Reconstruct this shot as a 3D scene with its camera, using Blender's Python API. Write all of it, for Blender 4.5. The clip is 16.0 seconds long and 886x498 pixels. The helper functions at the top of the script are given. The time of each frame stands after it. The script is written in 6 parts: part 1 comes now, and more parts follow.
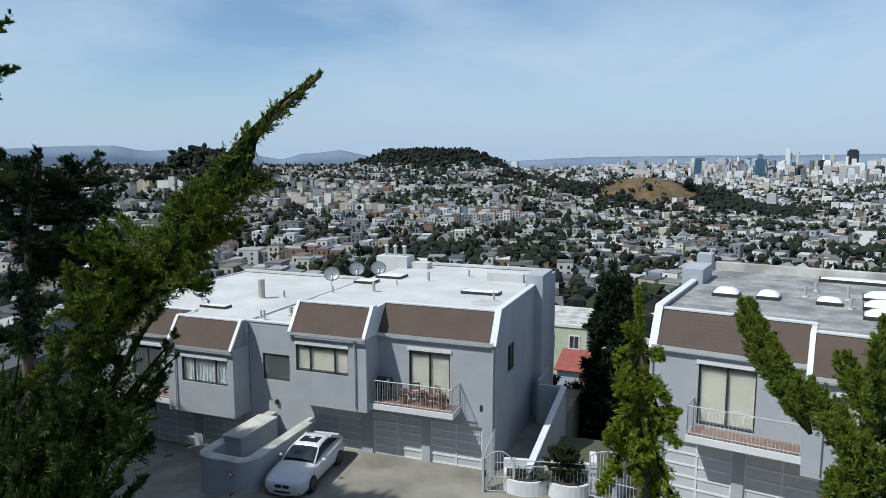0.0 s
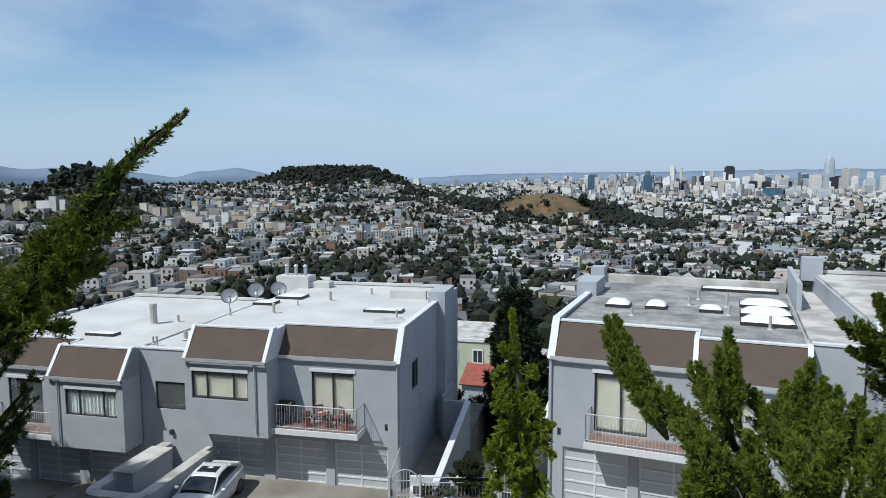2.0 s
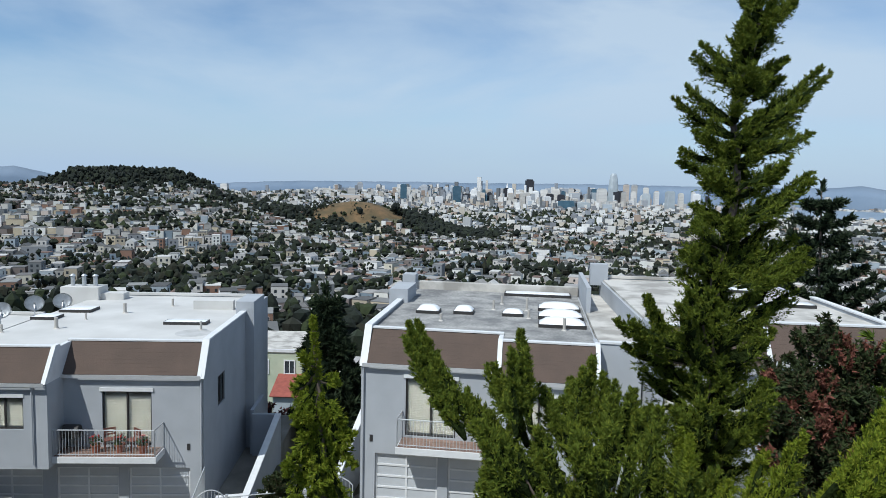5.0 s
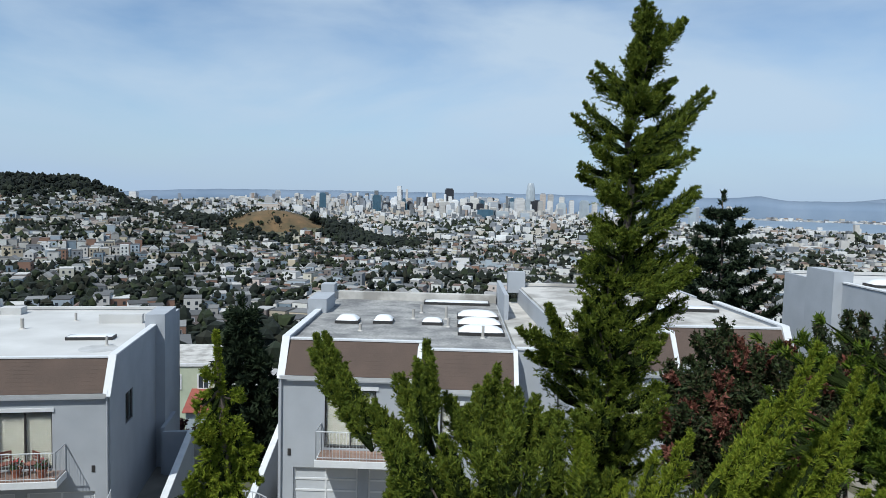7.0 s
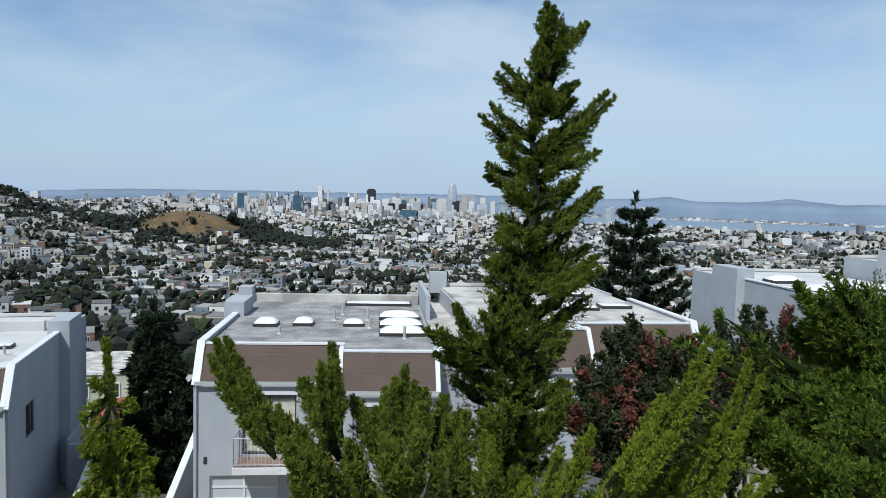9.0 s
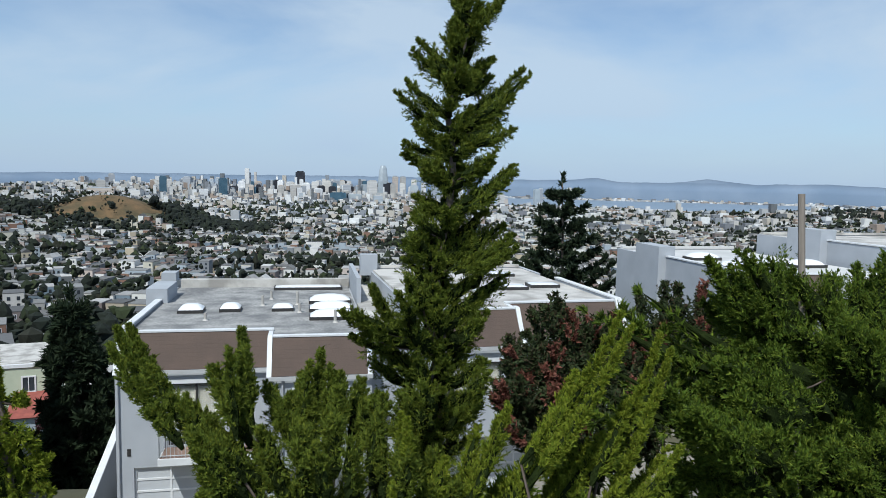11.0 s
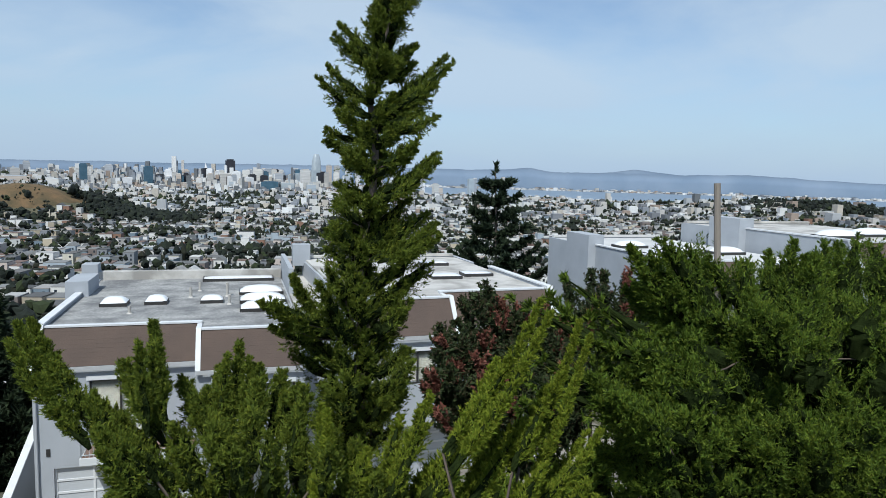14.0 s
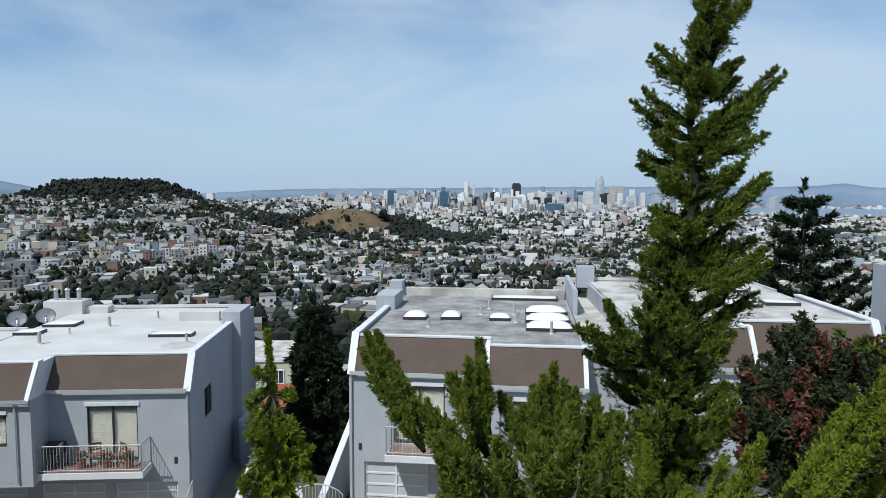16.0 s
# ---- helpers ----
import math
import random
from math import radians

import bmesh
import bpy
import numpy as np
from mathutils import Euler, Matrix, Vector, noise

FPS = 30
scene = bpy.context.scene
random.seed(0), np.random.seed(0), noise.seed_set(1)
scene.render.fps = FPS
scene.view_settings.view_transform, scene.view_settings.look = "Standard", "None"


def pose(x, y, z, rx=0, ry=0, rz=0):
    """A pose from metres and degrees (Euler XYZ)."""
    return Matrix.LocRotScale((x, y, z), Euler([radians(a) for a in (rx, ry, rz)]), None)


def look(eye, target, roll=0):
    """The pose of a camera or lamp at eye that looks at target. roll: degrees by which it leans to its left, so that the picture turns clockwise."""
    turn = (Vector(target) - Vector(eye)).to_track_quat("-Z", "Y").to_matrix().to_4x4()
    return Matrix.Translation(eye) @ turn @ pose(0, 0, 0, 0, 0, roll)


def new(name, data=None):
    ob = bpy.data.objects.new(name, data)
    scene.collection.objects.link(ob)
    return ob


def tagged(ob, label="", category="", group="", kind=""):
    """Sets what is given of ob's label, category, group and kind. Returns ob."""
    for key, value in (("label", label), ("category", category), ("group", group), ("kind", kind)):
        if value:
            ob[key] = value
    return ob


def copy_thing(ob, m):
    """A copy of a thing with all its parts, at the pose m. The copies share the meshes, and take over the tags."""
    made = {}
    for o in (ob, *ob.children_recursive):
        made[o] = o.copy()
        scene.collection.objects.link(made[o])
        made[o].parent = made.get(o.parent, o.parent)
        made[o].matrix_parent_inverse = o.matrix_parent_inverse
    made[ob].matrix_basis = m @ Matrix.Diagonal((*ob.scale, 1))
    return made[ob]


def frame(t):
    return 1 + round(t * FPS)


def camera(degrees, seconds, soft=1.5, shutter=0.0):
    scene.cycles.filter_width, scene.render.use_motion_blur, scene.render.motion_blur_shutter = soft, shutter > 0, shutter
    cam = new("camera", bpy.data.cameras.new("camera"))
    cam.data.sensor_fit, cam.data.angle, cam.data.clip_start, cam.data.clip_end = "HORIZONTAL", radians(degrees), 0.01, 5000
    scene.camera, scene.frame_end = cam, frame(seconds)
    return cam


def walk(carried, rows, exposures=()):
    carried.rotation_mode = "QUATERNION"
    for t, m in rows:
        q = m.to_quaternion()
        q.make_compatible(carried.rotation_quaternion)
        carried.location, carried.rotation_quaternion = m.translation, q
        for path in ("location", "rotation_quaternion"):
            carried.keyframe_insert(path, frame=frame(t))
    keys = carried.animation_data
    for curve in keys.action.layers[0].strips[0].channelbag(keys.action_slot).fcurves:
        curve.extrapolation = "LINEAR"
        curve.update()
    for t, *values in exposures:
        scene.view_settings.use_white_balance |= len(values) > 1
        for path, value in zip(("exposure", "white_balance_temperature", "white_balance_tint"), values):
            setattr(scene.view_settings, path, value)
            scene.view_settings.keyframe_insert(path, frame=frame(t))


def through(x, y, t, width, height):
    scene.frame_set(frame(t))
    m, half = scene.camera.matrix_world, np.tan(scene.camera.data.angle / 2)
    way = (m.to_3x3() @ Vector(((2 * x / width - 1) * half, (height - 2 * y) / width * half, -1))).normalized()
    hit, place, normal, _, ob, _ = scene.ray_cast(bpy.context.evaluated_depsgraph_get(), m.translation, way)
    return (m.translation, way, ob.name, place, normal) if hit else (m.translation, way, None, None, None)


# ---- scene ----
# camera: seconds, eye, yaw to the left of +y, pitch up, lean
cam = camera(65.08, 16.0, soft=0.75)
ROWS = [
    (0.0, -0.048, -0.000, 13.436, 26.92, -7.38, 0.09),
    (0.5, -0.032, -0.060, 13.483, 24.67, -7.65, 0.42),
    (1.0, 0.010, -0.040, 13.467, 22.16, -7.15, 0.04),
    (1.5, 0.018, -0.040, 13.473, 21.20, -6.58, -0.16),
    (2.0, 0.052, -0.030, 13.478, 18.88, -5.98, -0.16),
    (2.5, 0.069, -0.026, 13.457, 13.91, -5.76, 0.84),
    (3.0, 0.075, -0.013, 13.457, 11.47, -5.65, 1.00),
    (3.5, 0.073, -0.016, 13.460, 8.17, -5.35, 1.38),
    (4.0, 0.066, -0.004, 13.460, 6.39, -5.24, 1.46),
    (6.5, 0.128, 0.037, 13.478, -1.25, -4.97, 1.34),
    (7.0, 0.135, -0.009, 13.480, -2.91, -4.28, 1.53),
    (7.5, 0.151, 0.021, 13.475, -4.33, -4.81, 2.02),
    (8.0, 0.173, 0.031, 13.473, -7.19, -4.96, 1.78),
    (8.5, 0.175, 0.013, 13.477, -7.90, -4.30, 1.66),
    (9.0, 0.197, 0.010, 13.480, -9.31, -4.07, 1.58),
    (11.5, 0.284, 0.046, 13.464, -16.10, -5.78, 1.11),
    (12.0, 0.308, 0.044, 13.463, -17.37, -6.01, 0.95),
    (12.5, 0.320, 0.044, 13.462, -19.37, -6.08, 1.07),
    (13.0, 0.312, 0.042, 13.457, -20.36, -6.31, 1.45),
    (13.5, 0.303, 0.052, 13.461, -20.10, -6.26, 1.64),
    (14.0, 0.314, 0.050, 13.463, -20.35, -6.16, 1.49),
    (14.5, 0.306, 0.064, 13.463, -14.76, -6.05, 0.30),
    (15.0, 0.280, 0.072, 13.465, -7.67, -5.37, 0.14),
    (15.5, 0.256, 0.092, 13.467, -2.14, -5.16, -0.05),
    (16.0, 0.196, 0.064, 13.475, 2.59, -4.71, 0.19),
]
walk(cam, [(t, pose(x, y, z, 90 + pitch, -lean, yaw)) for t, x, y, z, yaw, pitch, lean in ROWS],
     exposures=[(0.0, 0.0, 5850, 6), (16.0, 0.0, 5850, 6)])

# ---- light ----
A_TURN = 0.111
SUN_TO = Vector((-0.85, -1.0, 1.75)).normalized()
SUN_TO.rotate(Euler((0, 0, A_TURN)))
SUN_EL = math.asin(SUN_TO.z)
SUN_AZ = math.atan2(SUN_TO.x, SUN_TO.y)

world = bpy.data.worlds.new("sky")
scene.world = world
world.use_nodes = True
wn, wl = world.node_tree.nodes, world.node_tree.links
wn.clear()
w_out = wn.new("ShaderNodeOutputWorld")
w_bg = wn.new("ShaderNodeBackground")
w_sky = wn.new("ShaderNodeTexSky")
w_sky.sky_type, w_sky.sun_disc = "NISHITA", False
w_sky.sun_elevation, w_sky.sun_rotation = SUN_EL, SUN_AZ
w_sky.altitude, w_sky.air_density, w_sky.dust_density, w_sky.ozone_density = 200, 1.0, 0.4, 2.5
w_bg.inputs["Strength"].default_value = 0.11
# high thin cloud, streaked along the horizon
w_co = wn.new("ShaderNodeTexCoord")
w_map = wn.new("ShaderNodeMapping")
w_map.inputs["Scale"].default_value = (1.0, 1.0, 3.6)
w_map.inputs["Rotation"].default_value = (0.1, 0.22, 0.6)
w_n1 = wn.new("ShaderNodeTexNoise")
w_n1.inputs["Scale"].default_value, w_n1.inputs["Detail"].default_value, w_n1.inputs["Roughness"].default_value = 1.7, 7, 0.52
w_n1.inputs["Distortion"].default_value = 0.35
w_ramp = wn.new("ShaderNodeValToRGB")
w_ramp.color_ramp.elements[0].position, w_ramp.color_ramp.elements[1].position = 0.40, 0.64
w_mix = wn.new("ShaderNodeMix")
w_mix.data_type = "RGBA"
w_fac = wn.new("ShaderNodeMath")
w_fac.operation = "MULTIPLY"
w_fac.inputs[1].default_value = 0.85
wl.new(w_co.outputs["Generated"], w_map.inputs["Vector"])
wl.new(w_map.outputs["Vector"], w_n1.inputs["Vector"])
wl.new(w_n1.outputs["Fac"], w_ramp.inputs["Fac"])
wl.new(w_ramp.outputs["Color"], w_fac.inputs[0])
wl.new(w_fac.outputs["Value"], w_mix.inputs["Factor"])
wl.new(w_sky.outputs["Color"], w_mix.inputs["A"])
w_mix.inputs["B"].default_value = (5.3, 6.0, 6.7, 1)
# pale haze towards the horizon
w_sep = wn.new("ShaderNodeSeparateXYZ")
w_hz = wn.new("ShaderNodeMapRange")
w_hz.interpolation_type = "SMOOTHSTEP"
for key, val in (("From Min", -0.02), ("From Max", 0.16), ("To Min", 0.9), ("To Max", 0.0)):
    w_hz.inputs[key].default_value = val
w_mix2 = wn.new("ShaderNodeMix")
w_mix2.data_type = "RGBA"
w_mix2.inputs["B"].default_value = (3.9, 4.85, 6.1, 1)
wl.new(w_co.outputs["Generated"], w_sep.inputs["Vector"])
wl.new(w_sep.outputs["Z"], w_hz.inputs["Value"])
wl.new(w_hz.outputs["Result"], w_mix2.inputs["Factor"])
wl.new(w_mix.outputs["Result"], w_mix2.inputs["A"])
wl.new(w_mix2.outputs["Result"], w_bg.inputs["Color"])
wl.new(w_bg.outputs["Background"], w_out.inputs["Surface"])

sun = new("sun", bpy.data.lights.new("sun", "SUN"))
sun.data.energy, sun.data.angle, sun.data.color = 4.4, radians(0.6), (1.0, 0.94, 0.84)
sun.matrix_world = look(SUN_TO * 100, (0, 0, 0))


# ---- materials ----
def mat(name, color, rough=0.7, color2=None, scale=3.0, metal=0.0, bump=0.0, bump_scale=40.0, stretch=(1, 1, 1), island=None, spec=0.5, grain=0.12, world_space=True, contrast=(0.35, 0.7)):
    """A surface with two scales of variation: broad stains from color to color2 and a fine grain."""
    m = bpy.data.materials.new(name)
    m.use_nodes = True
    n, l = m.node_tree.nodes, m.node_tree.links
    b = n["Principled BSDF"]
    b.inputs["Roughness"].default_value = rough
    b.inputs["Metallic"].default_value = metal
    b.inputs["Specular IOR Level"].default_value = spec
    co = n.new("ShaderNodeTexCoord")
    mp = n.new("ShaderNodeMapping")
    mp.inputs["Scale"].default_value = stretch
    l.new(co.outputs["Object"], mp.inputs["Vector"])
    n1 = n.new("ShaderNodeTexNoise")
    n1.inputs["Scale"].default_value, n1.inputs["Detail"].default_value = scale, 6
    l.new(mp.outputs["Vector"], n1.inputs["Vector"])
    rp = n.new("ShaderNodeValToRGB")
    rp.color_ramp.elements[0].position, rp.color_ramp.elements[1].position = contrast
    c2 = color2 or tuple(c * 0.82 for c in color)
    rp.color_ramp.elements[0].color, rp.color_ramp.elements[1].color = (*c2, 1), (*color, 1)
    l.new(n1.outputs["Fac"], rp.inputs["Fac"])
    n2 = n.new("ShaderNodeTexNoise")
    n2.inputs["Scale"].default_value, n2.inputs["Detail"].default_value = bump_scale, 4
    l.new(mp.outputs["Vector"], n2.inputs["Vector"])
    mr = n.new("ShaderNodeMapRange")
    mr.inputs["To Min"].default_value, mr.inputs["To Max"].default_value = 1 - grain, 1 + grain
    l.new(n2.outputs["Fac"], mr.inputs["Value"])
    mx = n.new("ShaderNodeMix")
    mx.data_type, mx.blend_type = "RGBA", "MULTIPLY"
    mx.inputs["Factor"].default_value = 1.0
    src = rp.outputs["Color"]
    if island:
        # each piece takes its own colour from the list
        src_node = n.new("ShaderNodeObjectInfo") if island[0] == "object" else n.new("ShaderNodeNewGeometry")
        src_out = src_node.outputs["Random"] if island[0] == "object" else src_node.outputs["Random Per Island"]
        r2 = n.new("ShaderNodeValToRGB")
        r2.color_ramp.interpolation = "CONSTANT"
        cols = island[1]
        while len(r2.color_ramp.elements) < len(cols):
            r2.color_ramp.elements.new(0.5)
        for i, c in enumerate(cols):
            r2.color_ramp.elements[i].position = i / len(cols)
            r2.color_ramp.elements[i].color = (*c, 1)
        l.new(src_out, r2.inputs["Fac"])
        m2 = n.new("ShaderNodeMix")
        m2.data_type, m2.blend_type = "RGBA", "MULTIPLY"
        m2.inputs["Factor"].default_value = 1.0
        l.new(src, m2.inputs["A"])
        l.new(r2.outputs["Color"], m2.inputs["B"])
        src = m2.outputs["Result"]
    l.new(src, mx.inputs["A"])
    l.new(mr.outputs["Result"], mx.inputs["B"])
    l.new(mx.outputs["Result"], b.inputs["Base Color"])
    if bump:
        bp = n.new("ShaderNodeBump")
        bp.inputs["Strength"].default_value, bp.inputs["Distance"].default_value = bump, 0.02
        l.new(n2.outputs["Fac"], bp.inputs["Height"])
        l.new(bp.outputs["Normal"], b.inputs["Normal"])
    return m


def glass_mat(name, tint=(0.75, 0.8, 0.82), rough=0.03):
    m = bpy.data.materials.new(name)
    m.use_nodes = True
    n, l = m.node_tree.nodes, m.node_tree.links
    b = n["Principled BSDF"]
    b.inputs["Base Color"].default_value = (*tint, 1)
    b.inputs["Roughness"].default_value = rough
    b.inputs["Transmission Weight"].default_value = 0.95
    b.inputs["IOR"].default_value = 1.45
    return m


STUCCO = mat("grey_stucco", (0.39, 0.41, 0.44), 0.9, (0.34, 0.36, 0.388), 0.8, bump=0.25, bump_scale=60, grain=0.05)
TRIM = mat("white_trim_paint", (0.68, 0.69, 0.70), 0.6, (0.60, 0.61, 0.62), 2.5, grain=0.05)
SHINGLE = mat("brown_shingle", (0.105, 0.075, 0.06), 0.95, (0.088, 0.064, 0.052), 1.2, bump=0.5, bump_scale=45, grain=0.3)
ROOF_WHITE = mat("white_roof_coating", (0.58, 0.575, 0.56), 0.8, (0.47, 0.465, 0.45), 0.5, bump=0.2, grain=0.05)
ROOF_GREY = mat("weathered_roof_coating", (0.34, 0.335, 0.32), 0.9, (0.15, 0.15, 0.15), 1.1, bump=0.3, bump_scale=9, grain=0.5, contrast=(0.34, 0.66))
ROOF_CREAM = mat("cream_roof_coating", (0.52, 0.50, 0.465), 0.85, (0.30, 0.285, 0.26), 0.8, bump=0.2, grain=0.15, contrast=(0.38, 0.58))
GALV = mat("galvanised_metal", (0.55, 0.57, 0.59), 0.45, (0.45, 0.47, 0.49), 5, metal=0.6)
RAIL = mat("grey_painted_metal", (0.42, 0.44, 0.46), 0.55, (0.36, 0.38, 0.4), 4)
DARK = mat("dark_bronze_frame", (0.035, 0.033, 0.032), 0.5)
# dark colour that stands in for the shade indoors
INSIDE = mat("painted_dark_interior", (0.09, 0.085, 0.075), 0.9)
BLIND = mat("cream_blind", (0.46, 0.42, 0.34), 0.75, (0.4, 0.36, 0.29), 3)
CURTAIN = mat("pale_curtain", (0.5, 0.52, 0.53), 0.9, (0.4, 0.42, 0.43), 6, stretch=(8, 8, 0.3))
GLASS = glass_mat("window_glass")
PANEL = mat("frosted_door_panel", (0.50, 0.52, 0.545), 0.35, (0.44, 0.46, 0.485), 1.2, grain=0.04)
CONCRETE = mat("stained_concrete", (0.28, 0.26, 0.22), 0.9, (0.17, 0.155, 0.13), 0.6, bump=0.25, bump_scale=30, grain=0.15)
DECK = mat("terracotta_deck", (0.26, 0.17, 0.13), 0.85, (0.2, 0.13, 0.1), 4)
TERRACOTTA = mat("terracotta", (0.36, 0.14, 0.08), 0.85, (0.28, 0.1, 0.06), 6)
WOOD_GREY = mat("weathered_wood", (0.33, 0.29, 0.24), 0.9, (0.22, 0.19, 0.16), 6, stretch=(1, 1, 0.15), bump=0.4, grain=0.2)
ASPHALT = mat("asphalt", (0.075, 0.075, 0.075), 0.95, (0.05, 0.05, 0.05), 1)
BARK = mat("bark", (0.14, 0.11, 0.085), 0.95, (0.08, 0.06, 0.05), 8, bump=0.8, bump_scale=30, stretch=(1, 1, 0.3))


# ---- mesh helpers ----
def box(bm, x0, x1, y0, y1, z0, z1):
    vs = [bm.verts.new(p) for p in ((x0, y0, z0), (x1, y0, z0), (x1, y1, z0), (x0, y1, z0), (x0, y0, z1), (x1, y0, z1), (x1, y1, z1), (x0, y1, z1))]
    for f in ((3, 2, 1, 0), (4, 5, 6, 7), (0, 1, 5, 4), (1, 2, 6, 5), (2, 3, 7, 6), (3, 0, 4, 7)):
        bm.faces.new([vs[i] for i in f])
    return vs


def boxed(*b):
    bm = bmesh.new()
    box(bm, *b)
    return bm


def prism(bm, profile, a, b, axis=0):
    """A profile of (p, q) pairs drawn out from a to b along the axis (0: x, 1: y, 2: z)."""
    def at(p, q, s):
        return ((s, p, q), (p, s, q), (p, q, s))[axis]
    lo = [bm.verts.new(at(p, q, a)) for p, q in profile]
    hi = [bm.verts.new(at(p, q, b)) for p, q in profile]
    k = len(profile)
    bm.faces.new(lo[::-1])
    bm.faces.new(hi)
    for i in range(k):
        bm.faces.new((lo[i], lo[(i + 1) % k], hi[(i + 1) % k], hi[i]))
    bmesh.ops.recalc_face_normals(bm, faces=bm.faces)
    return bm


def tube(bm, pts, r, sides=8, r1=None):
    """A round bar through the points, from radius r to r1."""
    pts = [Vector(p) for p in pts]
    r1 = r if r1 is None else r1
    rings = []
    for i, p in enumerate(pts):
        d = (pts[min(i + 1, len(pts) - 1)] - pts[max(i - 1, 0)]).normalized()
        a = d.orthogonal().normalized() if i == 0 else (a - d * a.dot(d)).normalized()
        b = d.cross(a)
        k = r + (r1 - r) * i / (len(pts) - 1)
        rings.append([bm.verts.new(p + (a * math.cos(t) + b * math.sin(t)) * k) for t in [2 * math.pi * j / sides for j in range(sides)]])
    for u, v in zip(rings, rings[1:]):
        for j in range(sides):
            bm.faces.new((u[j], u[(j + 1) % sides], v[(j + 1) % sides], v[j]))
    bm.faces.new(rings[0][::-1])
    bm.faces.new(rings[-1])
    return bm


def part(name, bm, material, parent, label="", bevel=0.0, smooth=False):
    me = bpy.data.meshes.new(name)
    if bevel:
        bmesh.ops.bevel(bm, geom=list(bm.edges), offset=bevel, segments=2, affect="EDGES", clamp_overlap=True)
    bm.to_mesh(me)
    bm.free()
    me.materials.append(material)
    if smooth:
        for p in me.polygons:
            p.use_smooth = True
    ob = new(name, me)
    ob.parent = parent
    if label:
        ob["label"] = label
    return ob


def shared(name, me, parent, loc, rot=(0, 0, 0)):
    ob = new(name, me)
    ob.parent = parent
    ob.location, ob.rotation_euler = loc, rot
    return ob


def thing(name, m, label, category, group="", kind=""):
    ob = new(name)
    ob.matrix_basis = m
    return tagged(ob, label, category, group, kind)


def single(name, bm, material, m, label, category, group="", kind="", smooth=False, bevel=0.0):
    ob = part(name, bm, material, None, "", bevel, smooth)
    ob.matrix_basis = m
    return tagged(ob, label, category, group, kind)


def mesh_np(name, verts, faces, material, smooth=False):
    """A mesh from arrays of corners and faces (all of one size, or a list of mixed ones)."""
    me = bpy.data.meshes.new(name)
    if isinstance(faces, list):
        me.from_pydata(verts.tolist(), [], faces)
    else:
        n, k = faces.shape
        me.vertices.add(len(verts))
        me.vertices.foreach_set("co", np.ascontiguousarray(verts, np.float32).ravel())
        me.loops.add(n * k)
        me.loops.foreach_set("vertex_index", np.ascontiguousarray(faces, np.int32).ravel())
        me.polygons.add(n)
        me.polygons.foreach_set("loop_start", np.arange(0, n * k, k, dtype=np.int32))
        me.update(calc_edges=True)
    me.materials.append(material)
    me.polygons.foreach_set("use_smooth", [smooth] * len(me.polygons))
    me.update()
    return new(name, me)


def holed(bm, u0, u1, w0, w1, holes, v0, v1, along="u"):
    """An upright slab from v0 to v1 with openings (u0, u1, w0, w1) through it; along: it runs along x (u) or y (v)."""
    us = sorted({u0, u1, *[h[0] for h in holes], *[h[1] for h in holes]})
    ws = sorted({w0, w1, *[h[2] for h in holes], *[h[3] for h in holes]})
    vs = {}

    def at(i, j, k):
        if (i, j, k) not in vs:
            u, w, v = us[i], ws[j], (v0, v1)[k]
            vs[i, j, k] = bm.verts.new((u, v, w) if along == "u" else (v, u, w))
        return vs[i, j, k]

    full = {(i, j) for i in range(len(us) - 1) for j in range(len(ws) - 1)
            if not any(h[0] <= (us[i] + us[i + 1]) / 2 <= h[1] and h[2] <= (ws[j] + ws[j + 1]) / 2 <= h[3] for h in holes)}
    for i, j in full:
        for k in (0, 1):
            bm.faces.new([at(i, j, k), at(i + 1, j, k), at(i + 1, j + 1, k), at(i, j + 1, k)])
        for di, dj, a, b in ((-1, 0, (0, 0), (0, 1)), (1, 0, (1, 0), (1, 1)), (0, -1, (0, 0), (1, 0)), (0, 1, (0, 1), (1, 1))):
            if (i + di, j + dj) not in full:
                p, q = (i + a[0], j + a[1]), (i + b[0], j + b[1])
                bm.faces.new([at(*p, 0), at(*q, 0), at(*q, 1), at(*p, 1)])
    bmesh.ops.recalc_face_normals(bm, faces=bm.faces)
    return bm


# ---- ground ----
def lerp_table(t, table):
    return np.interp(t, [a for a, _ in table], [b for _, b in table])


LEFT_SLOPE = [(0, 0), (42, -6.5), (60, -11), (90, -20), (150, -33), (250, -44), (400, -50), (550, -52), (700, -46), (1000, -31), (1400, -12), (1600, -14), (2400, -76), (5000, -76)]
RIGHT_SLOPE = [(0, 0), (42, -6), (60, -11), (90, -20), (150, -34), (250, -46), (400, -55), (600, -64), (900, -71), (1300, -76), (5000, -76)]
HILLS = [(11.3, 1200, 49, 60), (7.0, 1220, 22, 60), (29.8, 1550, 33, 62), (25.6, 1520, 25, 62), (46.3, 900, 46, 48), (41, 950, 16, 50), (-49, 1500, 40, 190), (-38, 1700, 20, 200),
         (5.0, 3350, 32, 230), (11.5, 3250, 30, 230), (18.5, 3150, 30, 260)]


def far_z(x, y):
    d, az = np.hypot(x, y), np.degrees(np.arctan2(-x, y))
    k = np.clip((az - 10) / 14, 0, 1)
    k = k * k * (3 - 2 * k)
    z = lerp_table(d, LEFT_SLOPE) * k + lerp_table(d, RIGHT_SLOPE) * (1 - k)
    for a, r, h, s in HILLS:
        hx, hy = -r * math.sin(radians(a)), r * math.cos(radians(a))
        z = z + h * np.exp(-((x - hx) ** 2 + (y - hy) ** 2) / (2 * s * s))
    return z


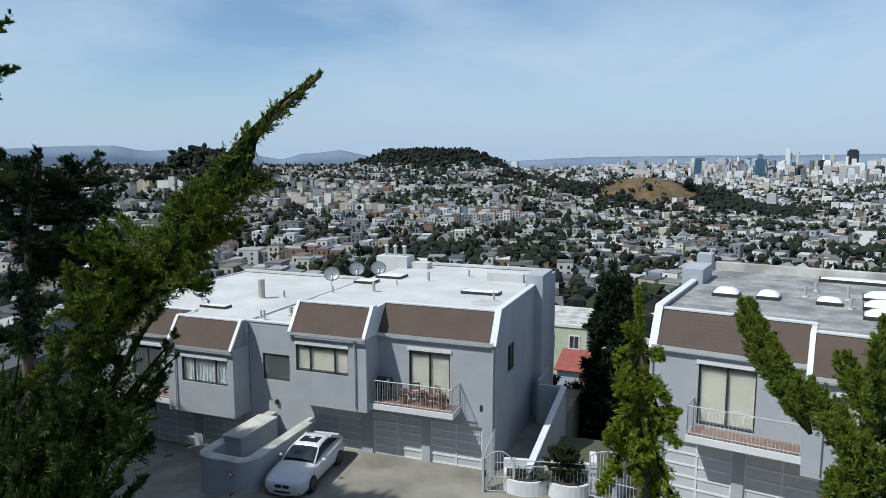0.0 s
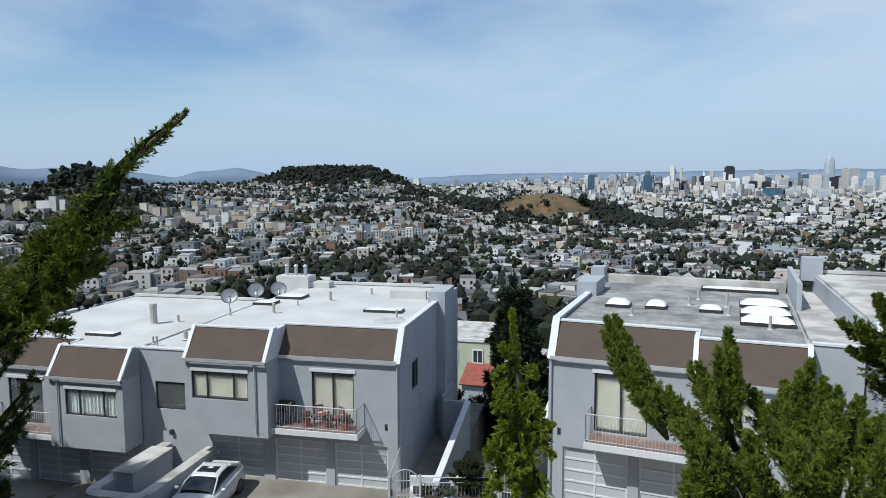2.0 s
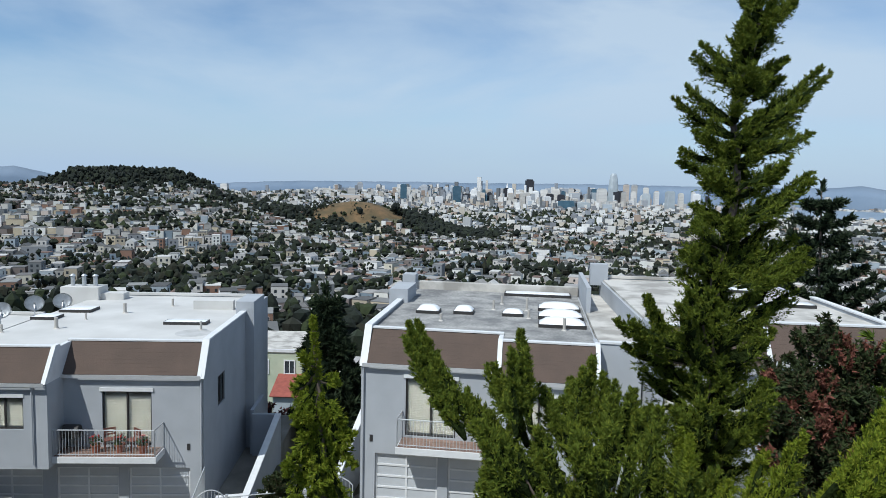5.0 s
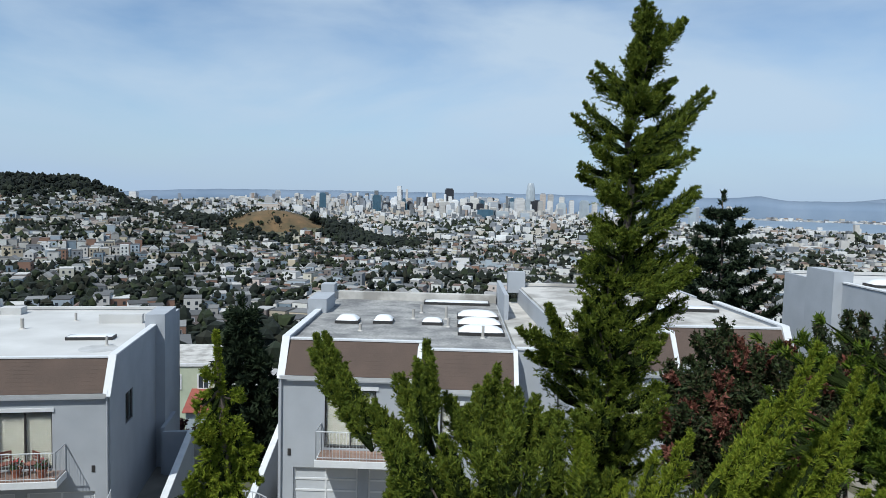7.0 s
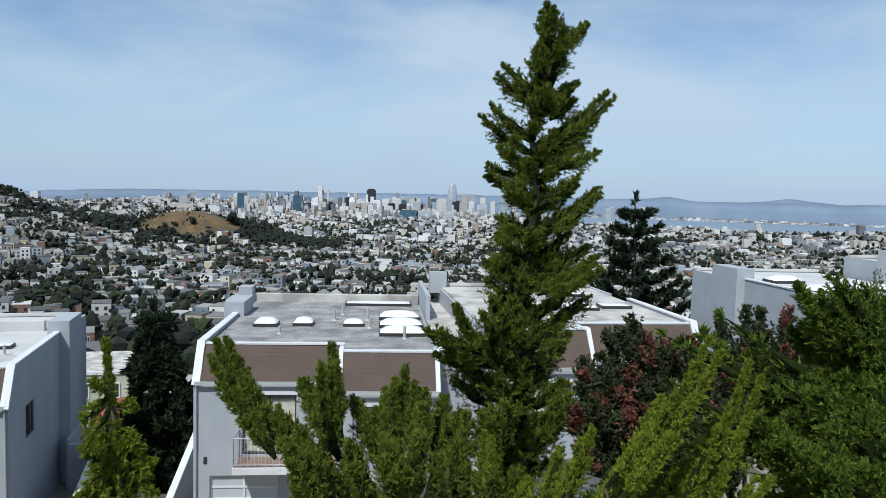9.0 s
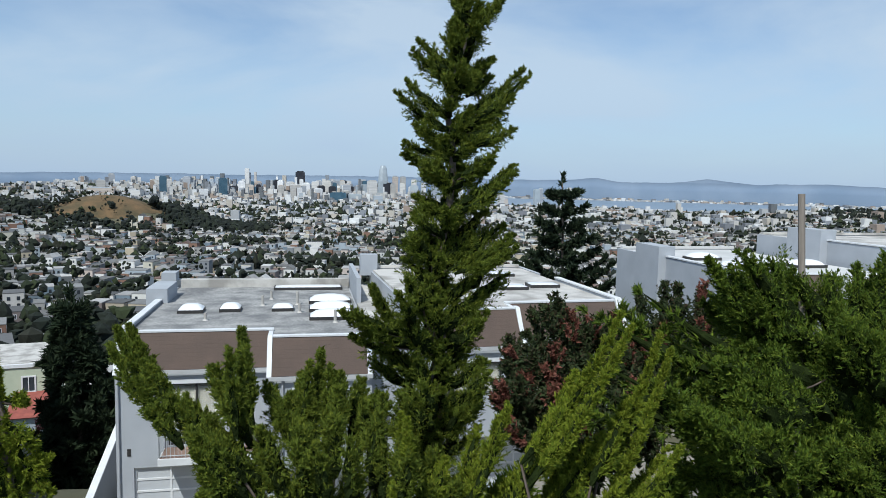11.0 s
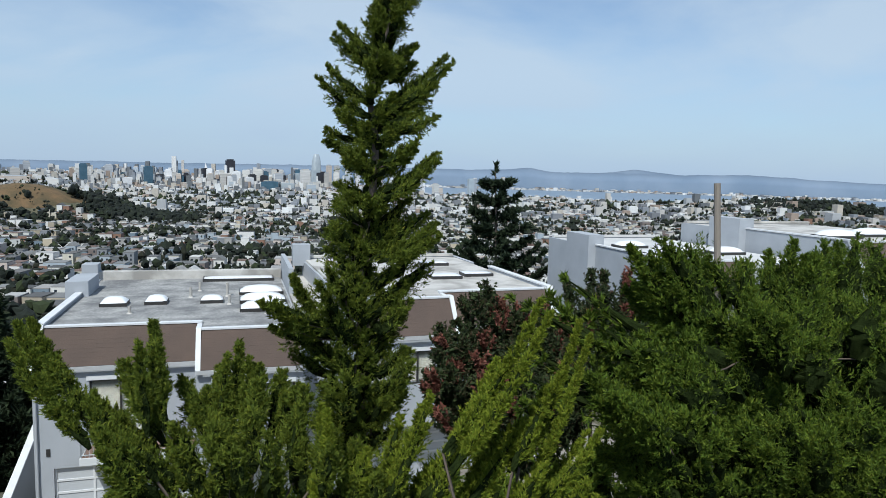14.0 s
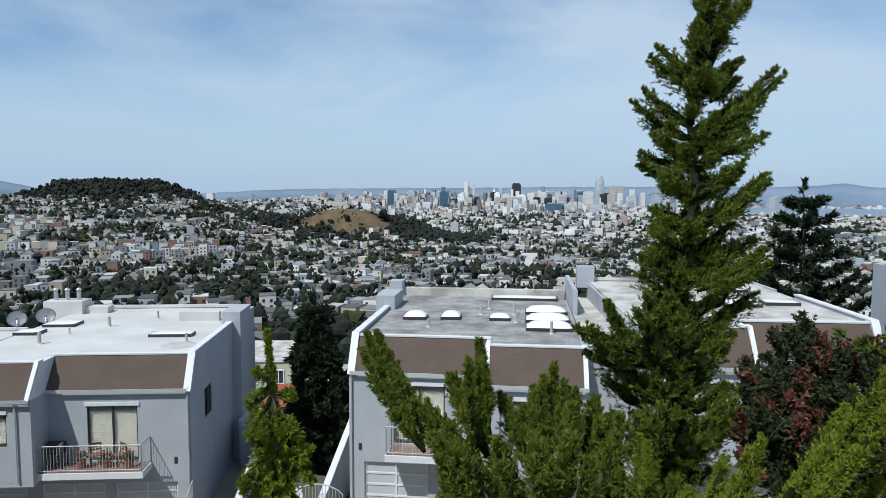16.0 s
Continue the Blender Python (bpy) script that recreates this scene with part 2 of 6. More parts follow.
def ground_z(x, y):
    """The hillside under the camera, the forecourts, and the land beyond."""
    x, y = np.asarray(x, float), np.asarray(y, float)
    k = np.clip((y - 1.0) / 16.0, 0, 1)
    court = np.interp(x, [-40, -27, -21.5, -19.5, -6, -4.3, 9, 10.5, 18.5, 20, 27, 28], [-1.25, -1.2, -0.3, 0, 0, 1.0, 1.0, 1.9, 1.9, 3.0, 3.0, 4.0])
    near = 11.9 + (court - 11.9) * k
    near = np.where(y < 1, 11.9, near) - 6 * np.clip((y - 32) / 8, 0, 1)
    g = np.clip((np.hypot(x, y) - 38) / 12, 0, 1) * np.clip((y + 4) / 12, 0, 1)
    az = np.degrees(np.arctan2(-x, y))
    coast = np.interp(az, [-60, -42, -38, -29, -20, -12, -8, 66], [2150, 2250, 2500, 2750, 2700, 3500, 3900, 4200])
    wet = np.clip((np.hypot(x, y) - coast) / 60, 0, 1) * (y > 0)
    return -6 * wet + near * (1 - g) + np.minimum(far_z(x, y), np.where(g > 0, 11.9, 99)) * g


# one sheet of ground, finer near the camera
rings = np.concatenate([np.linspace(0, 60, 61), np.geomspace(62, 4990, 110)])
turns = np.radians(np.linspace(-180, 180, 289))
gx, gy = -np.outer(rings, np.sin(turns)), np.outer(rings, np.cos(turns))
gz = ground_z(gx, gy)
nr, nt = gx.shape
gv = np.stack([gx, gy, gz], -1).reshape(-1, 3)
gi = (np.arange(nr - 1)[:, None] * nt + np.arange(nt - 1)[None]).ravel()
GRASS = mat("dry_scrub_ground", (0.13, 0.115, 0.07), 1.0, (0.06, 0.065, 0.04), 0.03, grain=0.3, bump_scale=0.3)
ground = mesh_np("ground", gv, np.stack([gi, gi + 1, gi + nt + 1, gi + nt], -1), GRASS, True)
tagged(ground, "scrubby hillside falling to a built-up valley", "ground", kind="structure")


# ---- townhouses ----
def window(parent, name, u0, u1, w0, w1, v, bars=(), cover="blind", depth=0.16):
    """A framed window in a wall whose outer face is at v; bars: where upright bars stand."""
    f = holed(bmesh.new(), u0, u1, w0, w1, [(u0 + 0.05, u1 - 0.05, w0 + 0.06, w1 - 0.06)], v + 0.05, v + 0.11)
    win = part(name, f, DARK, parent, "dark bronze window frame")
    for b in bars:
        part("bar", boxed(b - 0.03, b + 0.03, v + 0.045, v + 0.115, w0 + 0.06, w1 - 0.06), DARK, win)
    edges = [u0 + 0.05, *bars, u1 - 0.05]
    for a, b in zip(edges, edges[1:]):
        p = part("pane", boxed(a, b, v + 0.075, v + 0.083, w0 + 0.06, w1 - 0.06), GLASS, win)
        p.visible_shadow = False
    if cover == "blind":
        bm = bmesh.new()
        z = w0 + 0.1
        while z < w1 - 0.05:
            vs = box(bm, u0 + 0.06, u1 - 0.06, v + 0.15, v + 0.158, z, z + 0.075)
            for k in (4, 5, 6, 7):
                vs[k].co.y += 0.03
            z += 0.066
        tagged(part("blind", bm, BLIND, win, "cream slatted blind"), kind="stuff")
    elif cover == "curtain":
        bm = bmesh.new()
        n = 48
        xs = [u0 + 0.06 + (u1 - u0 - 0.12) * i / n for i in range(n + 1)]
        for x0, x1, i in zip(xs, xs[1:], range(n)):
            y0, y1 = (v + 0.2 + 0.03 * math.sin(j * 1.7) for j in (i, i + 1))
            q = [bm.verts.new(p) for p in ((x0, y0, w0 + 0.05), (x1, y1, w0 + 0.05), (x1, y1, w1 - 0.05), (x0, y0, w1 - 0.05))]
            bm.faces.new(q)
        part("curtain", bm, CURTAIN, win, "pale drawn curtain")
    # no room is built: a dark panel gives the shade behind the glass
    part("dark_back", boxed(u0 - 0.1, u1 + 0.1, v + 0.7, v + 0.75, w0 - 0.1, w1 + 0.1), INSIDE, win)
    return win


PANEL_MESHES = {}


def garage_door(parent, u0, u1, w0, w1, v):
    """A sectional door: white rails and stiles round frosted panels, five rows of two."""
    rows, cols = 5, 2
    cu, cw = (u1 - u0 - 0.07) / cols, (w1 - w0 - 0.07) / rows
    f = holed(bmesh.new(), u0, u1, w0, w1, [(u0 + cu * j + 0.07, u0 + cu * (j + 1), w0 + cw * i + 0.07, w0 + cw * (i + 1)) for i in range(rows) for j in range(cols)], v, v + 0.06)
    door = part("garage_door", f, TRIM, parent, "white sectional garage door with frosted panels")
    pw, ph = (u1 - u0 - 0.07) / cols - 0.07, (w1 - w0 - 0.07) / rows - 0.07
    key = (round(pw, 2), round(ph, 2))
    if key not in PANEL_MESHES:
        me = bpy.data.meshes.new("panel")
        bm = boxed(0, pw, 0, 0.02, 0, ph)
        bm.to_mesh(me)
        bm.free()
        me.materials.append(PANEL)
        PANEL_MESHES[key] = me
    for i in range(rows):
        for j in range(cols):
            shared("panel", PANEL_MESHES[key], door, (u0 + (u1 - u0 - 0.07) * j / cols + 0.07, v + 0.03, w0 + (w1 - w0 - 0.07) * i / rows + 0.07))
    return door


def mansard(parent, u0, u1, v0, w0, v1, w1, left_trim=True, right_trim=True):
    """A sloping shingled front between white trims, with a gutter along its foot."""
    bm = bmesh.new()
    prism(bm, [(v0, w0), (v1, w1), (v1 + 0.12, w1), (v1 + 0.12, w0)], u0, u1)
    roof = part("mansard", bm, SHINGLE, parent, "brown shingled mansard slope")
    n = Vector((0, -(w1 - w0), v1 - v0)).normalized()
    # shingle courses
    k = 9
    for i in range(k):
        a, b = i / k, (i + 1) / k
        p, q = (v0 + (v1 - v0) * a, w0 + (w1 - w0) * a), (v0 + (v1 - v0) * b, w0 + (w1 - w0) * b)
        bm = bmesh.new()
        prism(bm, [(p[0] + n.y * 0.008, p[1] + n.z * 0.008), (q[0] + n.y * 0.005, q[1] + n.z * 0.005), (q[0], q[1]), p], u0, u1)
        part("shingle_course", bm, SHINGLE, roof)
    for u, yes in ((u0, left_trim), (u1, right_trim)):
        if yes:
            bm = bmesh.new()
            a, b = (u - 0.16, u) if u == u0 else (u, u + 0.16)
            prism(bm, [(v0 - 0.02, w0 - 0.05), (v1 - 0.04, w1 + 0.08), (v1 + 0.3, w1 + 0.08), (v1 + 0.3, w0 - 0.05)], a, b)
            part("edge_trim", bm, TRIM, roof, "white painted edge trim")
    bm = boxed(u0 - 0.16, u1 + 0.16, v1 - 0.045, v1 + 0.2, w1 + 0.005, w1 + 0.065)
    part("ridge_cap", bm, TRIM, roof, "white ridge cap")
    bm = bmesh.new()
    prism(bm, [(v0 + 0.03, w0 - 0.15), (v0 - 0.09, w0 - 0.13), (v0 - 0.13, w0 + 0.02), (v0 - 0.11, w0 + 0.02), (v0 - 0.08, w0 - 0.11), (v0 + 0.03, w0 - 0.12)], u0 - 0.16, u1 + 0.16)
    part("gutter", bm, TRIM, roof, "white gutter")
    return roof


def railing(parent, pts, w0, w1, gap=0.12, name="railing"):
    """Upright bars between two rails along the points."""
    rail = part(name, tube(bmesh.new(), [(a, b, w1) for a, b in pts], 0.025, 6), RAIL, parent, "grey metal railing")
    part("lower_rail", tube(bmesh.new(), [(a, b, w0 + 0.08) for a, b in pts], 0.016, 6), RAIL, rail)
    for (a0, b0), (a1, b1) in zip(pts, pts[1:]):
        n = max(1, round(math.hypot(a1 - a0, b1 - b0) / gap))
        for i in range(n + 1):
            x, y = a0 + (a1 - a0) * i / n, b0 + (b1 - b0) * i / n
            r = 0.02 if i in (0, n) else 0.009
            part("baluster", tube(bmesh.new(), [(x, y, w0), (x, y, w1)], r, 5), RAIL, rail)
    return rail


def plant_pot(m, size=0.22, flowers=(0.35, 0.03, 0.03)):
    pot = thing("plant_pot", m, "terracotta pot with a red-flowering plant on the balcony deck", "plant pot", "pots on the balcony")
    bm = bmesh.new()
    prof = [(0.62, 0), (0.9, 0.85), (1.0, 0.87), (1.0, 1.0), (0.86, 1.0), (0.8, 0.86)]
    ring = []
    for r, z in prof:
        ring.append([bm.verts.new((r * size * math.cos(a), r * size * math.sin(a), z * size * 1.6)) for a in np.linspace(0, 2 * math.pi, 12, endpoint=False)])
    for a, b in zip(ring, ring[1:]):
        for i in range(12):
            bm.faces.new((a[i], a[(i + 1) % 12], b[(i + 1) % 12], b[i]))
    bm.faces.new(ring[0][::-1])
    bm.faces.new(ring[-1])
    part("pot", bm, TERRACOTTA, pot)
    leaf_ball(pot, "leaves", (0, 0, size * 2.3), (size * 1.2, size * 1.2, size * 1.1), 90, 0.07, POT_LEAF)
    leaf_ball(pot, "flowers", (0, 0, size * 2.9), (size * 1.1, size * 1.1, size * 0.8), 26, 0.06, FLOWER)
    return pot


def leaf_ball(parent, name, c, r, count, size, material):
    bm = bmesh.new()
    for _ in range(count):
        d = Vector((random.gauss(0, 1), random.gauss(0, 1), random.gauss(0, 1))).normalized() * random.uniform(0.35, 1) ** 0.5
        p = Vector(c) + Vector((d.x * r[0], d.y * r[1], d.z * r[2]))
        a = Vector((random.gauss(0, 1), random.gauss(0, 1), random.gauss(0, 0.6))).normalized()
        b = a.cross(d).normalized() if a.cross(d).length > 0.01 else a.orthogonal().normalized()
        s = size * random.uniform(0.6, 1.3)
        bm.faces.new([bm.verts.new(q) for q in (p - a * s, p + b * s * 0.45, p + a * s, p - b * s * 0.45)])
    return part(name, bm, material, parent)


POT_LEAF = mat("pot_leaf", (0.06, 0.10, 0.03), 0.6, (0.03, 0.06, 0.02), 5)
FLOWER = mat("red_flower", (0.42, 0.03, 0.03), 0.6, (0.3, 0.02, 0.03), 5)


def townhouse(m, label, s=1, main=5.45, bay=3.87, side_window=True, pier=True, depth=12.4, roof_mat=ROOF_WHITE, glass_u=(-3.97, -2.05), lift=0.0, gate_h=1.98, cover="blind", bay_cover="blind"):
    """A two-storey townhouse: s = 1 has the bay on the left of the recessed balcony bay and its corner at u = 0, s = -1 is its mirror image."""
    house = thing("townhouse", m, label, "house", "terraced townhouses")

    def U(a, b):
        return (a * s, b * s) if a * s < b * s else (b * s, a * s)

    e = -main - bay
    doors = [(-2.99, -0.57), (-5.8, -3.38), (-8.84, -6.34)]
    gate_w = gate_h
    li = lift
    low = holed(bmesh.new(), *U(e, 0), -1.5, 2.56, [(*U(a, b), 0, gate_w) for a, b in doors], 0, 0.2)
    part("wall", low, STUCCO, house, "pale blue-grey stucco wall")
    part("garage_floor", boxed(*U(e, 0), 0.2, 0.6, -0.05, 0.01), CONCRETE, house)
    for a, b in doors:
        garage_door(house, *U(a, b), 0.02, gate_w, 0.1)
    glass = (*U(*glass_u), 2.9 + li, 5.1 + li * 1.2)
    part("wall", holed(bmesh.new(), *U(-main, 0), 2.56, 5.72, [glass], 0, 0.2), STUCCO, house)
    window(house, "sliding_door", *glass, 0, [(glass[0] + glass[1]) / 2], cover)
    part("door_header", boxed(glass[0] - 0.08, glass[1] + 0.08, -0.05, 0.0, glass[3], glass[3] + 0.14), TRIM, house, "white roller-blind box")
    # bay
    v = -1.25
    hole = (*U(e + 0.34, -main - 0.88), 3.97, 5.2)
    part("wall", holed(bmesh.new(), *U(e, -main), 2.58, 5.72, [hole], v, v + 0.18), STUCCO, house)
    a, b = hole[0], hole[1]
    window(house, "window", *hole, v, [a + (b - a) * 0.27, a + (b - a) * 0.74], bay_cover)
    part("window_header", boxed(a - 0.03, b + 0.03, v - 0.04, v, 5.2, 5.34), TRIM, house)
    part("wall", boxed(*U(-main - 0.18, -main), v + 0.18, 0.0, 2.58, 5.72), STUCCO, house)
    part("wall", boxed(*U(e, e + 0.18), v + 0.18, 0.0, 2.58, 5.72), STUCCO, house)
    part("bay_floor", boxed(*U(e + 0.003, -main - 0.003), v + 0.003, 0.0, 2.42, 2.577), STUCCO, house)
    # balcony
    part("balcony_slab", boxed(*U(-main - 0.02, -1.55), -1.02, 0.0, 2.56 + li, 2.80 + li), TRIM, house, "white balcony slab")
    part("balcony_deck", boxed(*U(-main + 0.03, -1.62), -0.95, 0.0, 2.80 + li, 2.83 + li), DECK, house, "reddish balcony decking")
    railing(house, [(s * (-main + 0.03), -0.97), (s * -1.6, -0.97), (s * -1.6, -0.03)], 2.82 + li, 3.85 + li)
    # end wall
    holes = [(1.98, 3.1, 3.85, 5.15)] if side_window else []
    part("wall", holed(bmesh.new(), 0.2, 7.0, -1.5, 5.72, holes, *U(-0.2, 0), along="v"), STUCCO, house)
    top = bmesh.new()
    prism(top, [(0.0, 5.72), (7.0, 5.72), (7.0, 7.0), (0.78, 7.0)], *U(-0.2, 0))
    part("wall", top, STUCCO, house)
    cap = bmesh.new()
    prism(cap, [(-0.06, 5.66), (0.76, 7.03), (7.0, 7.03), (7.0, 7.09), (0.7, 7.09), (-0.14, 5.66)], *U(-0.24, 0.04))
    part("coping", cap, TRIM, house, "white coping")
    if side_window:
        fr = holed(bmesh.new(), 1.98, 3.1, 3.85, 5.15, [(2.05, 2.5, 3.92, 5.08), (2.56, 3.03, 3.92, 5.08)], *U(-0.12, -0.05), along="v")
        sw = part("side_window", fr, DARK, house)
        pane = part("pane", boxed(*U(-0.085, -0.078), 2.0, 3.08, 3.88, 5.12), GLASS, sw)
        pane.visible_shadow = False
        # dark panel in place of the shaded interior
        part("dark_back", boxed(*U(-0.8, -0.75), 1.8, 3.3, 3.6, 5.4), INSIDE, sw)
    if pier:
        part("pier", boxed(*U(-0.47, 0.42), 7.0, 9.4, -2.0, 7.55), STUCCO, house, "tall stucco pier at the rear corner")
    # back and other end
    part("wall", boxed(*U(e, -0.2), depth - 0.2, depth, -6, 6.95), STUCCO, house)
    part("wall", boxed(*U(e, e + 0.2), 0.2, depth - 0.2, -6, 6.8), STUCCO, house)
    part("wall", boxed(*U(-0.2, 0), 9.4, depth, -6, 6.95), STUCCO, house)
    # slopes and roof
    mansard(house, *U(-main + 0.012, -0.24), -0.1, 5.78, 0.75, 6.94, s < 0, s > 0)
    mansard(house, *U(e + 0.16, -main - 0.16), v - 0.12, 5.78, v + 0.8, 6.94)
    cheek = bmesh.new()
    prism(cheek, [(v - 0.02, 5.72), (v + 0.8, 6.93), (0.9, 6.93), (0.0, 5.72)], *U(-main - 0.15, -main + 0.01))
    part("cheek", cheek, TRIM, house, "white side cheek of the bay roof")
    cheek = bmesh.new()
    prism(cheek, [(v - 0.02, 5.72), (v + 0.8, 6.93), (0.9, 6.93), (0.0, 5.72)], *U(e, e + 0.15))
    part("cheek", cheek, STUCCO, house)
    rf = boxed(*U(e + 0.1, -0.2), 0.87, depth - 0.2, 6.72, 6.90)
    box(rf, *U(e + 0.1, -main), v + 0.9, 0.87, 6.72, 6.90)
    part("roof", rf, roof_mat, house, "flat coated roof")
    edge = boxed(*U(e, -0.2), depth - 0.25, depth + 0.02, 6.95, 7.08)
    part("roof_edge", edge, roof_mat, house)
    # downspouts
    for u, dv in ((-0.1, -0.07), (-main - 0.18 - 0.35, v - 0.07)):
        bm = tube(bmesh.new(), [(s * u, dv, 5.66), (s * u, dv, 5.4), (s * u, dv, 2.62 if dv < -1 else 0.4)], 0.035, 7)
        part("downspout", bm, STUCCO, house)
    return house


A_M = pose(-10.919, 26.342, 0, 0, 0, math.degrees(A_TURN))
C_M = A_M @ pose(-21.75, 0, -1.22)
B_M = pose(-4.473, 25.51, 1.01, 0, 0, math.degrees(-0.066))
D_M = B_M @ pose(19.0, 0.1, 0.9, 0, 0, 2.5)
E_M = pose(19.75, 23.6, 3.0, 0, 0, -3)
F_M = pose(27.4, 21.4, 4.0, 0, 0, -3)
house_a = townhouse(A_M, "pale grey stucco townhouse with a brown mansard and white roof")
house_c = townhouse(C_M, "pale grey stucco townhouse lower down the slope with a white roof", s=-1, bay_cover="curtain", cover="none", pier=False)
house_b = townhouse(B_M, "pale grey stucco townhouse with a weathered grey flat roof", s=-1, main=5.15, bay=3.6, roof_mat=ROOF_GREY, glass_u=(-3.63, -1.72), lift=0.14, gate_h=2.28)
house_d = townhouse(D_M, "pale grey townhouse with a stained cream flat roof behind shrubs", s=1, main=4.75, roof_mat=ROOF_CREAM, pier=False)
house_e = townhouse(E_M, "pale grey townhouse higher up with a white flat roof", s=-1, roof_mat=ROOF_WHITE, main=4.0, bay=3.4)
house_f = townhouse(F_M, "pale grey townhouse at the top of the row", s=-1, roof_mat=ROOF_CREAM)


def link(house, u0, u1, w0, w1, hole=None, roof_mat=ROOF_WHITE):
    """A recessed piece between two bays, with its own flat roof."""
    part("wall", holed(bmesh.new(), u0, u1, w0, w1, [hole] if hole else [], 0.003, 0.2), STUCCO, house)
    if hole:
        window(house, "window", *hole, 0.003, (), "none")
    part("roof", boxed(u0, u1, 0.2, 12.2, w1 - 0.2, w1 - 0.04), roof_mat, house)
    part("roof_edge", boxed(u0, u1, -0.04, 0.24, w1, w1 + 0.07), TRIM, house)


link(house_c, 9.35, 12.43, -1, 6.9, (10.1, 11.65, 4.12, 5.4))
link(house_b, 8.78, 10.3, -1, 6.95, None, ROOF_CREAM)


# ---- forecourt ----
def court_sheet(name, x0, x1, y0, y1, material, label, lift=0.03, step=0.5):
    xs, ys = np.arange(x0, x1 + step / 2, step), np.arange(y0, y1 + step / 2, step)
    X, Y = np.meshgrid(xs, ys)
    Z = ground_z(X, Y) + lift
    i = (np.arange(len(ys) - 1)[:, None] * len(xs) + np.arange(len(xs) - 1)[None]).ravel()
    ob = mesh_np(name, np.stack([X, Y, Z], -1).reshape(-1, 3), np.stack([i, i + 1, i + len(xs) + 1, i + len(xs)], -1), material, True)
    return tagged(ob, label, "driveway", kind="structure")


court_sheet("driveway", -38, 30, 14.5, 27.5, CONCRETE, "stained concrete forecourt before the garages")


court_sheet("road", -16, 2, 47, 60, CONCRETE, "pale concrete lane below the townhouses", 0.25, 1.0)


def rounded_wall(u0, u1, v0, v1, w0, w1, r, t, m, name, label):
    """A low wall round three sides with rounded outer corners, and a flat coping."""
    outer, inner = [], []
    for cx, cy, a0 in ((u0 + r, v0 + r, 180), (u1 - r, v0 + r, 270)):
        for k in range(9):
            a = radians(a0 + 90 * k / 8)
            outer.append((cx + r * math.cos(a), cy + r * math.sin(a)))
            inner.append((cx + (r - t) * math.cos(a), cy + (r - t) * math.sin(a)))
    outer, inner = [(u0, v1), *outer, (u1, v1)], [(u0 + t, v1), *inner, (u1 - t, v1)]
    th = thing(name, m, label, "wall")
    for nm, a, b, grow, mt in (("wall", w0, w1, 0, STUCCO), ("coping", w1, w1 + 0.06, 0.02, ROOF_CREAM)):
        bm = bmesh.new()
        k = len(outer)
        rows = [[bm.verts.new((x, y, z)) for x, y in pts] for pts, z in ((outer, a), (outer, b), (inner, b), (inner, a))]
        for p, q in zip(rows, rows[1:]):
            for i in range(k - 1):
                bm.faces.new((p[i], p[i + 1], q[i + 1], q[i]))
        for i in (0, k - 1):
            bm.faces.new([row[i] for row in rows])
        bmesh.ops.recalc_face_normals(bm, faces=bm.faces)
        part(nm, bm, mt, th, smooth=False)
    return th


low_wall = rounded_wall(-11.35, -8.55, -5.5, -0.1, -1.0, 1.3, 0.75, 0.5, A_M, "yard_wall", "pale stucco yard wall with rounded corners and stained coping")
disc = part("plaque", tube(bmesh.new(), [(-9.45, -5.52, 0.82), (-9.45, -5.49, 0.82)], 0.13, 16), mat("red_enamel", (0.3, 0.04, 0.05), 0.4), low_wall, "round red and white plaque")
part("plaque_face", tube(bmesh.new(), [(-9.45, -5.527, 0.82), (-9.45, -5.515, 0.82)], 0.085, 16), TRIM, disc)
tap = part("standpipe", tube(bmesh.new(), [(-9.35, -5.45, 0.02), (-9.35, -5.72, 0.02), (-9.2, -5.75, -0.06)], 0.05, 8), mat("rusty_red_pipe", (0.16, 0.06, 0.05), 0.7), low_wall, "dark red pipe outlet")
bm = boxed(-11.0, -10.1, -3.9, -1.3, -1.0, 1.55)
box_thing = thing("utility_cabinet", A_M, "pale stucco utility box with a stained lid in the yard", "cabinet")
part("body", bm, STUCCO, box_thing)
part("lid", boxed(-11.06, -10.04, -3.96, -1.24, 1.55, 1.64), ROOF_CREAM, box_thing, "stained cream lid")


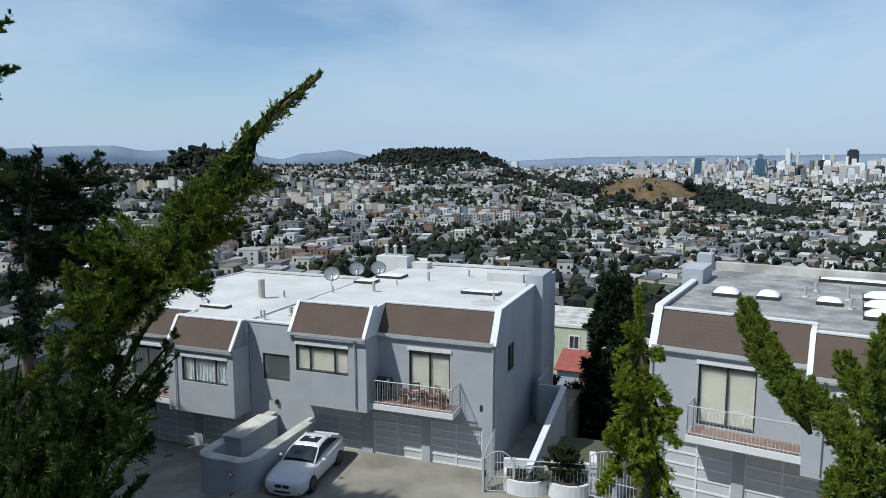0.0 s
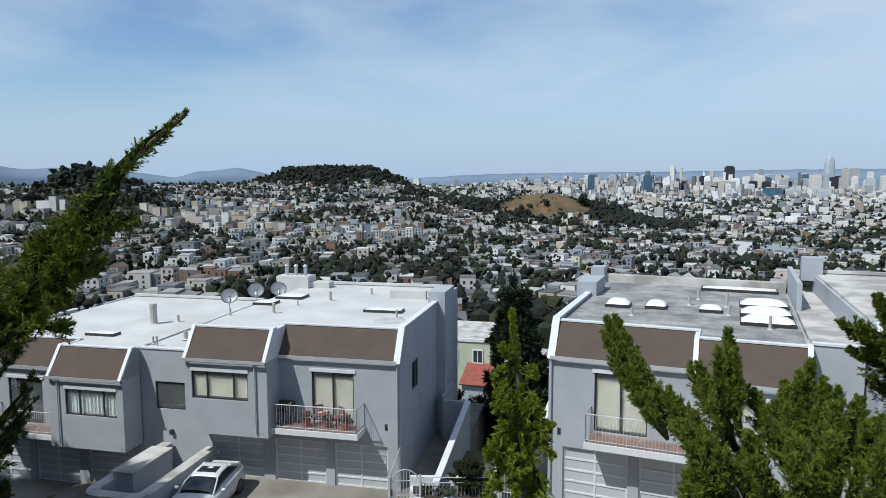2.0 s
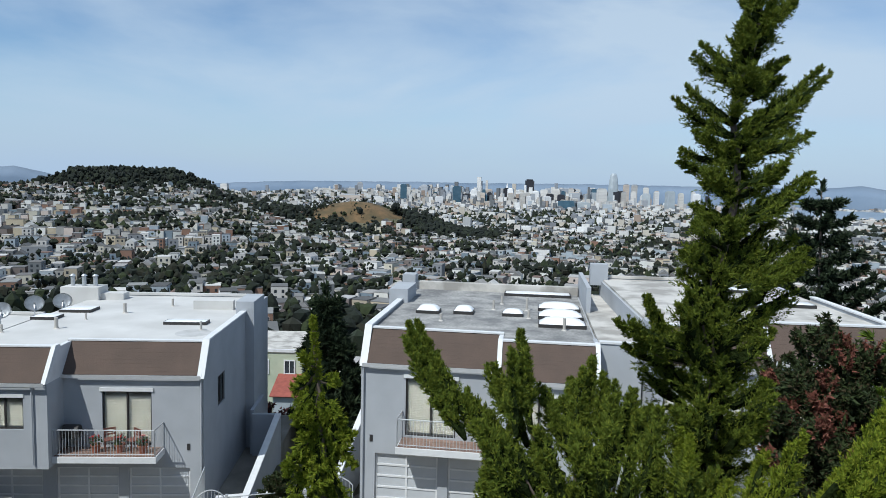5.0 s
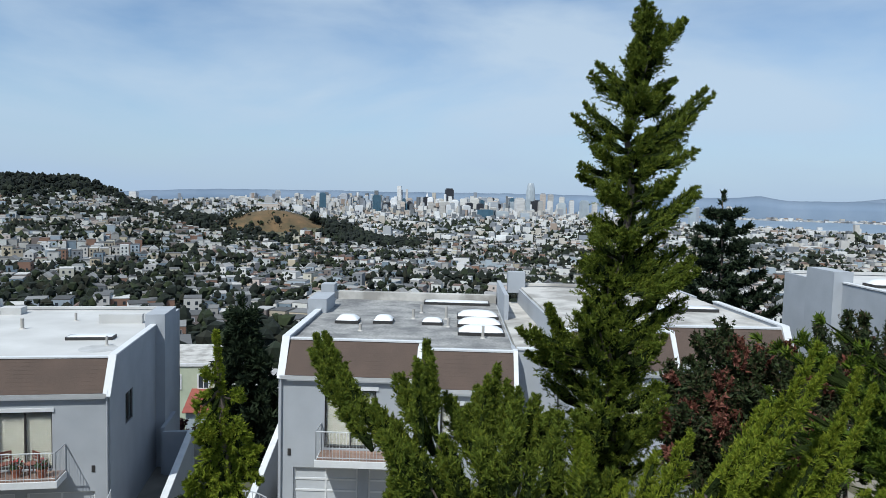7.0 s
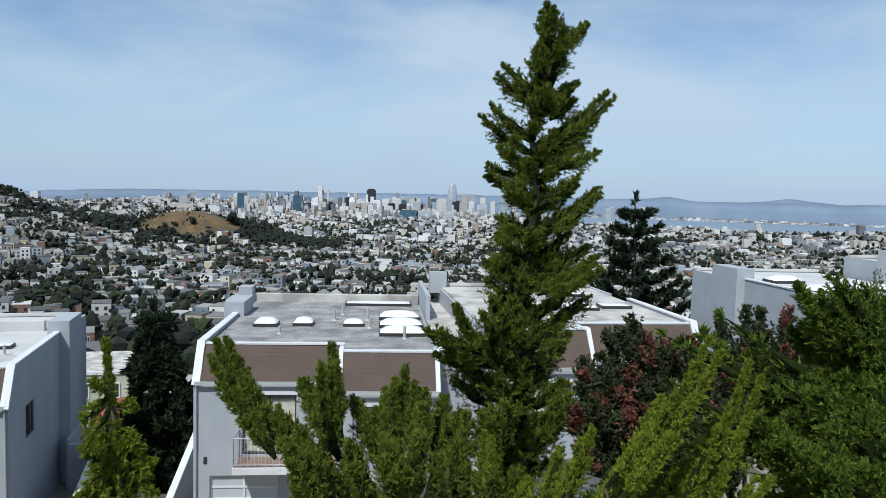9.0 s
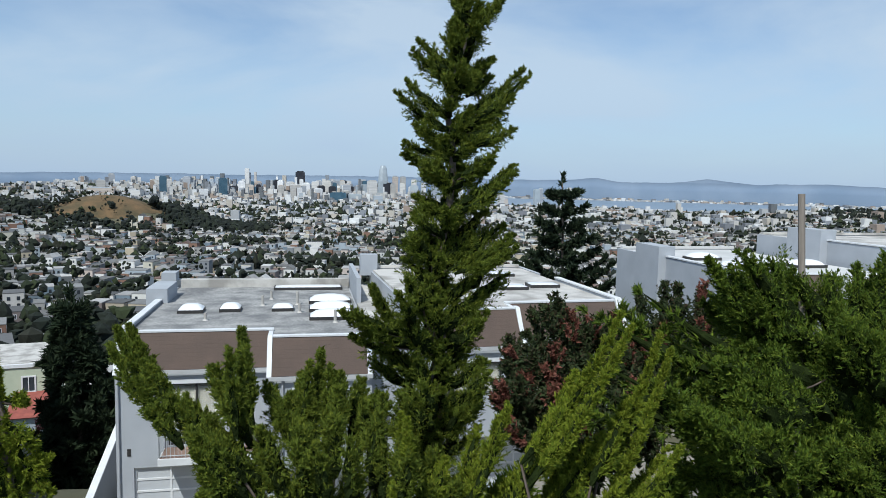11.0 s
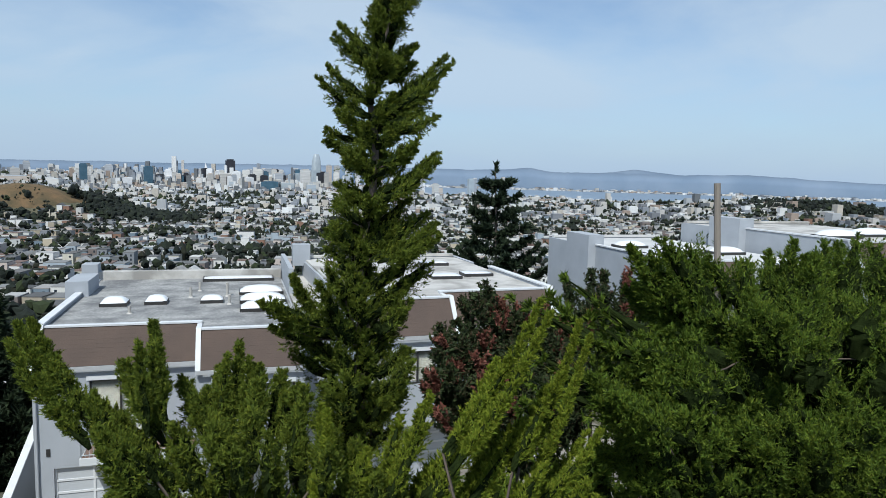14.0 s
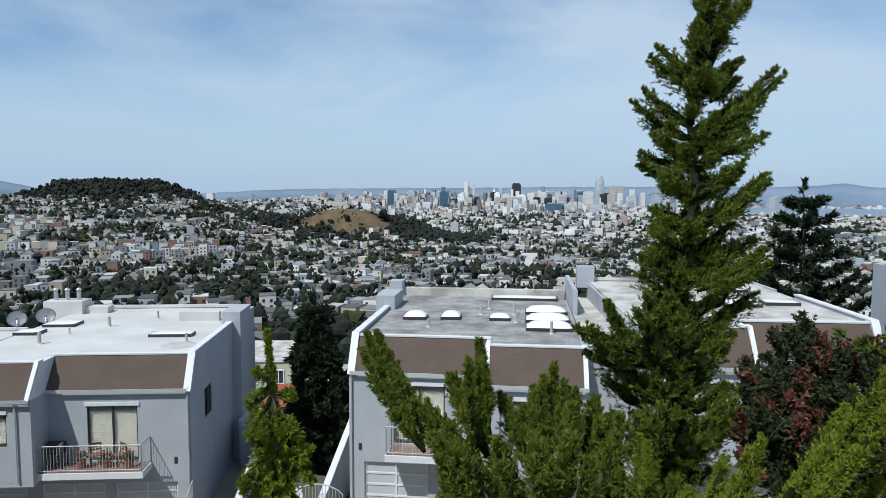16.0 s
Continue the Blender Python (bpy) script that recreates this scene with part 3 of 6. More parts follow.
# ---- car ----
def car(m):
    c = thing("car", m, "white two-door coupe parked nose out before a garage", "car")
    PAINT = mat("white_car_paint", (0.6, 0.61, 0.63), 0.25, (0.56, 0.57, 0.59), 2, grain=0.02, spec=0.6)
    TYRE = mat("tyre_rubber", (0.02, 0.02, 0.02), 0.9)
    RIM = mat("dark_alloy", (0.12, 0.12, 0.13), 0.4, metal=0.8)
    CARGLASS = mat("tinted_car_glass", (0.02, 0.024, 0.028), 0.06, spec=0.8)
    LAMP = mat("headlamp_glass", (0.5, 0.55, 0.6), 0.08)
    BLACK = mat("black_trim", (0.015, 0.015, 0.016), 0.45)

    def loft(stations, material, name, parent, bev=0.0):
        bm = bmesh.new()
        rows = []
        for y, pts in stations:
            full = [(x, z) for x, z in pts] + [(-x, z) for x, z in reversed(pts)]
            rows.append([bm.verts.new((x, y, z)) for x, z in full])
        k = len(rows[0])
        for p, q in zip(rows, rows[1:]):
            for i in range(k):
                bm.faces.new((p[i], p[(i + 1) % k], q[(i + 1) % k], q[i]))
        bm.faces.new(rows[0])
        bm.faces.new(rows[-1])
        bmesh.ops.recalc_face_normals(bm, faces=bm.faces)
        bmesh.ops.subdivide_edges(bm, edges=list(bm.edges), cuts=1, smooth=0.35, use_grid_fill=True)
        return part(name, bm, material, parent, smooth=True)

    def sec(w, lo, belt, top):
        return [(w * 0.86, lo), (w, lo + 0.16), (w, belt - 0.2), (w * 0.95, belt - 0.03), (w * 0.6, top), (0.05, top + 0.015)]

    body = loft([(-2.24, sec(0.62, 0.24, 0.6, 0.56)), (-2.12, sec(0.82, 0.18, 0.72, 0.70)), (-1.7, sec(0.91, 0.17, 0.8, 0.83)), (-1.0, sec(0.92, 0.17, 0.88, 0.93)), (-0.2, sec(0.91, 0.17, 0.92, 0.95)), (0.9, sec(0.92, 0.17, 0.95, 0.98)), (1.6, sec(0.92, 0.18, 0.99, 1.02)), (2.05, sec(0.86, 0.22, 0.98, 1.04)), (2.22, sec(0.7, 0.3, 0.86, 0.86))], PAINT, "body", c)
    cab = [(-0.78, 0.74, 0.92, 0.93), (-0.25, 0.72, 0.92, 1.25), (0.25, 0.66, 0.93, 1.385), (0.85, 0.65, 0.95, 1.39), (1.35, 0.66, 0.98, 1.28), (1.88, 0.66, 1.0, 1.04)]
    loft([(y, [(w, lo), (w * 0.97, lo + (hi - lo) * 0.4), (w * 0.84, lo + (hi - lo) * 0.86), (w * 0.6, hi), (0.05, hi + 0.012)]) for y, w, lo, hi in cab], CARGLASS, "glasshouse", c)
    rf = loft([(y, [(w, z - 0.05), (w * 0.96, z), (w * 0.6, z + 0.03), (0.05, z + 0.042)]) for y, w, z in ((-0.02, 0.6, 1.32), (0.3, 0.6, 1.385), (0.85, 0.6, 1.392), (1.3, 0.58, 1.31))], PAINT, "roof", c)
    part("sunroof", boxed(-0.4, 0.4, 0.18, 0.72, 1.405, 1.437), CARGLASS, rf, "dark glass sunroof")
    for s in (-1, 1):
        part("pillar", tube(bmesh.new(), [(s * 0.73, -0.8, 0.93), (s * 0.66, -0.3, 1.22), (s * 0.57, 0.05, 1.345)], 0.035, 6), PAINT, c)
        part("rear_pillar", tube(bmesh.new(), [(s * 0.57, 1.15, 1.34), (s * 0.66, 1.5, 1.2), (s * 0.7, 1.9, 1.02)], 0.07, 6), PAINT, c)
        bm = bmesh.new()
        bmesh.ops.create_uvsphere(bm, u_segments=10, v_segments=6, radius=0.1, matrix=pose(s * 1.0, -0.42, 0.98) @ Matrix.Diagonal((1.1, 0.7, 0.75, 1)))
        part("mirror", bm, PAINT, c, smooth=True)
        bm = boxed(s * 0.52 - 0.19, s * 0.52 + 0.19, -2.19, -1.98, 0.585, 0.675)
        part("headlight", bm, LAMP, body, "slanting headlight", bevel=0.03)
        part("grille", boxed(s * 0.17 - 0.15, s * 0.17 + 0.15, -2.275, -2.2, 0.47, 0.6), BLACK, body, "black kidney-shaped grille half", bevel=0.03)
        part("intake", boxed(s * 0.6 - 0.14, s * 0.6 + 0.14, -2.2, -2.05, 0.24, 0.42), BLACK, body, bevel=0.03)
        for y in (-1.36, 1.33):
            wh = part("tyre", tube(bmesh.new(), [(s * 0.74, y, 0.325), (s * 0.945, y, 0.325)], 0.325, 24), TYRE, c, smooth=False)
            part("rim", tube(bmesh.new(), [(s * 0.8, y, 0.325), (s * 0.955, y, 0.325)], 0.235, 20), RIM, wh)
            part("wheel_arch", tube(bmesh.new(), [(s * 0.7, y, 0.34), (s * 0.93, y, 0.34)], 0.365, 24), BLACK, c)
    part("lower_intake", boxed(-0.4, 0.4, -2.25, -2.12, 0.24, 0.38), BLACK, body, bevel=0.03)
    part("spoiler", boxed(-0.6, 0.6, 2.0, 2.16, 1.045, 1.075), PAINT, c, bevel=0.012)
    return c


car(A_M @ pose(-7.45, -3.0, 0.03, 0, 0, 6))


# ---- gate, fence and planter beside the path ----
def bars(th, a, b, w0, w1, n, r=0.012):
    for i in range(n + 1):
        t = i / n
        x, y = a[0] + (b[0] - a[0]) * t, a[1] + (b[1] - a[1]) * t
        part("picket", tube(bmesh.new(), [(x, y, w0), (x, y, w1(t) if callable(w1) else w1)], r, 5), RAIL, th)


gate = thing("metal_gate", A_M, "grey metal pedestrian gate with an arched top", "gate")
ga, gb = (0.1, -1.75), (1.2, -1.45)
arch = [(ga[0] + (gb[0] - ga[0]) * t, ga[1] + (gb[1] - ga[1]) * t, 1.35 + 0.42 * math.sin(math.pi * t) ** 0.7 if 0 < t < 1 else 1.35) for t in np.linspace(0, 1, 13)]
part("gate_frame", tube(bmesh.new(), [(*ga, 0.08), *arch, (*gb, 0.08), (*ga, 0.08)], 0.025, 6), RAIL, gate)
part("rail", tube(bmesh.new(), [(*ga, 1.3), (*gb, 1.3)], 0.018, 6), RAIL, gate)
part("rail", tube(bmesh.new(), [(*ga, 0.7), (*gb, 0.7)], 0.018, 6), RAIL, gate)
bars(gate, ga, gb, 0.08, lambda t: 1.35 + 0.4 * math.sin(math.pi * min(max(t, 0.001), 0.999)) ** 0.7, 9)
part("lock_box", boxed(0.02, 0.16, -1.84, -1.74, 0.7, 0.95), DARK, gate)
part("post", boxed(0.0, 0.1, -1.85, -1.75, -0.1, 1.5), RAIL, gate)
part("post", boxed(1.2, 1.28, -1.5, -1.42, -0.1, 1.55), RAIL, gate)
fence = thing("metal_fence", A_M, "low grey metal fence between the gate and the planter", "fence")
fa, fb = (1.3, -1.42), (4.4, -0.75)
for z in (1.42, 1.2, 0.35):
    part("rail", tube(bmesh.new(), [(*fa, z), (*fb, z)], 0.022, 6), RAIL, fence)
bars(fence, fa, fb, 0.3, 1.2, 22)
side_fence = thing("metal_fence", A_M, "short grey railing climbing from the gate to the house corner", "fence")
part("rail", tube(bmesh.new(), [(0.03, -1.72, 1.5), (0.03, -0.1, 2.05)], 0.022, 6), RAIL, side_fence)
part("rail", tube(bmesh.new(), [(0.03, -1.72, 0.25), (0.03, -0.1, 0.25)], 0.022, 6), RAIL, side_fence)
bars(side_fence, (0.03, -1.7), (0.03, -0.15), 0.2, lambda t: 1.5 + 0.55 * t, 12)

path_wall = thing("path_wall", A_M, "sloping pale stucco wall along the side path", "wall")
bm = holed(bmesh.new(), -1.3, 5.9, -3.0, 2.2, [], 1.72, 1.92, along="v")
for vt in bm.verts:
    if vt.co.z > 0 and vt.co.y < 0:
        vt.co.z = 1.1
part("wall", bm, STUCCO, path_wall)
part("wall", boxed(0.55, 1.92, 5.9, 6.1, -3.0, 2.2), STUCCO, path_wall)
part("wall", boxed(0.42, 0.6, 6.1, 8.6, -3.0, 2.35), STUCCO, path_wall)
cp = bmesh.new()
prism(cp, [(-1.33, 1.1), (5.9, 2.2), (5.9, 2.27), (-1.33, 1.17)], 1.68, 1.96)
part("coping", cp, TRIM, path_wall, "white coping")
path = boxed(0.0, 1.72, -1.4, 12, -7.0, 0.12)
single("side_path", path, CONCRETE, A_M, "mossy concrete path beside the house", "path", kind="structure")

b_wall = thing("path_wall", B_M, "sloping pale stucco wall beside the upper townhouse", "wall")
bm = holed(bmesh.new(), -0.6, 5.0, -3.0, 2.6, [], -1.05, -0.87, along="v")
for vt in bm.verts:
    if vt.co.z > 0 and vt.co.y < 0:
        vt.co.z = 0.9
part("wall", bm, STUCCO, b_wall)
cp = bmesh.new()
prism(cp, [(-0.65, 0.9), (5.0, 2.6), (5.0, 2.67), (-0.65, 0.97)], -1.09, -0.83)
part("coping", cp, TRIM, b_wall, "white coping")
b_gate = thing("metal_gate", B_M, "grey metal gate with an arched top beside the wall", "gate")
ha, hb = (-1.9, -0.7), (-0.1, -0.7)
arc = [(ha[0] + (hb[0] - ha[0]) * t, -0.7, 1.25 + 0.35 * math.sin(math.pi * t) ** 0.7 if 0 < t < 1 else 1.25) for t in np.linspace(0, 1, 13)]
part("gate_frame", tube(bmesh.new(), [(*ha, -0.3), *arc, (*hb, -0.3), (*ha, -0.3)], 0.025, 6), RAIL, b_gate)
part("rail", tube(bmesh.new(), [(*ha, 0.4), (*hb, 0.4)], 0.018, 6), RAIL, b_gate)
bars(b_gate, ha, hb, -0.3, lambda t: 1.25 + 0.33 * math.sin(math.pi * min(max(t, 0.001), 0.999)) ** 0.7, 14)

planter = thing("planter", pose(-8.3, 25.9, 0.0, 0, 0, 18), "white stucco planter with a scalloped front", "planter")
for cx, w, y0 in ((-0.95, 0.95, -0.65), (0.75, 0.85, -0.75)):
    outer = [(cx + w * math.cos(a), y0 + 0.55 + 0.62 * math.sin(a)) for a in np.linspace(math.pi, 2 * math.pi, 13)]
    bm = bmesh.new()
    prism(bm, [*outer, (cx + w, 0.55), (cx - w, 0.55)], -0.3, 0.62, axis=2)
    part("basin", bm, TRIM, planter)
    bm = bmesh.new()
    prism(bm, [(cx + (x - cx) * 0.86, y * 0.86 + 0.02) for x, y in [*outer, (cx + w, 0.5), (cx - w, 0.5)]], 0.6, 0.66, axis=2)
    part("soil", bm, mat("planter_soil", (0.05, 0.04, 0.03), 1.0), planter)
part("back_wall", boxed(-1.9, 1.6, 0.55, 0.75, -0.3, 1.0), TRIM, planter)
part("pillar", boxed(1.6, 1.85, -0.3, 0.75, -0.3, 1.5), TRIM, planter)


# ---- rooftop things ----
def skylight(m, w, d, label="white domed skylight on a dark kerb", dome=True):
    s = thing("skylight", m, label, "skylight", "roof skylights")
    part("kerb", boxed(-w / 2, w / 2, -d / 2, d / 2, 0, 0.14), DARK, s, "dark metal kerb")
    bm = bmesh.new()
    n = 8
    g = [[bm.verts.new((w * 0.48 * (2 * i / n - 1), d * 0.48 * (2 * j / n - 1), 0.14 + (0.24 if dome else 0.05) * min(w, d) * (max(0.0, 1 - abs(2 * i / n - 1) ** 2.4) * max(0.0, 1 - abs(2 * j / n - 1) ** 2.4)) ** 0.5)) for j in range(n + 1)] for i in range(n + 1)]
    for i in range(n):
        for j in range(n):
            bm.faces.new((g[i][j], g[i + 1][j], g[i + 1][j + 1], g[i][j + 1]))
    part("dome", bm, DOME, s, smooth=True)
    return s


DOME = mat("white_acrylic_dome", (0.82, 0.83, 0.84), 0.25, (0.76, 0.77, 0.78), 2, grain=0.03)
RB = 6.9
for u, v, w, d in ((1.8, 4.9, 1.0, 0.9), (3.35, 5.1, 0.85, 0.9), (5.5, 5.0, 0.9, 0.7)):
    skylight(B_M @ pose(u, v, RB), w, d)
for v in (3.1, 4.9, 6.9):
    skylight(B_M @ pose(7.55, v, RB), 1.9, 1.0)
skylight(B_M @ pose(6.6, 10.9, RB), 3.4, 0.9, "long flat skylight on a dark kerb", False)
for u, v, w, d in ((-8.75, 5.4, 1.1, 0.9), (-8.2, 7.4, 1.5, 1.1), (-2.1, 4.6, 1.9, 0.7)):
    skylight(A_M @ pose(u, v, RB), w, d, "low flat skylight on a white roof", False)
skylight(A_M @ pose(-15.9, 2.0, RB - 1.22), 1.6, 0.6, "low flat skylight on a white roof", False)
for u, v in ((15.5, 4.6), (17.2, 5.2), (16.2, 9.0)):
    skylight(B_M @ pose(u, v, RB + 0.9), 1.4, 0.9, "low flat skylight on a stained roof", False)
for u, v in ((1.5, 3.4), (3.4, 4.2), (5.4, 3.8), (2.0, 7.0)):
    skylight(E_M @ pose(u, v, RB), 1.6, 1.0)
for u, v in ((2.2, 3.4), (5.2, 4.2)):
    skylight(F_M @ pose(u, v, RB), 2.0, 1.2)


def vent_pipe(m, h, r=0.06):
    t = thing("vent_pipe", m, "short white vent pipe on a flat roof", "vent", "roof vents")
    part("pipe", tube(bmesh.new(), [(0, 0, 0), (0, 0, h)], r, 10), ROOF_CREAM, t)
    part("flashing", tube(bmesh.new(), [(0, 0, 0), (0, 0, 0.05)], r * 1.9, 10, r * 1.2), ROOF_CREAM, t)


for u, v, h, r_ in ((-7.2, 3.1, 0.5, 0.08), (-5.8, 6.9, 0.5, 0.08), (-9.0, 2.2, 0.35, 0.05), (-6.9, 5.2, 0.3, 0.04), (-1.05, 3.2, 0.4, 0.05), (-4.2, 9.0, 0.4, 0.06)):
    vent_pipe(A_M @ pose(u, v, RB), h, r_)
for u, v, h, r_ in ((-15.0, 4.8, 1.1, 0.19), (-12.3, 0.9, 0.35, 0.05), (-11.9, 0.6, 0.45, 0.05), (-14.0, 5.5, 0.4, 0.07), (-11.3, 2.0, 0.4, 0.1)):
    vent_pipe(A_M @ pose(u, v, RB - 1.22), h, r_)
for u, v, h in ((4.6, 6.2, 0.45), (6.2, 4.4, 0.4), (7.6, 2.2, 0.5), (2.6, 3.0, 0.3), (4.9, 7.8, 0.4), (6.1, 6.3, 0.6)):
    vent_pipe(B_M @ pose(u, v, RB), h)


def dish(m):
    d = thing("satellite_dish", m, "grey satellite dish on a bent pole on the roof", "satellite dish", "satellite dishes")
    part("pole", tube(bmesh.new(), [(0, 0, 0), (0, 0, 0.4), (0, -0.12, 0.55)], 0.03, 7), GALV, d)
    bm = bmesh.new()
    rows = []
    for k in range(6):
        q = 0.46 * k / 5
        rows.append([bm.verts.new((q * math.cos(a), -0.12 + 0.35 * q * q - 0.1, 0.62 + q * 0.9 * math.sin(a))) for a in np.linspace(0, 2 * math.pi, 20, endpoint=False)])
    for p, q in zip(rows, rows[1:]):
        for i in range(20):
            bm.faces.new((p[i], p[(i + 1) % 20], q[(i + 1) % 20], q[i]))
    bmesh.ops.solidify(bm, geom=list(bm.faces), thickness=0.015)
    bmesh.ops.rotate(bm, verts=bm.verts, cent=(0, -0.2, 0.62), matrix=Matrix.Rotation(radians(22), 3, "X"))
    part("reflector", bm, GALV, d, smooth=True)
    part("arm", tube(bmesh.new(), [(0, -0.2, 0.3), (0, -0.6, 0.5)], 0.015, 5), GALV, d)
    return d


for u, v, a in ((-11.4, 6.3, 200), (-10.9, 8.4, 210), (-9.9, 9.2, 205)):
    dish(A_M @ pose(u, v, RB if u > -9.3 else RB - 0.5, 0, 0, a))
chimney = thing("roof_housing", A_M, "white boxed vent stack with capped flues at the roof edge", "vent stack")
part("body", boxed(-10.6, -8.6, 10.4, 11.6, 6.5, 7.6), ROOF_WHITE, chimney)
part("step", boxed(-8.6, -7.4, 10.7, 11.5, 6.8, 7.25), ROOF_WHITE, chimney)
for x in (-10.2, -9.6, -9.0):
    fl = part("flue", tube(bmesh.new(), [(x, 11.0, 7.6), (x, 11.0, 8.15)], 0.11, 9), GALV, chimney)
    part("cap", tube(bmesh.new(), [(x, 11.0, 8.15), (x, 11.0, 8.25)], 0.17, 9, 0.06), GALV, fl)
bench = thing("roof_curb", A_M, "low white parapet box and grey patch on a white roof", "roof box")
part("box", boxed(-2.9, -0.9, 8.2, 8.6, 6.85, 7.35), ROOF_WHITE, bench)
ring = single("roof_patch", tube(bmesh.new(), [(-1.2, 2.6, 6.901), (-1.2, 2.6, 6.906)], 0.75, 28), mat("grey_roof_patch", (0.36, 0.36, 0.35), 0.9, (0.5, 0.5, 0.5), 1.5), A_M, "grey weathered patch on a white roof", "roof patch")
back = thing("roof_screen", B_M, "white stucco screen wall with a vent stack on a roof", "screen wall")
part("wall", boxed(8.75, 8.95, 6.5, 12.3, 6.0, 8.05), STUCCO, back)
part("vent_box", boxed(9.3, 10.2, 11.5, 12.2, 7.5, 8.6), STUCCO, back)
part("pier", boxed(-0.6, 0.1, 11.3, 12.2, 6.0, 7.7), STUCCO, back)
edge_step = thing("roof_upstand", B_M, "cream-coated rear roof upstand", "roof edge")
part("upstand", boxed(0.1, 8.7, 11.6, 12.1, 6.85, 7.3), ROOF_CREAM, edge_step)


# ---- balcony things ----
for u, v in ((-4.0, -0.55), (-3.1, -0.5), (-2.2, -0.6)):
    plant_pot(A_M @ pose(u, v, 2.83), 0.2)


def garden_chair(m):
    c = thing("garden_chair", m, "dark red slatted folding chair on the balcony", "chair", "balcony chairs")
    W = mat("red_stained_wood", (0.17, 0.06, 0.04), 0.7, (0.11, 0.04, 0.03), 8)
    part("seat", boxed(-0.22, 0.22, -0.2, 0.2, 0.42, 0.45), W, c)
    for x in (-0.2, 0.2):
        for y in (-0.18, 0.18):
            part("leg", boxed(x - 0.02, x + 0.02, y - 0.02, y + 0.02, 0, 0.42 if y < 0 else 0.85), W, c)
    for z in (0.55, 0.66, 0.77):
        part("slat", boxed(-0.18, 0.18, 0.17, 0.19, z, z + 0.07), W, c)
    return c


first_chair = garden_chair(A_M @ pose(-3.55, -0.3, 2.83, 0, 0, 30))
copy_thing(first_chair, A_M @ pose(-2.65, -0.35, 2.83, 0, 0, -40))
grill = thing("grill_cart", A_M @ pose(-5.0, -0.35, 2.83), "dark grill cart with a shelf on the balcony", "grill")
part("body", boxed(-0.3, 0.3, -0.25, 0.25, 0.55, 0.8), DARK, grill)
part("lid", tube(bmesh.new(), [(-0.3, 0, 0.8), (0.3, 0, 0.8)], 0.22, 12), DARK, grill)
for x in (-0.27, 0.27):
    for y in (-0.22, 0.22):
        part("leg", boxed(x - 0.02, x + 0.02, y - 0.02, y + 0.02, 0, 0.55), DARK, grill)
for hm, u in ((A_M, -0.62), (B_M, 0.42)):
    part_sign = single("house_sign", boxed(u - 0.06, u + 0.06, -0.02, -0.003, 2.72, 2.98), DARK, hm, "small dark plate on a stucco wall", "sign")
lamp = thing("wall_lamp", A_M, "small dark wall lamp on a stucco wall", "lamp")
part("body", boxed(-10.95, -10.8, -0.14, 0.0, 1.75, 1.95), DARK, lamp)


# ---- the city below ----
def far_at(az, d, z=0.0):
    return (-d * math.sin(radians(az)), d * math.cos(radians(az)), z)


rng = np.random.default_rng(5)
WALLS = [(0.67, 0.66, 0.63), (0.59, 0.59, 0.57), (0.38, 0.33, 0.26), (0.22, 0.23, 0.25), (0.68, 0.68, 0.66), (0.15, 0.16, 0.17), (0.50, 0.43, 0.32), (0.36, 0.41, 0.46), (0.54, 0.52, 0.50), (0.18, 0.15, 0.14), (0.56, 0.53, 0.45), (0.70, 0.69, 0.68), (0.24, 0.14, 0.10), (0.34, 0.33, 0.32), (0.18, 0.23, 0.28), (0.56, 0.48, 0.44)]
ROOFS = [(0.24, 0.24, 0.235), (0.10, 0.10, 0.10), (0.40, 0.39, 0.38), (0.15, 0.145, 0.14), (0.20, 0.20, 0.195), (0.08, 0.08, 0.08), (0.17, 0.115, 0.095), (0.55, 0.54, 0.52), (0.13, 0.13, 0.13), (0.32, 0.31, 0.30)]
WHITE1 = (1, 1, 1)
CITY_WALL = mat("painted_house_fronts", WHITE1, 0.85, (0.9, 0.9, 0.88), 0.25, island=("mesh", WALLS), bump_scale=2.0, grain=0.1)
CITY_ROOF = mat("tar_and_shingle_roofs", WHITE1, 0.95, (0.8, 0.8, 0.8), 0.3, island=("mesh", ROOFS), bump_scale=1.5, grain=0.15)
CITY_GLASS = mat("dark_window_glass", (0.05, 0.06, 0.075), 0.15, (0.03, 0.035, 0.04), 0.5)
HOUSE_WALL = mat("painted_stucco_front", WHITE1, 0.85, (0.88, 0.88, 0.86), 0.5, island=("object", WALLS), bump_scale=6, grain=0.08)
HOUSE_ROOF = mat("house_roof", WHITE1, 0.95, (0.8, 0.8, 0.8), 0.6, island=("object", ROOFS), bump_scale=4, grain=0.15)
TOWER = mat("office_tower", WHITE1, 0.5, (0.75, 0.75, 0.75), 0.9, stretch=(0.02, 0.02, 0.35), island=("object", [(0.62, 0.6, 0.56), (0.5, 0.48, 0.45), (0.7, 0.68, 0.65), (0.4, 0.42, 0.45), (0.6, 0.52, 0.45), (0.45, 0.5, 0.55)]), bump_scale=0.3, grain=0.12)


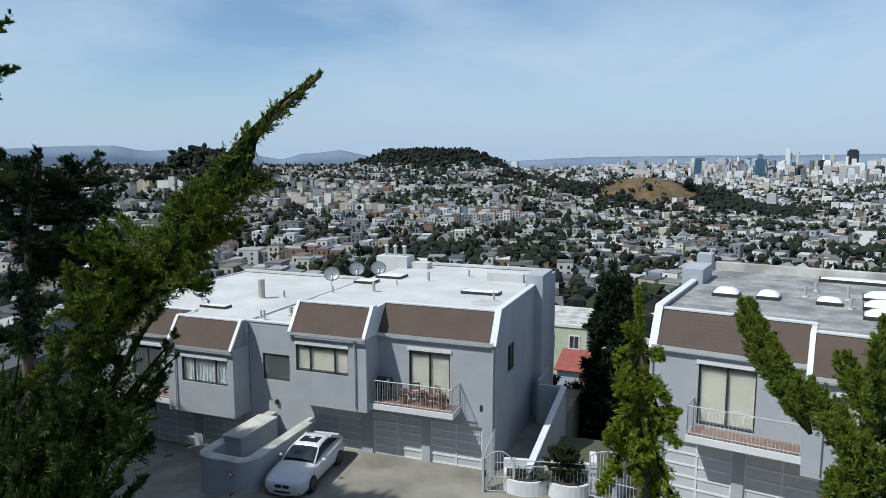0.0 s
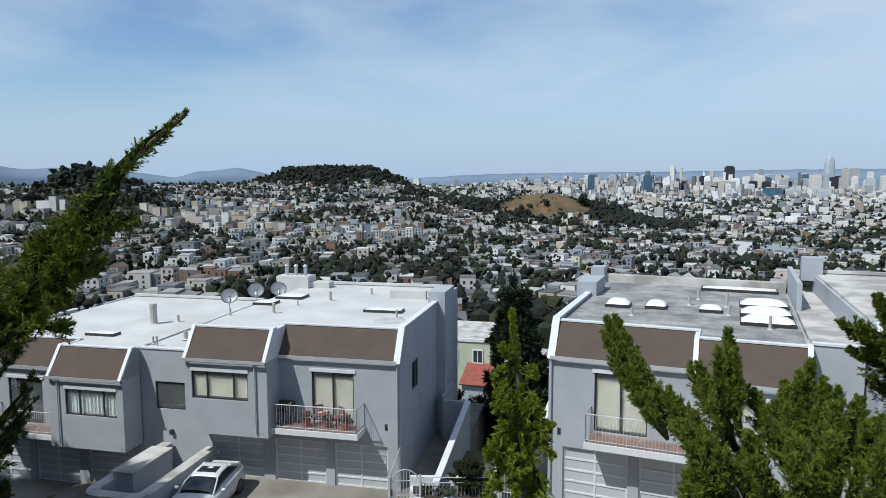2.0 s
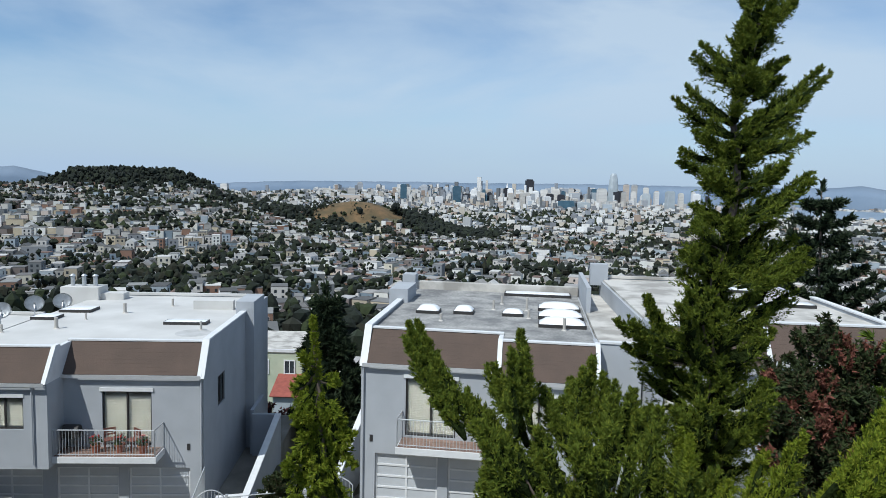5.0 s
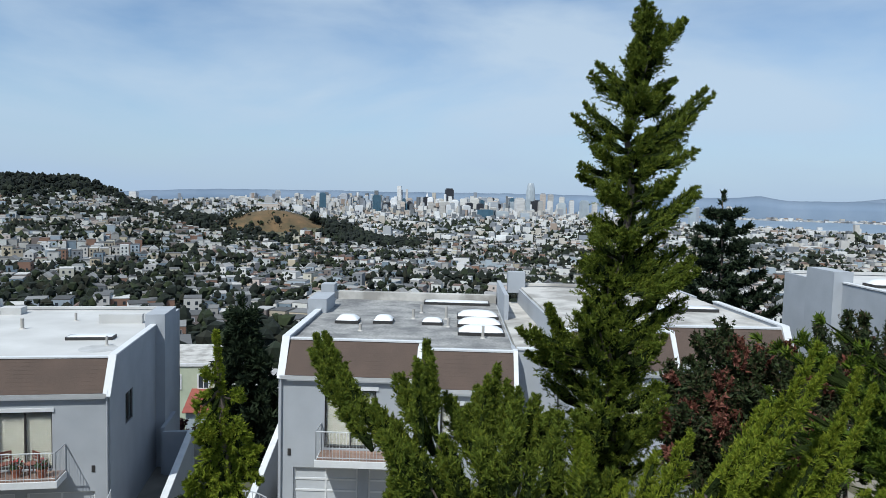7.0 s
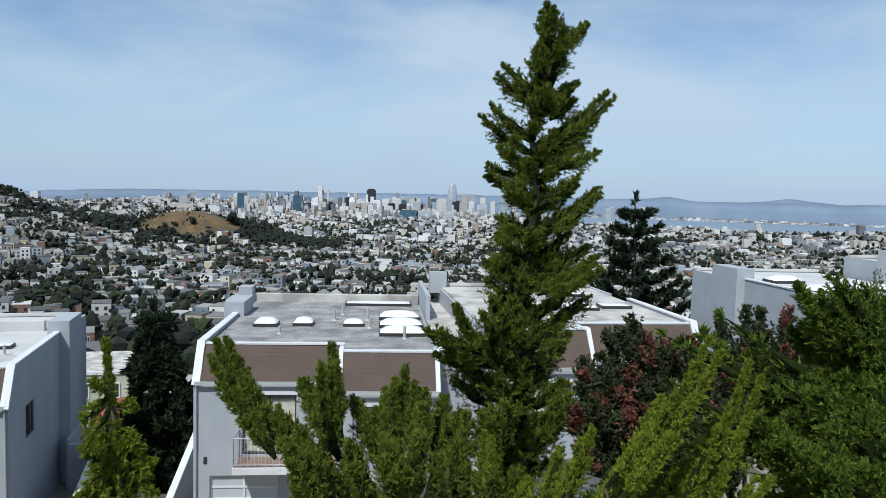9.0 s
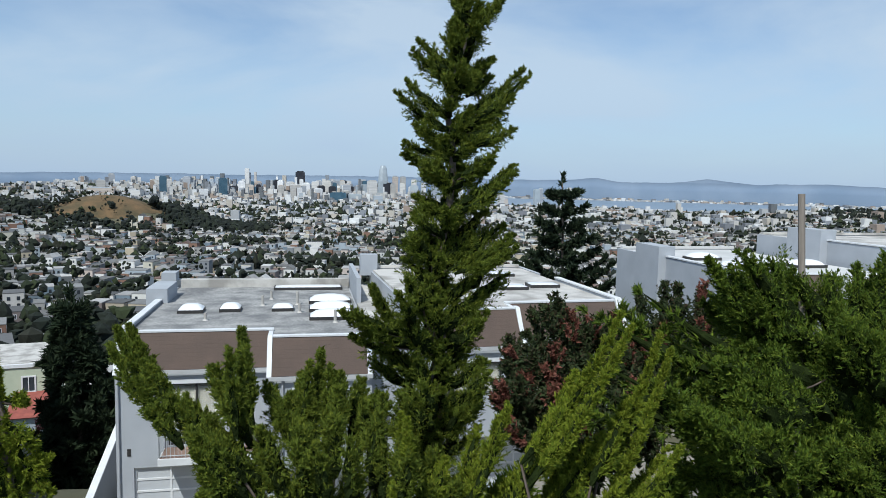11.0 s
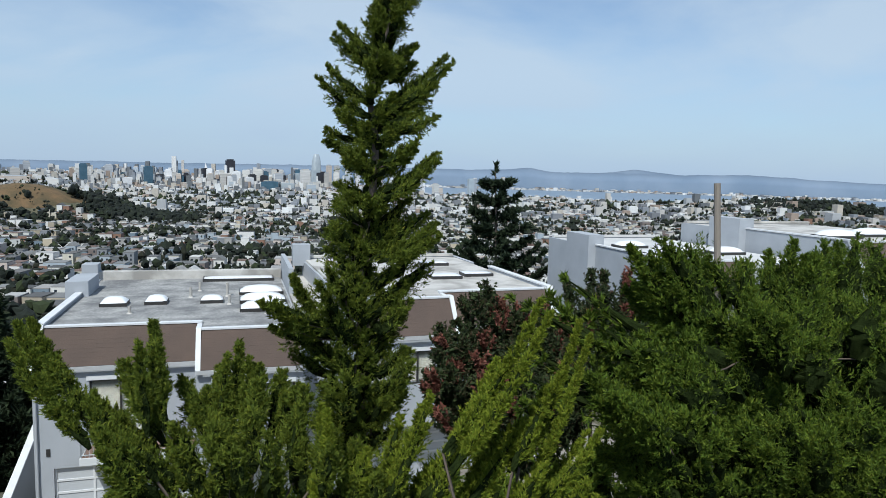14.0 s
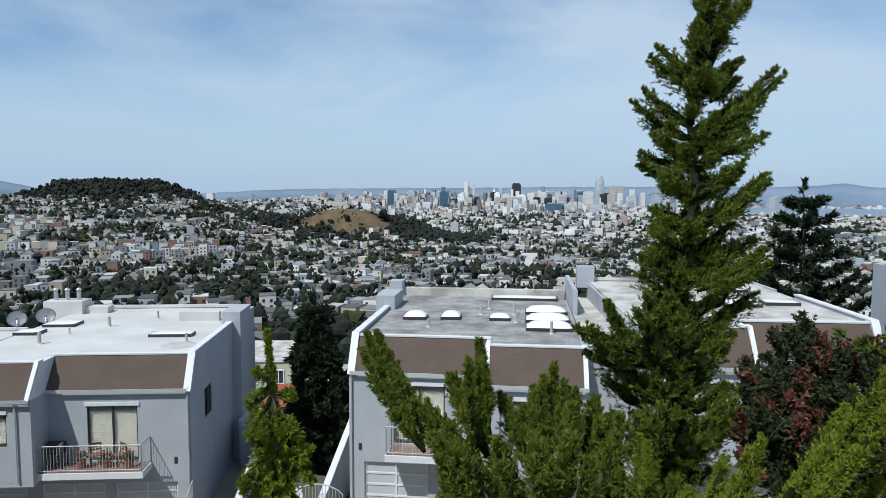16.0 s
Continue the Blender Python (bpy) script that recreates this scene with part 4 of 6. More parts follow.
def boxes_mesh(cx, cy, z0, z1, hw, hd, rot, roofless=True):
    """Sides of many upright boxes (tops left to the roofs): corners and faces."""
    c, s = np.cos(rot), np.sin(rot)
    sx, sy = np.array([-1, 1, 1, -1]), np.array([-1, -1, 1, 1])
    lx, ly = hw[:, None] * sx, hd[:, None] * sy
    x, y = cx[:, None] + lx * c[:, None] - ly * s[:, None], cy[:, None] + lx * s[:, None] + ly * c[:, None]
    v = np.empty((len(cx), 8, 3))
    v[:, :4, 0] = v[:, 4:, 0] = x
    v[:, :4, 1] = v[:, 4:, 1] = y
    v[:, :4, 2], v[:, 4:, 2] = z0[:, None], z1[:, None]
    q = np.array([[0, 1, 5, 4], [1, 2, 6, 5], [2, 3, 7, 6], [3, 0, 4, 7], [4, 5, 6, 7]])[: 4 if roofless else 5]
    f = (np.arange(len(cx)) * 8)[:, None, None] + q[None]
    return v.reshape(-1, 3), f.reshape(-1, 4)


def roofs_mesh(cx, cy, z1, hw, hd, rot, gable):
    """A low slab for a flat roof, a ridge for a pitched one; six corners each and a shallow rim."""
    c, s = np.cos(rot), np.sin(rot)
    o = 0.04
    sx = np.array([-1, 1, 1, -1, -1, 1, 1, -1, 0, 0])
    sy = np.array([-1, -1, 1, 1, -1, -1, 1, 1, -1, 1])
    n = len(cx)
    lx, ly = (hw[:, None] + o) * sx, (hd[:, None] + o) * sy
    v = np.empty((n, 10, 3))
    v[..., 0] = cx[:, None] + lx * c[:, None] - ly * s[:, None]
    v[..., 1] = cy[:, None] + lx * s[:, None] + ly * c[:, None]
    up = np.where(gable, 0.06, 0.35)
    v[:, :4, 2] = z1[:, None]
    v[:, 4:8, 2] = (z1 + up)[:, None]
    v[:, 8:, 2] = (z1 + np.where(gable, hw * 0.75, 0.36))[:, None]
    q = np.array([[0, 1, 5, 4], [1, 2, 6, 5], [2, 3, 7, 6], [3, 0, 4, 7], [4, 8, 9, 7], [8, 5, 6, 9], [4, 5, 8, 8], [6, 7, 9, 9]])
    base = (np.arange(n) * 10)[:, None]
    f4 = (base[:, :, None] + q[None, :6]).reshape(-1, 4).tolist()
    f3 = (base[:, :, None] + np.array([[4, 5, 8], [6, 7, 9]])[None]).reshape(-1, 3).tolist()
    return v.reshape(-1, 3), f4 + f3


def window_boxes(cx, cy, z0, z1, hw, hd, rot, per_row, storey=3.0):
    """Proud dark windows on the two faces of each house that look uphill."""
    out = []
    c, s = np.cos(rot), np.sin(rot)
    for side in (0, 1):
        half, off = (hw, hd) if side == 0 else (hd, hw)
        for k in range(4):
            for j in range(per_row):
                z = z1 - 2.1 - k * storey
                keep = (z > z0 + 0.6) & (rng.random(len(cx)) > 0.12)
                t = ((j + 0.5) / per_row * 2 - 1) * half * 0.9
                w, h = np.minimum(0.62, half / per_row * 0.55), 0.72 + 0.2 * rng.random(len(cx))
                if side == 0:
                    lx, ly = t, -off - 0.03
                    out.append(np.stack([cx + lx * c - ly * s, cy + lx * s + ly * c, z, w, np.full_like(w, 0.05), h, rot], -1)[keep])
                else:
                    sg = np.where(cx + 0 * cx > -0.25 * cy, -1, 1)
                    lx, ly = sg * (off + 0.03), t
                    out.append(np.stack([cx + lx * c - ly * s, cy + lx * s + ly * c, z, np.full_like(w, 0.05), w, h, rot], -1)[keep])
    o = np.concatenate(out)
    return boxes_mesh(o[:, 0], o[:, 1], o[:, 2] - o[:, 5], o[:, 2] + o[:, 5], o[:, 3], o[:, 4], o[:, 6], False)


def street_rows(turn, x0, x1, y0, y1, row=31.0, plot=7.9, seed=1):
    """House plots in rows back to back along parallel streets."""
    r = np.random.default_rng(seed)
    out = []
    n_row, n_col = int((y1 - y0) / row), int((x1 - x0) / plot)
    for i in range(n_row):
        for j in range(n_col):
            if (j + 5 * (i // 2)) % 15 == 0:
                continue
            x = x0 + j * plot + r.normal(0, 0.3)
            y = y0 + i * row + (7.0 if i % 2 else -4.0) + r.normal(0, 0.9) + 5 * math.sin(j * 0.11 + i)
            out.append((x, y))
    p = np.array(out)
    c, s = math.cos(turn), math.sin(turn)
    return p[:, 0] * c - p[:, 1] * s, p[:, 0] * s + p[:, 1] * c


def in_view(x, y, margin=0):
    az = np.degrees(np.arctan2(-x, y))
    return (az > -58 - margin) & (az < 66 + margin)


def on_wooded(x, y):
    """How far a place lies on one of the wooded or bare hilltops."""
    k = np.zeros_like(x)
    for a, r, s in ((11.3, 1200, 75), (7.0, 1220, 62), (3.6, 1170, 45), (29.8, 1550, 80), (25.6, 1520, 75), (46.3, 900, 42), (-50, 1450, 60)):
        hx, hy = -r * math.sin(radians(a)), r * math.cos(radians(a))
        k = np.maximum(k, np.exp(-((x - hx) ** 2 + (y - hy) ** 2) / (2 * s * s)))
    return k


TURN_L, TURN_R = 0.32, -0.22
hx1, hy1 = street_rows(TURN_L, -1500, 900, 60, 1900, seed=2)
hx2, hy2 = street_rows(TURN_R, -900, 1700, 60, 1900, seed=3)
az1, az2 = np.degrees(np.arctan2(-hx1, hy1)), np.degrees(np.arctan2(-hx2, hy2))
edge1, edge2 = (np.array([12 + 7 * noise.noise((a * 0.006, b * 0.006, 4.0)) for a, b in zip(x, y)]) for x, y in ((hx1, hy1), (hx2, hy2)))
k1, k2 = az1 > edge1, az2 <= edge2 + 0.3
px_, py_ = np.concatenate([hx1[k1], hx2[k2]]), np.concatenate([hy1[k1], hy2[k2]])
pr_ = np.concatenate([np.full(k1.sum(), TURN_L), np.full(k2.sum(), TURN_R)])
dist = np.hypot(px_, py_)
free = rng.random(len(px_)) > 0.13
ok = in_view(px_, py_) & (dist > 78) & (np.hypot(px_ + 25, py_ - 84) > 15) & (dist < 1650) & (on_wooded(px_, py_) < 0.5) & free
ok &= ~((np.degrees(np.arctan2(-px_, py_)) < 10) & (dist > 1450))
px_, py_, pr_, dist = px_[ok], py_[ok], pr_[ok], dist[ok]
n = len(px_)
pz_ = ground_z(px_, py_)
hw_ = rng.uniform(3.3, 4.1, n)
hd_ = rng.uniform(4.5, 6.8, n)
ht_ = rng.choice([6.5, 7.8, 9.4, 10.8, 13.0], n, p=[0.18, 0.27, 0.3, 0.18, 0.07]) + rng.normal(0, 0.5, n)
big = rng.random(n) < 0.07
hw_[big] *= rng.uniform(1.6, 2.4, big.sum())
gab_ = (rng.random(n) < 0.11) & ~big
pr_ = pr_ + rng.normal(0, 0.05, n)

# the nearest houses stand one by one, with roofs, windows and doors of their own
order = np.argsort(dist)
near_ids = order[:290]
rest = order[290:]
win_mesh = bpy.data.meshes.new("window")
bmw = boxed(-0.55, 0.55, -0.04, 0.03, -0.75, 0.75)
bmw.to_mesh(win_mesh)
bmw.free()
win_mesh.materials.append(CITY_GLASS)
frame_mesh = bpy.data.meshes.new("window_frame")
bmw = holed(bmesh.new(), -0.68, 0.68, -0.88, 0.88, [(-0.54, -0.04, -0.74, 0.74), (0.04, 0.54, -0.74, 0.74)], -0.1, 0.02)
bmw.to_mesh(frame_mesh)
bmw.free()
frame_mesh.materials.append(TRIM)
for i in near_ids:
    h = thing("hillside_house", pose(px_[i], py_[i], pz_[i], 0, 0, math.degrees(pr_[i])), "painted stucco house with " + ("a pitched shingle roof" if gab_[i] else "a flat tar roof") + " on the slope below", "house", "hillside houses")
    w, d, t = hw_[i], hd_[i], ht_[i]
    part("wall", boxed(-w, w, -d, d, -7, t), HOUSE_WALL, h)
    bm = bmesh.new()
    if gab_[i]:
        prism(bm, [(-w - 0.3, t - 0.02), (w + 0.3, t - 0.02), (w + 0.3, t + 0.14), (0, t + w * 0.62), (-w - 0.3, t + 0.14)], -d - 0.3, d + 0.3, axis=1)
    else:
        bm = holed(bm, -w - 0.08, w + 0.08, -d - 0.08, d + 0.08, [], 0, 1)
        for vtx in bm.verts:
            vtx.co = (vtx.co.x, vtx.co.z, t + (0.22 if vtx.co.y > 0.5 else -0.05))
        bmesh.ops.recalc_face_normals(bm, faces=bm.faces)
    part("roof", bm, HOUSE_ROOF, h)
    for k in range(2):
        z = t - 1.9 - 3.0 * k
        for x in (-w * 0.52, w * 0.48):
            f = shared("window", frame_mesh, h, (x, -d, z))
            shared("pane", win_mesh, f, (0, 0.02, 0))
        sg = -1 if px_[i] > -0.25 * py_[i] else 1
        for y in (-d * 0.3,):
            f = shared("window", frame_mesh, h, (sg * w, y, z), (0, 0, sg * math.pi / 2))
            shared("pane", win_mesh, f, (0, 0.02, 0))

v, f = boxes_mesh(px_[rest], py_[rest], pz_[rest] - 6, pz_[rest] + ht_[rest], hw_[rest], hd_[rest], pr_[rest])
tagged(mesh_np("house_fronts", v, f, CITY_WALL), "painted walls of countless close-set city houses", "houses", kind="stuff")
v, f = roofs_mesh(px_[rest], py_[rest], pz_[rest] + ht_[rest], hw_[rest], hd_[rest], pr_[rest], gab_[rest])
tagged(mesh_np("house_roofs", v, f, CITY_ROOF), "flat and pitched roofs of the close-set city houses", "roofs", kind="stuff")
mid = rest[dist[rest] < 720]
v, f = window_boxes(px_[mid], py_[mid], pz_[mid] - 2, pz_[mid] + ht_[mid], hw_[mid], hd_[mid], pr_[mid], 2)
tagged(mesh_np("house_windows", v, f, CITY_GLASS), "dark windows of the city houses", "windows", kind="stuff")

# the pale green house that shows in the gap between the two townhouses
green = thing("hillside_house", pose(-26.0, 84.0, -17.0, 0, 0, 4), "pale green stucco house with a red tiled lean-to below the lane", "house", "hillside houses")
GREEN_WALL = mat("pale_green_stucco", (0.46, 0.50, 0.38), 0.9, (0.40, 0.44, 0.33), 1.0, grain=0.08)
RED_TILE = mat("red_roof_tile", (0.30, 0.085, 0.06), 0.85, (0.22, 0.06, 0.045), 2.0, grain=0.2)
part("wall", boxed(-4.6, 4.4, -4.5, 5.5, -4, 10.4), GREEN_WALL, green)
part("cornice", boxed(-4.75, 4.55, -4.65, 5.65, 10.4, 10.75), TRIM, green, "white cornice")
part("roof", boxed(-4.4, 4.2, -4.3, 5.3, 10.75, 10.85), ROOF_CREAM, green, "pale flat roof")
for x, z in ((2.9, 8.6), (-0.2, 8.6), (2.9, 5.2)):
    f = shared("window", frame_mesh, green, (x, -4.5, z))
    shared("pane", win_mesh, f, (0, 0.02, 0))
lean = bmesh.new()
prism(lean, [(-9.0, 6.3), (-4.5, 7.6), (-4.5, 7.8), (-9.2, 6.45)], 1.6, 7.6)
part("lean_to_roof", lean, RED_TILE, green, "red tiled lean-to roof")
part("lean_to_wall", boxed(1.9, 7.3, -8.7, -4.5, -4, 6.35), HOUSE_WALL, green)

# the flat districts farther out: larger blocks
nb = 24000
bd = np.sqrt(rng.uniform(1250**2, 3750**2, nb))
ba = rng.uniform(-58, 66, nb)
bx, by = -bd * np.sin(np.radians(ba)), bd * np.cos(np.radians(ba))
g = 18.0
bx, by = np.round(bx / g) * g + rng.normal(0, 3, nb), np.round(by / g) * g + rng.normal(0, 3, nb)


def shore(az):
    return np.interp(az, [-60, -42, -38, -29, -20, -12, -8, 66], [2150, 2250, 2500, 2750, 2700, 3500, 3900, 4200])


keepb = (bd < shore(ba) - 30) & (on_wooded(bx, by) < 0.45) & ~((ba > 10) & (bd < 1650))
bx, by, bd, ba = bx[keepb], by[keepb], bd[keepb], ba[keepb]
bz = ground_z(bx, by)
bh = rng.gamma(2.2, 2.6, len(bx)) + 5
hot = np.exp(-((ba + 3) / 12) ** 2) * np.clip((bd - 2300) / 900, 0, 1)
bh = bh + hot * rng.gamma(1.6, 14, len(bx))
bw, bdp = rng.uniform(3.5, 9.5, len(bx)), rng.uniform(4, 9, len(bx))
br = np.where(ba > 5, 0.2, -0.22) + rng.normal(0, 0.04, len(bx))
FAR_BLOCKS = mat("distant_pale_blocks", WHITE1, 0.9, (0.9, 0.9, 0.9), 0.1, island=("mesh", [(0.6, 0.59, 0.57), (0.4, 0.41, 0.42), (0.66, 0.65, 0.63), (0.2, 0.21, 0.23), (0.48, 0.44, 0.38), (0.7, 0.7, 0.69), (0.26, 0.28, 0.31), (0.52, 0.5, 0.47), (0.14, 0.15, 0.16), (0.34, 0.27, 0.22)]), bump_scale=0.6, grain=0.15)
v, f = boxes_mesh(bx, by, bz - 4, bz + bh, bw, bdp, br, False)
tagged(mesh_np("distant_blocks", v, f, FAR_BLOCKS), "pale close-packed blocks of the distant districts", "buildings", kind="stuff")


def tower(az, d, width, top, base=-76.0, material=None, label="pale high-rise tower in the distant centre", shape="slab", depth=None):
    """A distant tower: a shaft with set-back crown; top is its height in the world."""
    x, y, _ = far_at(az, d)
    t = thing("tower", pose(x, y, base, 0, 0, random.uniform(-18, 18)), label, "tower", "downtown towers")
    w, h = width / 2, top - base
    dp = depth or w * random.uniform(0.7, 1.1)
    m = material or TOWER
    if shape == "pyramid":
        bm = bmesh.new()
        r = [bm.verts.new((sx * w, sy * w, 0)) for sx, sy in ((-1, -1), (1, -1), (1, 1), (-1, 1))]
        u = [bm.verts.new((sx * w * 0.3, sy * w * 0.3, h * 0.72)) for sx, sy in ((-1, -1), (1, -1), (1, 1), (-1, 1))]
        a = bm.verts.new((0, 0, h))
        for i in range(4):
            bm.faces.new((r[i], r[(i + 1) % 4], u[(i + 1) % 4], u[i]))
            bm.faces.new((u[i], u[(i + 1) % 4], a))
        part("shaft", bm, m, t)
        return t
    if shape == "rounded":
        bm = bmesh.new()
        k, rr = 16, []
        for z, q in ((0, 1), (0.55, 0.97), (0.8, 0.85), (0.93, 0.68), (1.0, 0.5)):
            rr.append([bm.verts.new((w * q * math.copysign(abs(math.cos(b)) ** 0.6, math.cos(b)), w * q * math.copysign(abs(math.sin(b)) ** 0.6, math.sin(b)), h * z)) for b in np.linspace(0, 2 * math.pi, k, endpoint=False)])
        for p, q in zip(rr, rr[1:]):
            for i in range(k):
                bm.faces.new((p[i], p[(i + 1) % k], q[(i + 1) % k], q[i]))
        bm.faces.new(rr[-1])
        part("shaft", bm, m, t)
        return t
    part("shaft", boxed(-w, w, -dp, dp, 0, h * 0.955), m, t)
    part("crown", boxed(-w * 0.72, w * 0.72, -dp * 0.72, dp * 0.72, h * 0.955, h), m, t)
    part("plinth", boxed(-w - 2.5, w + 2.5, -dp - 2.5, dp + 2.5, 0, h * 0.1), m, t)
    return t


T_DARK = mat("dark_granite_tower", (0.035, 0.035, 0.042), 0.4, (0.025, 0.025, 0.03), 0.05)
T_WHITE = mat("white_concrete_tower", (0.72, 0.72, 0.72), 0.6, (0.62, 0.62, 0.62), 0.06)
T_BLUE = mat("blue_glass_tower", (0.07, 0.13, 0.18), 0.2, (0.05, 0.1, 0.14), 0.05)
T_PALE = mat("pale_glass_tower", (0.42, 0.46, 0.48), 0.35, (0.34, 0.38, 0.41), 0.05)
D = 3450.0


def up(el, d=D):
    return 13.5 + d * math.tan(radians(el))


tower(-3.42, D, 42, up(0.72), material=T_DARK, depth=12, label="dark granite high-rise standing over the distant centre")
tower(-1.6, D, 44, up(0.42), material=T_WHITE, label="slim white pyramid-shaped tower with a pointed spire", shape="pyramid")
tower(-10.07, D, 44, up(1.32), material=T_PALE, label="tallest pale glass tower with a rounded tapering top", shape="rounded")
tower(-6.54, 2700, 62, up(-0.92, 2700), material=T_BLUE, label="dark blue glass high-rise block")
tower(-7.78, 2720, 50, up(-1.03, 2720), material=T_PALE)
tower(-3.93, 3000, 34, up(-0.2, 3000), material=T_WHITE)
for az, el, wd in ((12.27, -0.05, 30), (10.44, 0.18, 27), (5.17, 0.1, 30), (-11.07, 0.52, 22), (-5.23, -0.36, 44), (8.89, 0.02, 22), (2.11, -0.05, 25), (-0.13, -0.14, 28), (-4.58, -0.05, 28), (21.03, -0.15, 32), (13.14, -0.36, 46), (13.88, -0.32, 30), (-11.7, 0.49, 22), (-12.6, 0.3, 26), (-9.2, 0.1, 40), (-7.2, 0.05, 36), (-8.4, 0.15, 30), (-6.0, 0.1, 30)):
    tower(az, D, wd, up(el))
for az, el, wd, d in ((-9.71, -0.91, 44, 2750), (-0.53, -1.14, 66, 2800), (-10.8, -1.76, 74, 2500), (-6.98, -2.59, 120, 2100), (-31.58, -1.68, 50, 2400), (-27.89, -1.68, 34, 2400), (-39.01, -1.74, 50, 2200), (-40.53, -1.78, 46, 2150), (11.1, -0.86, 90, 2900), (8.71, -1.0, 38, 2800), (-9.67, -1.1, 32, 2650)):
    tower(az, d, wd, up(el, d))
for i in range(170):
    az = random.gauss(-4.0, 7.0)
    d = random.uniform(2800, 3650)
    tower(az, d, random.uniform(15, 36), up(random.uniform(-1.2, 0.12), d), material=random.choice((None, None, None, None, T_WHITE, T_PALE, T_BLUE, T_DARK)))

# bay water, far shore and hills
wa = np.radians(np.linspace(-75, 75, 151))
wr = np.array([1900.0, 4860.0])
wv = np.stack([-np.outer(wr, np.sin(wa)), np.outer(wr, np.cos(wa)), np.full((2, 151), -76.4)], -1).reshape(-1, 3)
wi = np.arange(150)
# water colour lifted towards grey, with the haze over the bay painted in
WATER = mat("bay_water", (0.2, 0.25, 0.31), 0.45, (0.17, 0.22, 0.28), 0.01)
tagged(mesh_np("water", wv, np.stack([wi, wi + 151, wi + 152, wi + 1], -1), WATER), "calm grey-blue bay water beyond the city", "water", kind="structure")

# far hills: the haze is painted into this blue-grey base colour
HAZE_HILL = mat("haze_tinted_hill", (0.185, 0.235, 0.305), 1.0, (0.14, 0.19, 0.26), 0.004)


def ridge(name, r, profile, base, label, rough=0.05):
    az = np.arange(profile[0][0], profile[-1][0], 0.25)
    el = np.interp(az, [p[0] for p in profile], [p[1] for p in profile])
    el = el + rough * np.array([noise.noise((a * 0.9, 3.1, r * 0.01)) for a in az]) + rough * 0.5 * np.array([noise.noise((a * 3.1, 9.1, 0)) for a in az])
    rows = []
    for k, q in ((1.0, 0.0), (1.004, 0.55), (1.012, 1.0), (1.022, 0.2)):
        z = base + (13.5 + r * np.tan(np.radians(el)) - base) * q
        rows.append(np.stack([-r * k * np.sin(np.radians(az)), r * k * np.cos(np.radians(az)), z], -1))
    n = len(az)
    i = (np.arange(3)[:, None] * n + np.arange(n - 1)[None]).ravel()
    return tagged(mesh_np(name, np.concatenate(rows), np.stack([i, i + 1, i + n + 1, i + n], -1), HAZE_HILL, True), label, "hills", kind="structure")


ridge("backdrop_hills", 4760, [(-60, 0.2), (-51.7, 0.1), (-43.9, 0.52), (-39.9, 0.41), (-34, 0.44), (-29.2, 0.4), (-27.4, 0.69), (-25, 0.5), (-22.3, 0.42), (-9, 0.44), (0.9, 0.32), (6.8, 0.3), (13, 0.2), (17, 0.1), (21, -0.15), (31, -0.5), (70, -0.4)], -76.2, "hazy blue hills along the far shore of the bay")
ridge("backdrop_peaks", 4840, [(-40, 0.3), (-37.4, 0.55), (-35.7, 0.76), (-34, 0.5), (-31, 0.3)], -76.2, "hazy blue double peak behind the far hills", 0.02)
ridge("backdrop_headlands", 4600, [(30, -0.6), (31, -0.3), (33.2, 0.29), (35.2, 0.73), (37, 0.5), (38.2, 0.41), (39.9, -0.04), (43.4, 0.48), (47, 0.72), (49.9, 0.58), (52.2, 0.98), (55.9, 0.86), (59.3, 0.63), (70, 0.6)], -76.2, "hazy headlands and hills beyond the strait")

# far-shore town
nf_ = 1300
fa = rng.uniform(-56, -14, nf_)
fd = rng.uniform(4640, 4752, nf_)
fx, fy = -fd * np.sin(np.radians(fa)), fd * np.cos(np.radians(fa))
fh = rng.gamma(2, 2.4, nf_) + 2 + 12 * (rng.random(nf_) < 0.02)
v, f = boxes_mesh(fx, fy, np.full(nf_, -80.0), -76 + fh, rng.uniform(5, 16, nf_), rng.uniform(5, 10, nf_), rng.normal(0, 0.3, nf_), False)
tagged(mesh_np("far_shore_town", v, f, FAR_BLOCKS), "tiny pale buildings of the town on the far shore", "buildings", kind="stuff")

# trees among the houses and on the hilltops
CITY_TREE = mat("city_tree_crowns", WHITE1, 1.0, (0.7, 0.75, 0.7), 0.3, island=("mesh", [(0.012, 0.018, 0.009), (0.017, 0.025, 0.010), (0.009, 0.014, 0.009), (0.028, 0.038, 0.013), (0.012, 0.017, 0.011), (0.019, 0.02, 0.011)]), bump_scale=1.2, grain=0.4)
ico = bmesh.new()
bmesh.ops.create_icosphere(ico, subdivisions=1, radius=1)
ICO_V = np.array([v.co[:] for v in ico.verts])
ICO_F = np.array([[v.index for v in f.verts] for f in ico.faces])
ico.free()


OCT_V = np.array([(1, 0, 0), (-1, 0, 0), (0, 1, 0), (0, -1, 0), (0, 0, 1), (0, 0, -1)], float)
OCT_F = np.array([(0, 2, 4), (2, 1, 4), (1, 3, 4), (3, 0, 4), (2, 0, 5), (1, 2, 5), (3, 1, 5), (0, 3, 5)])


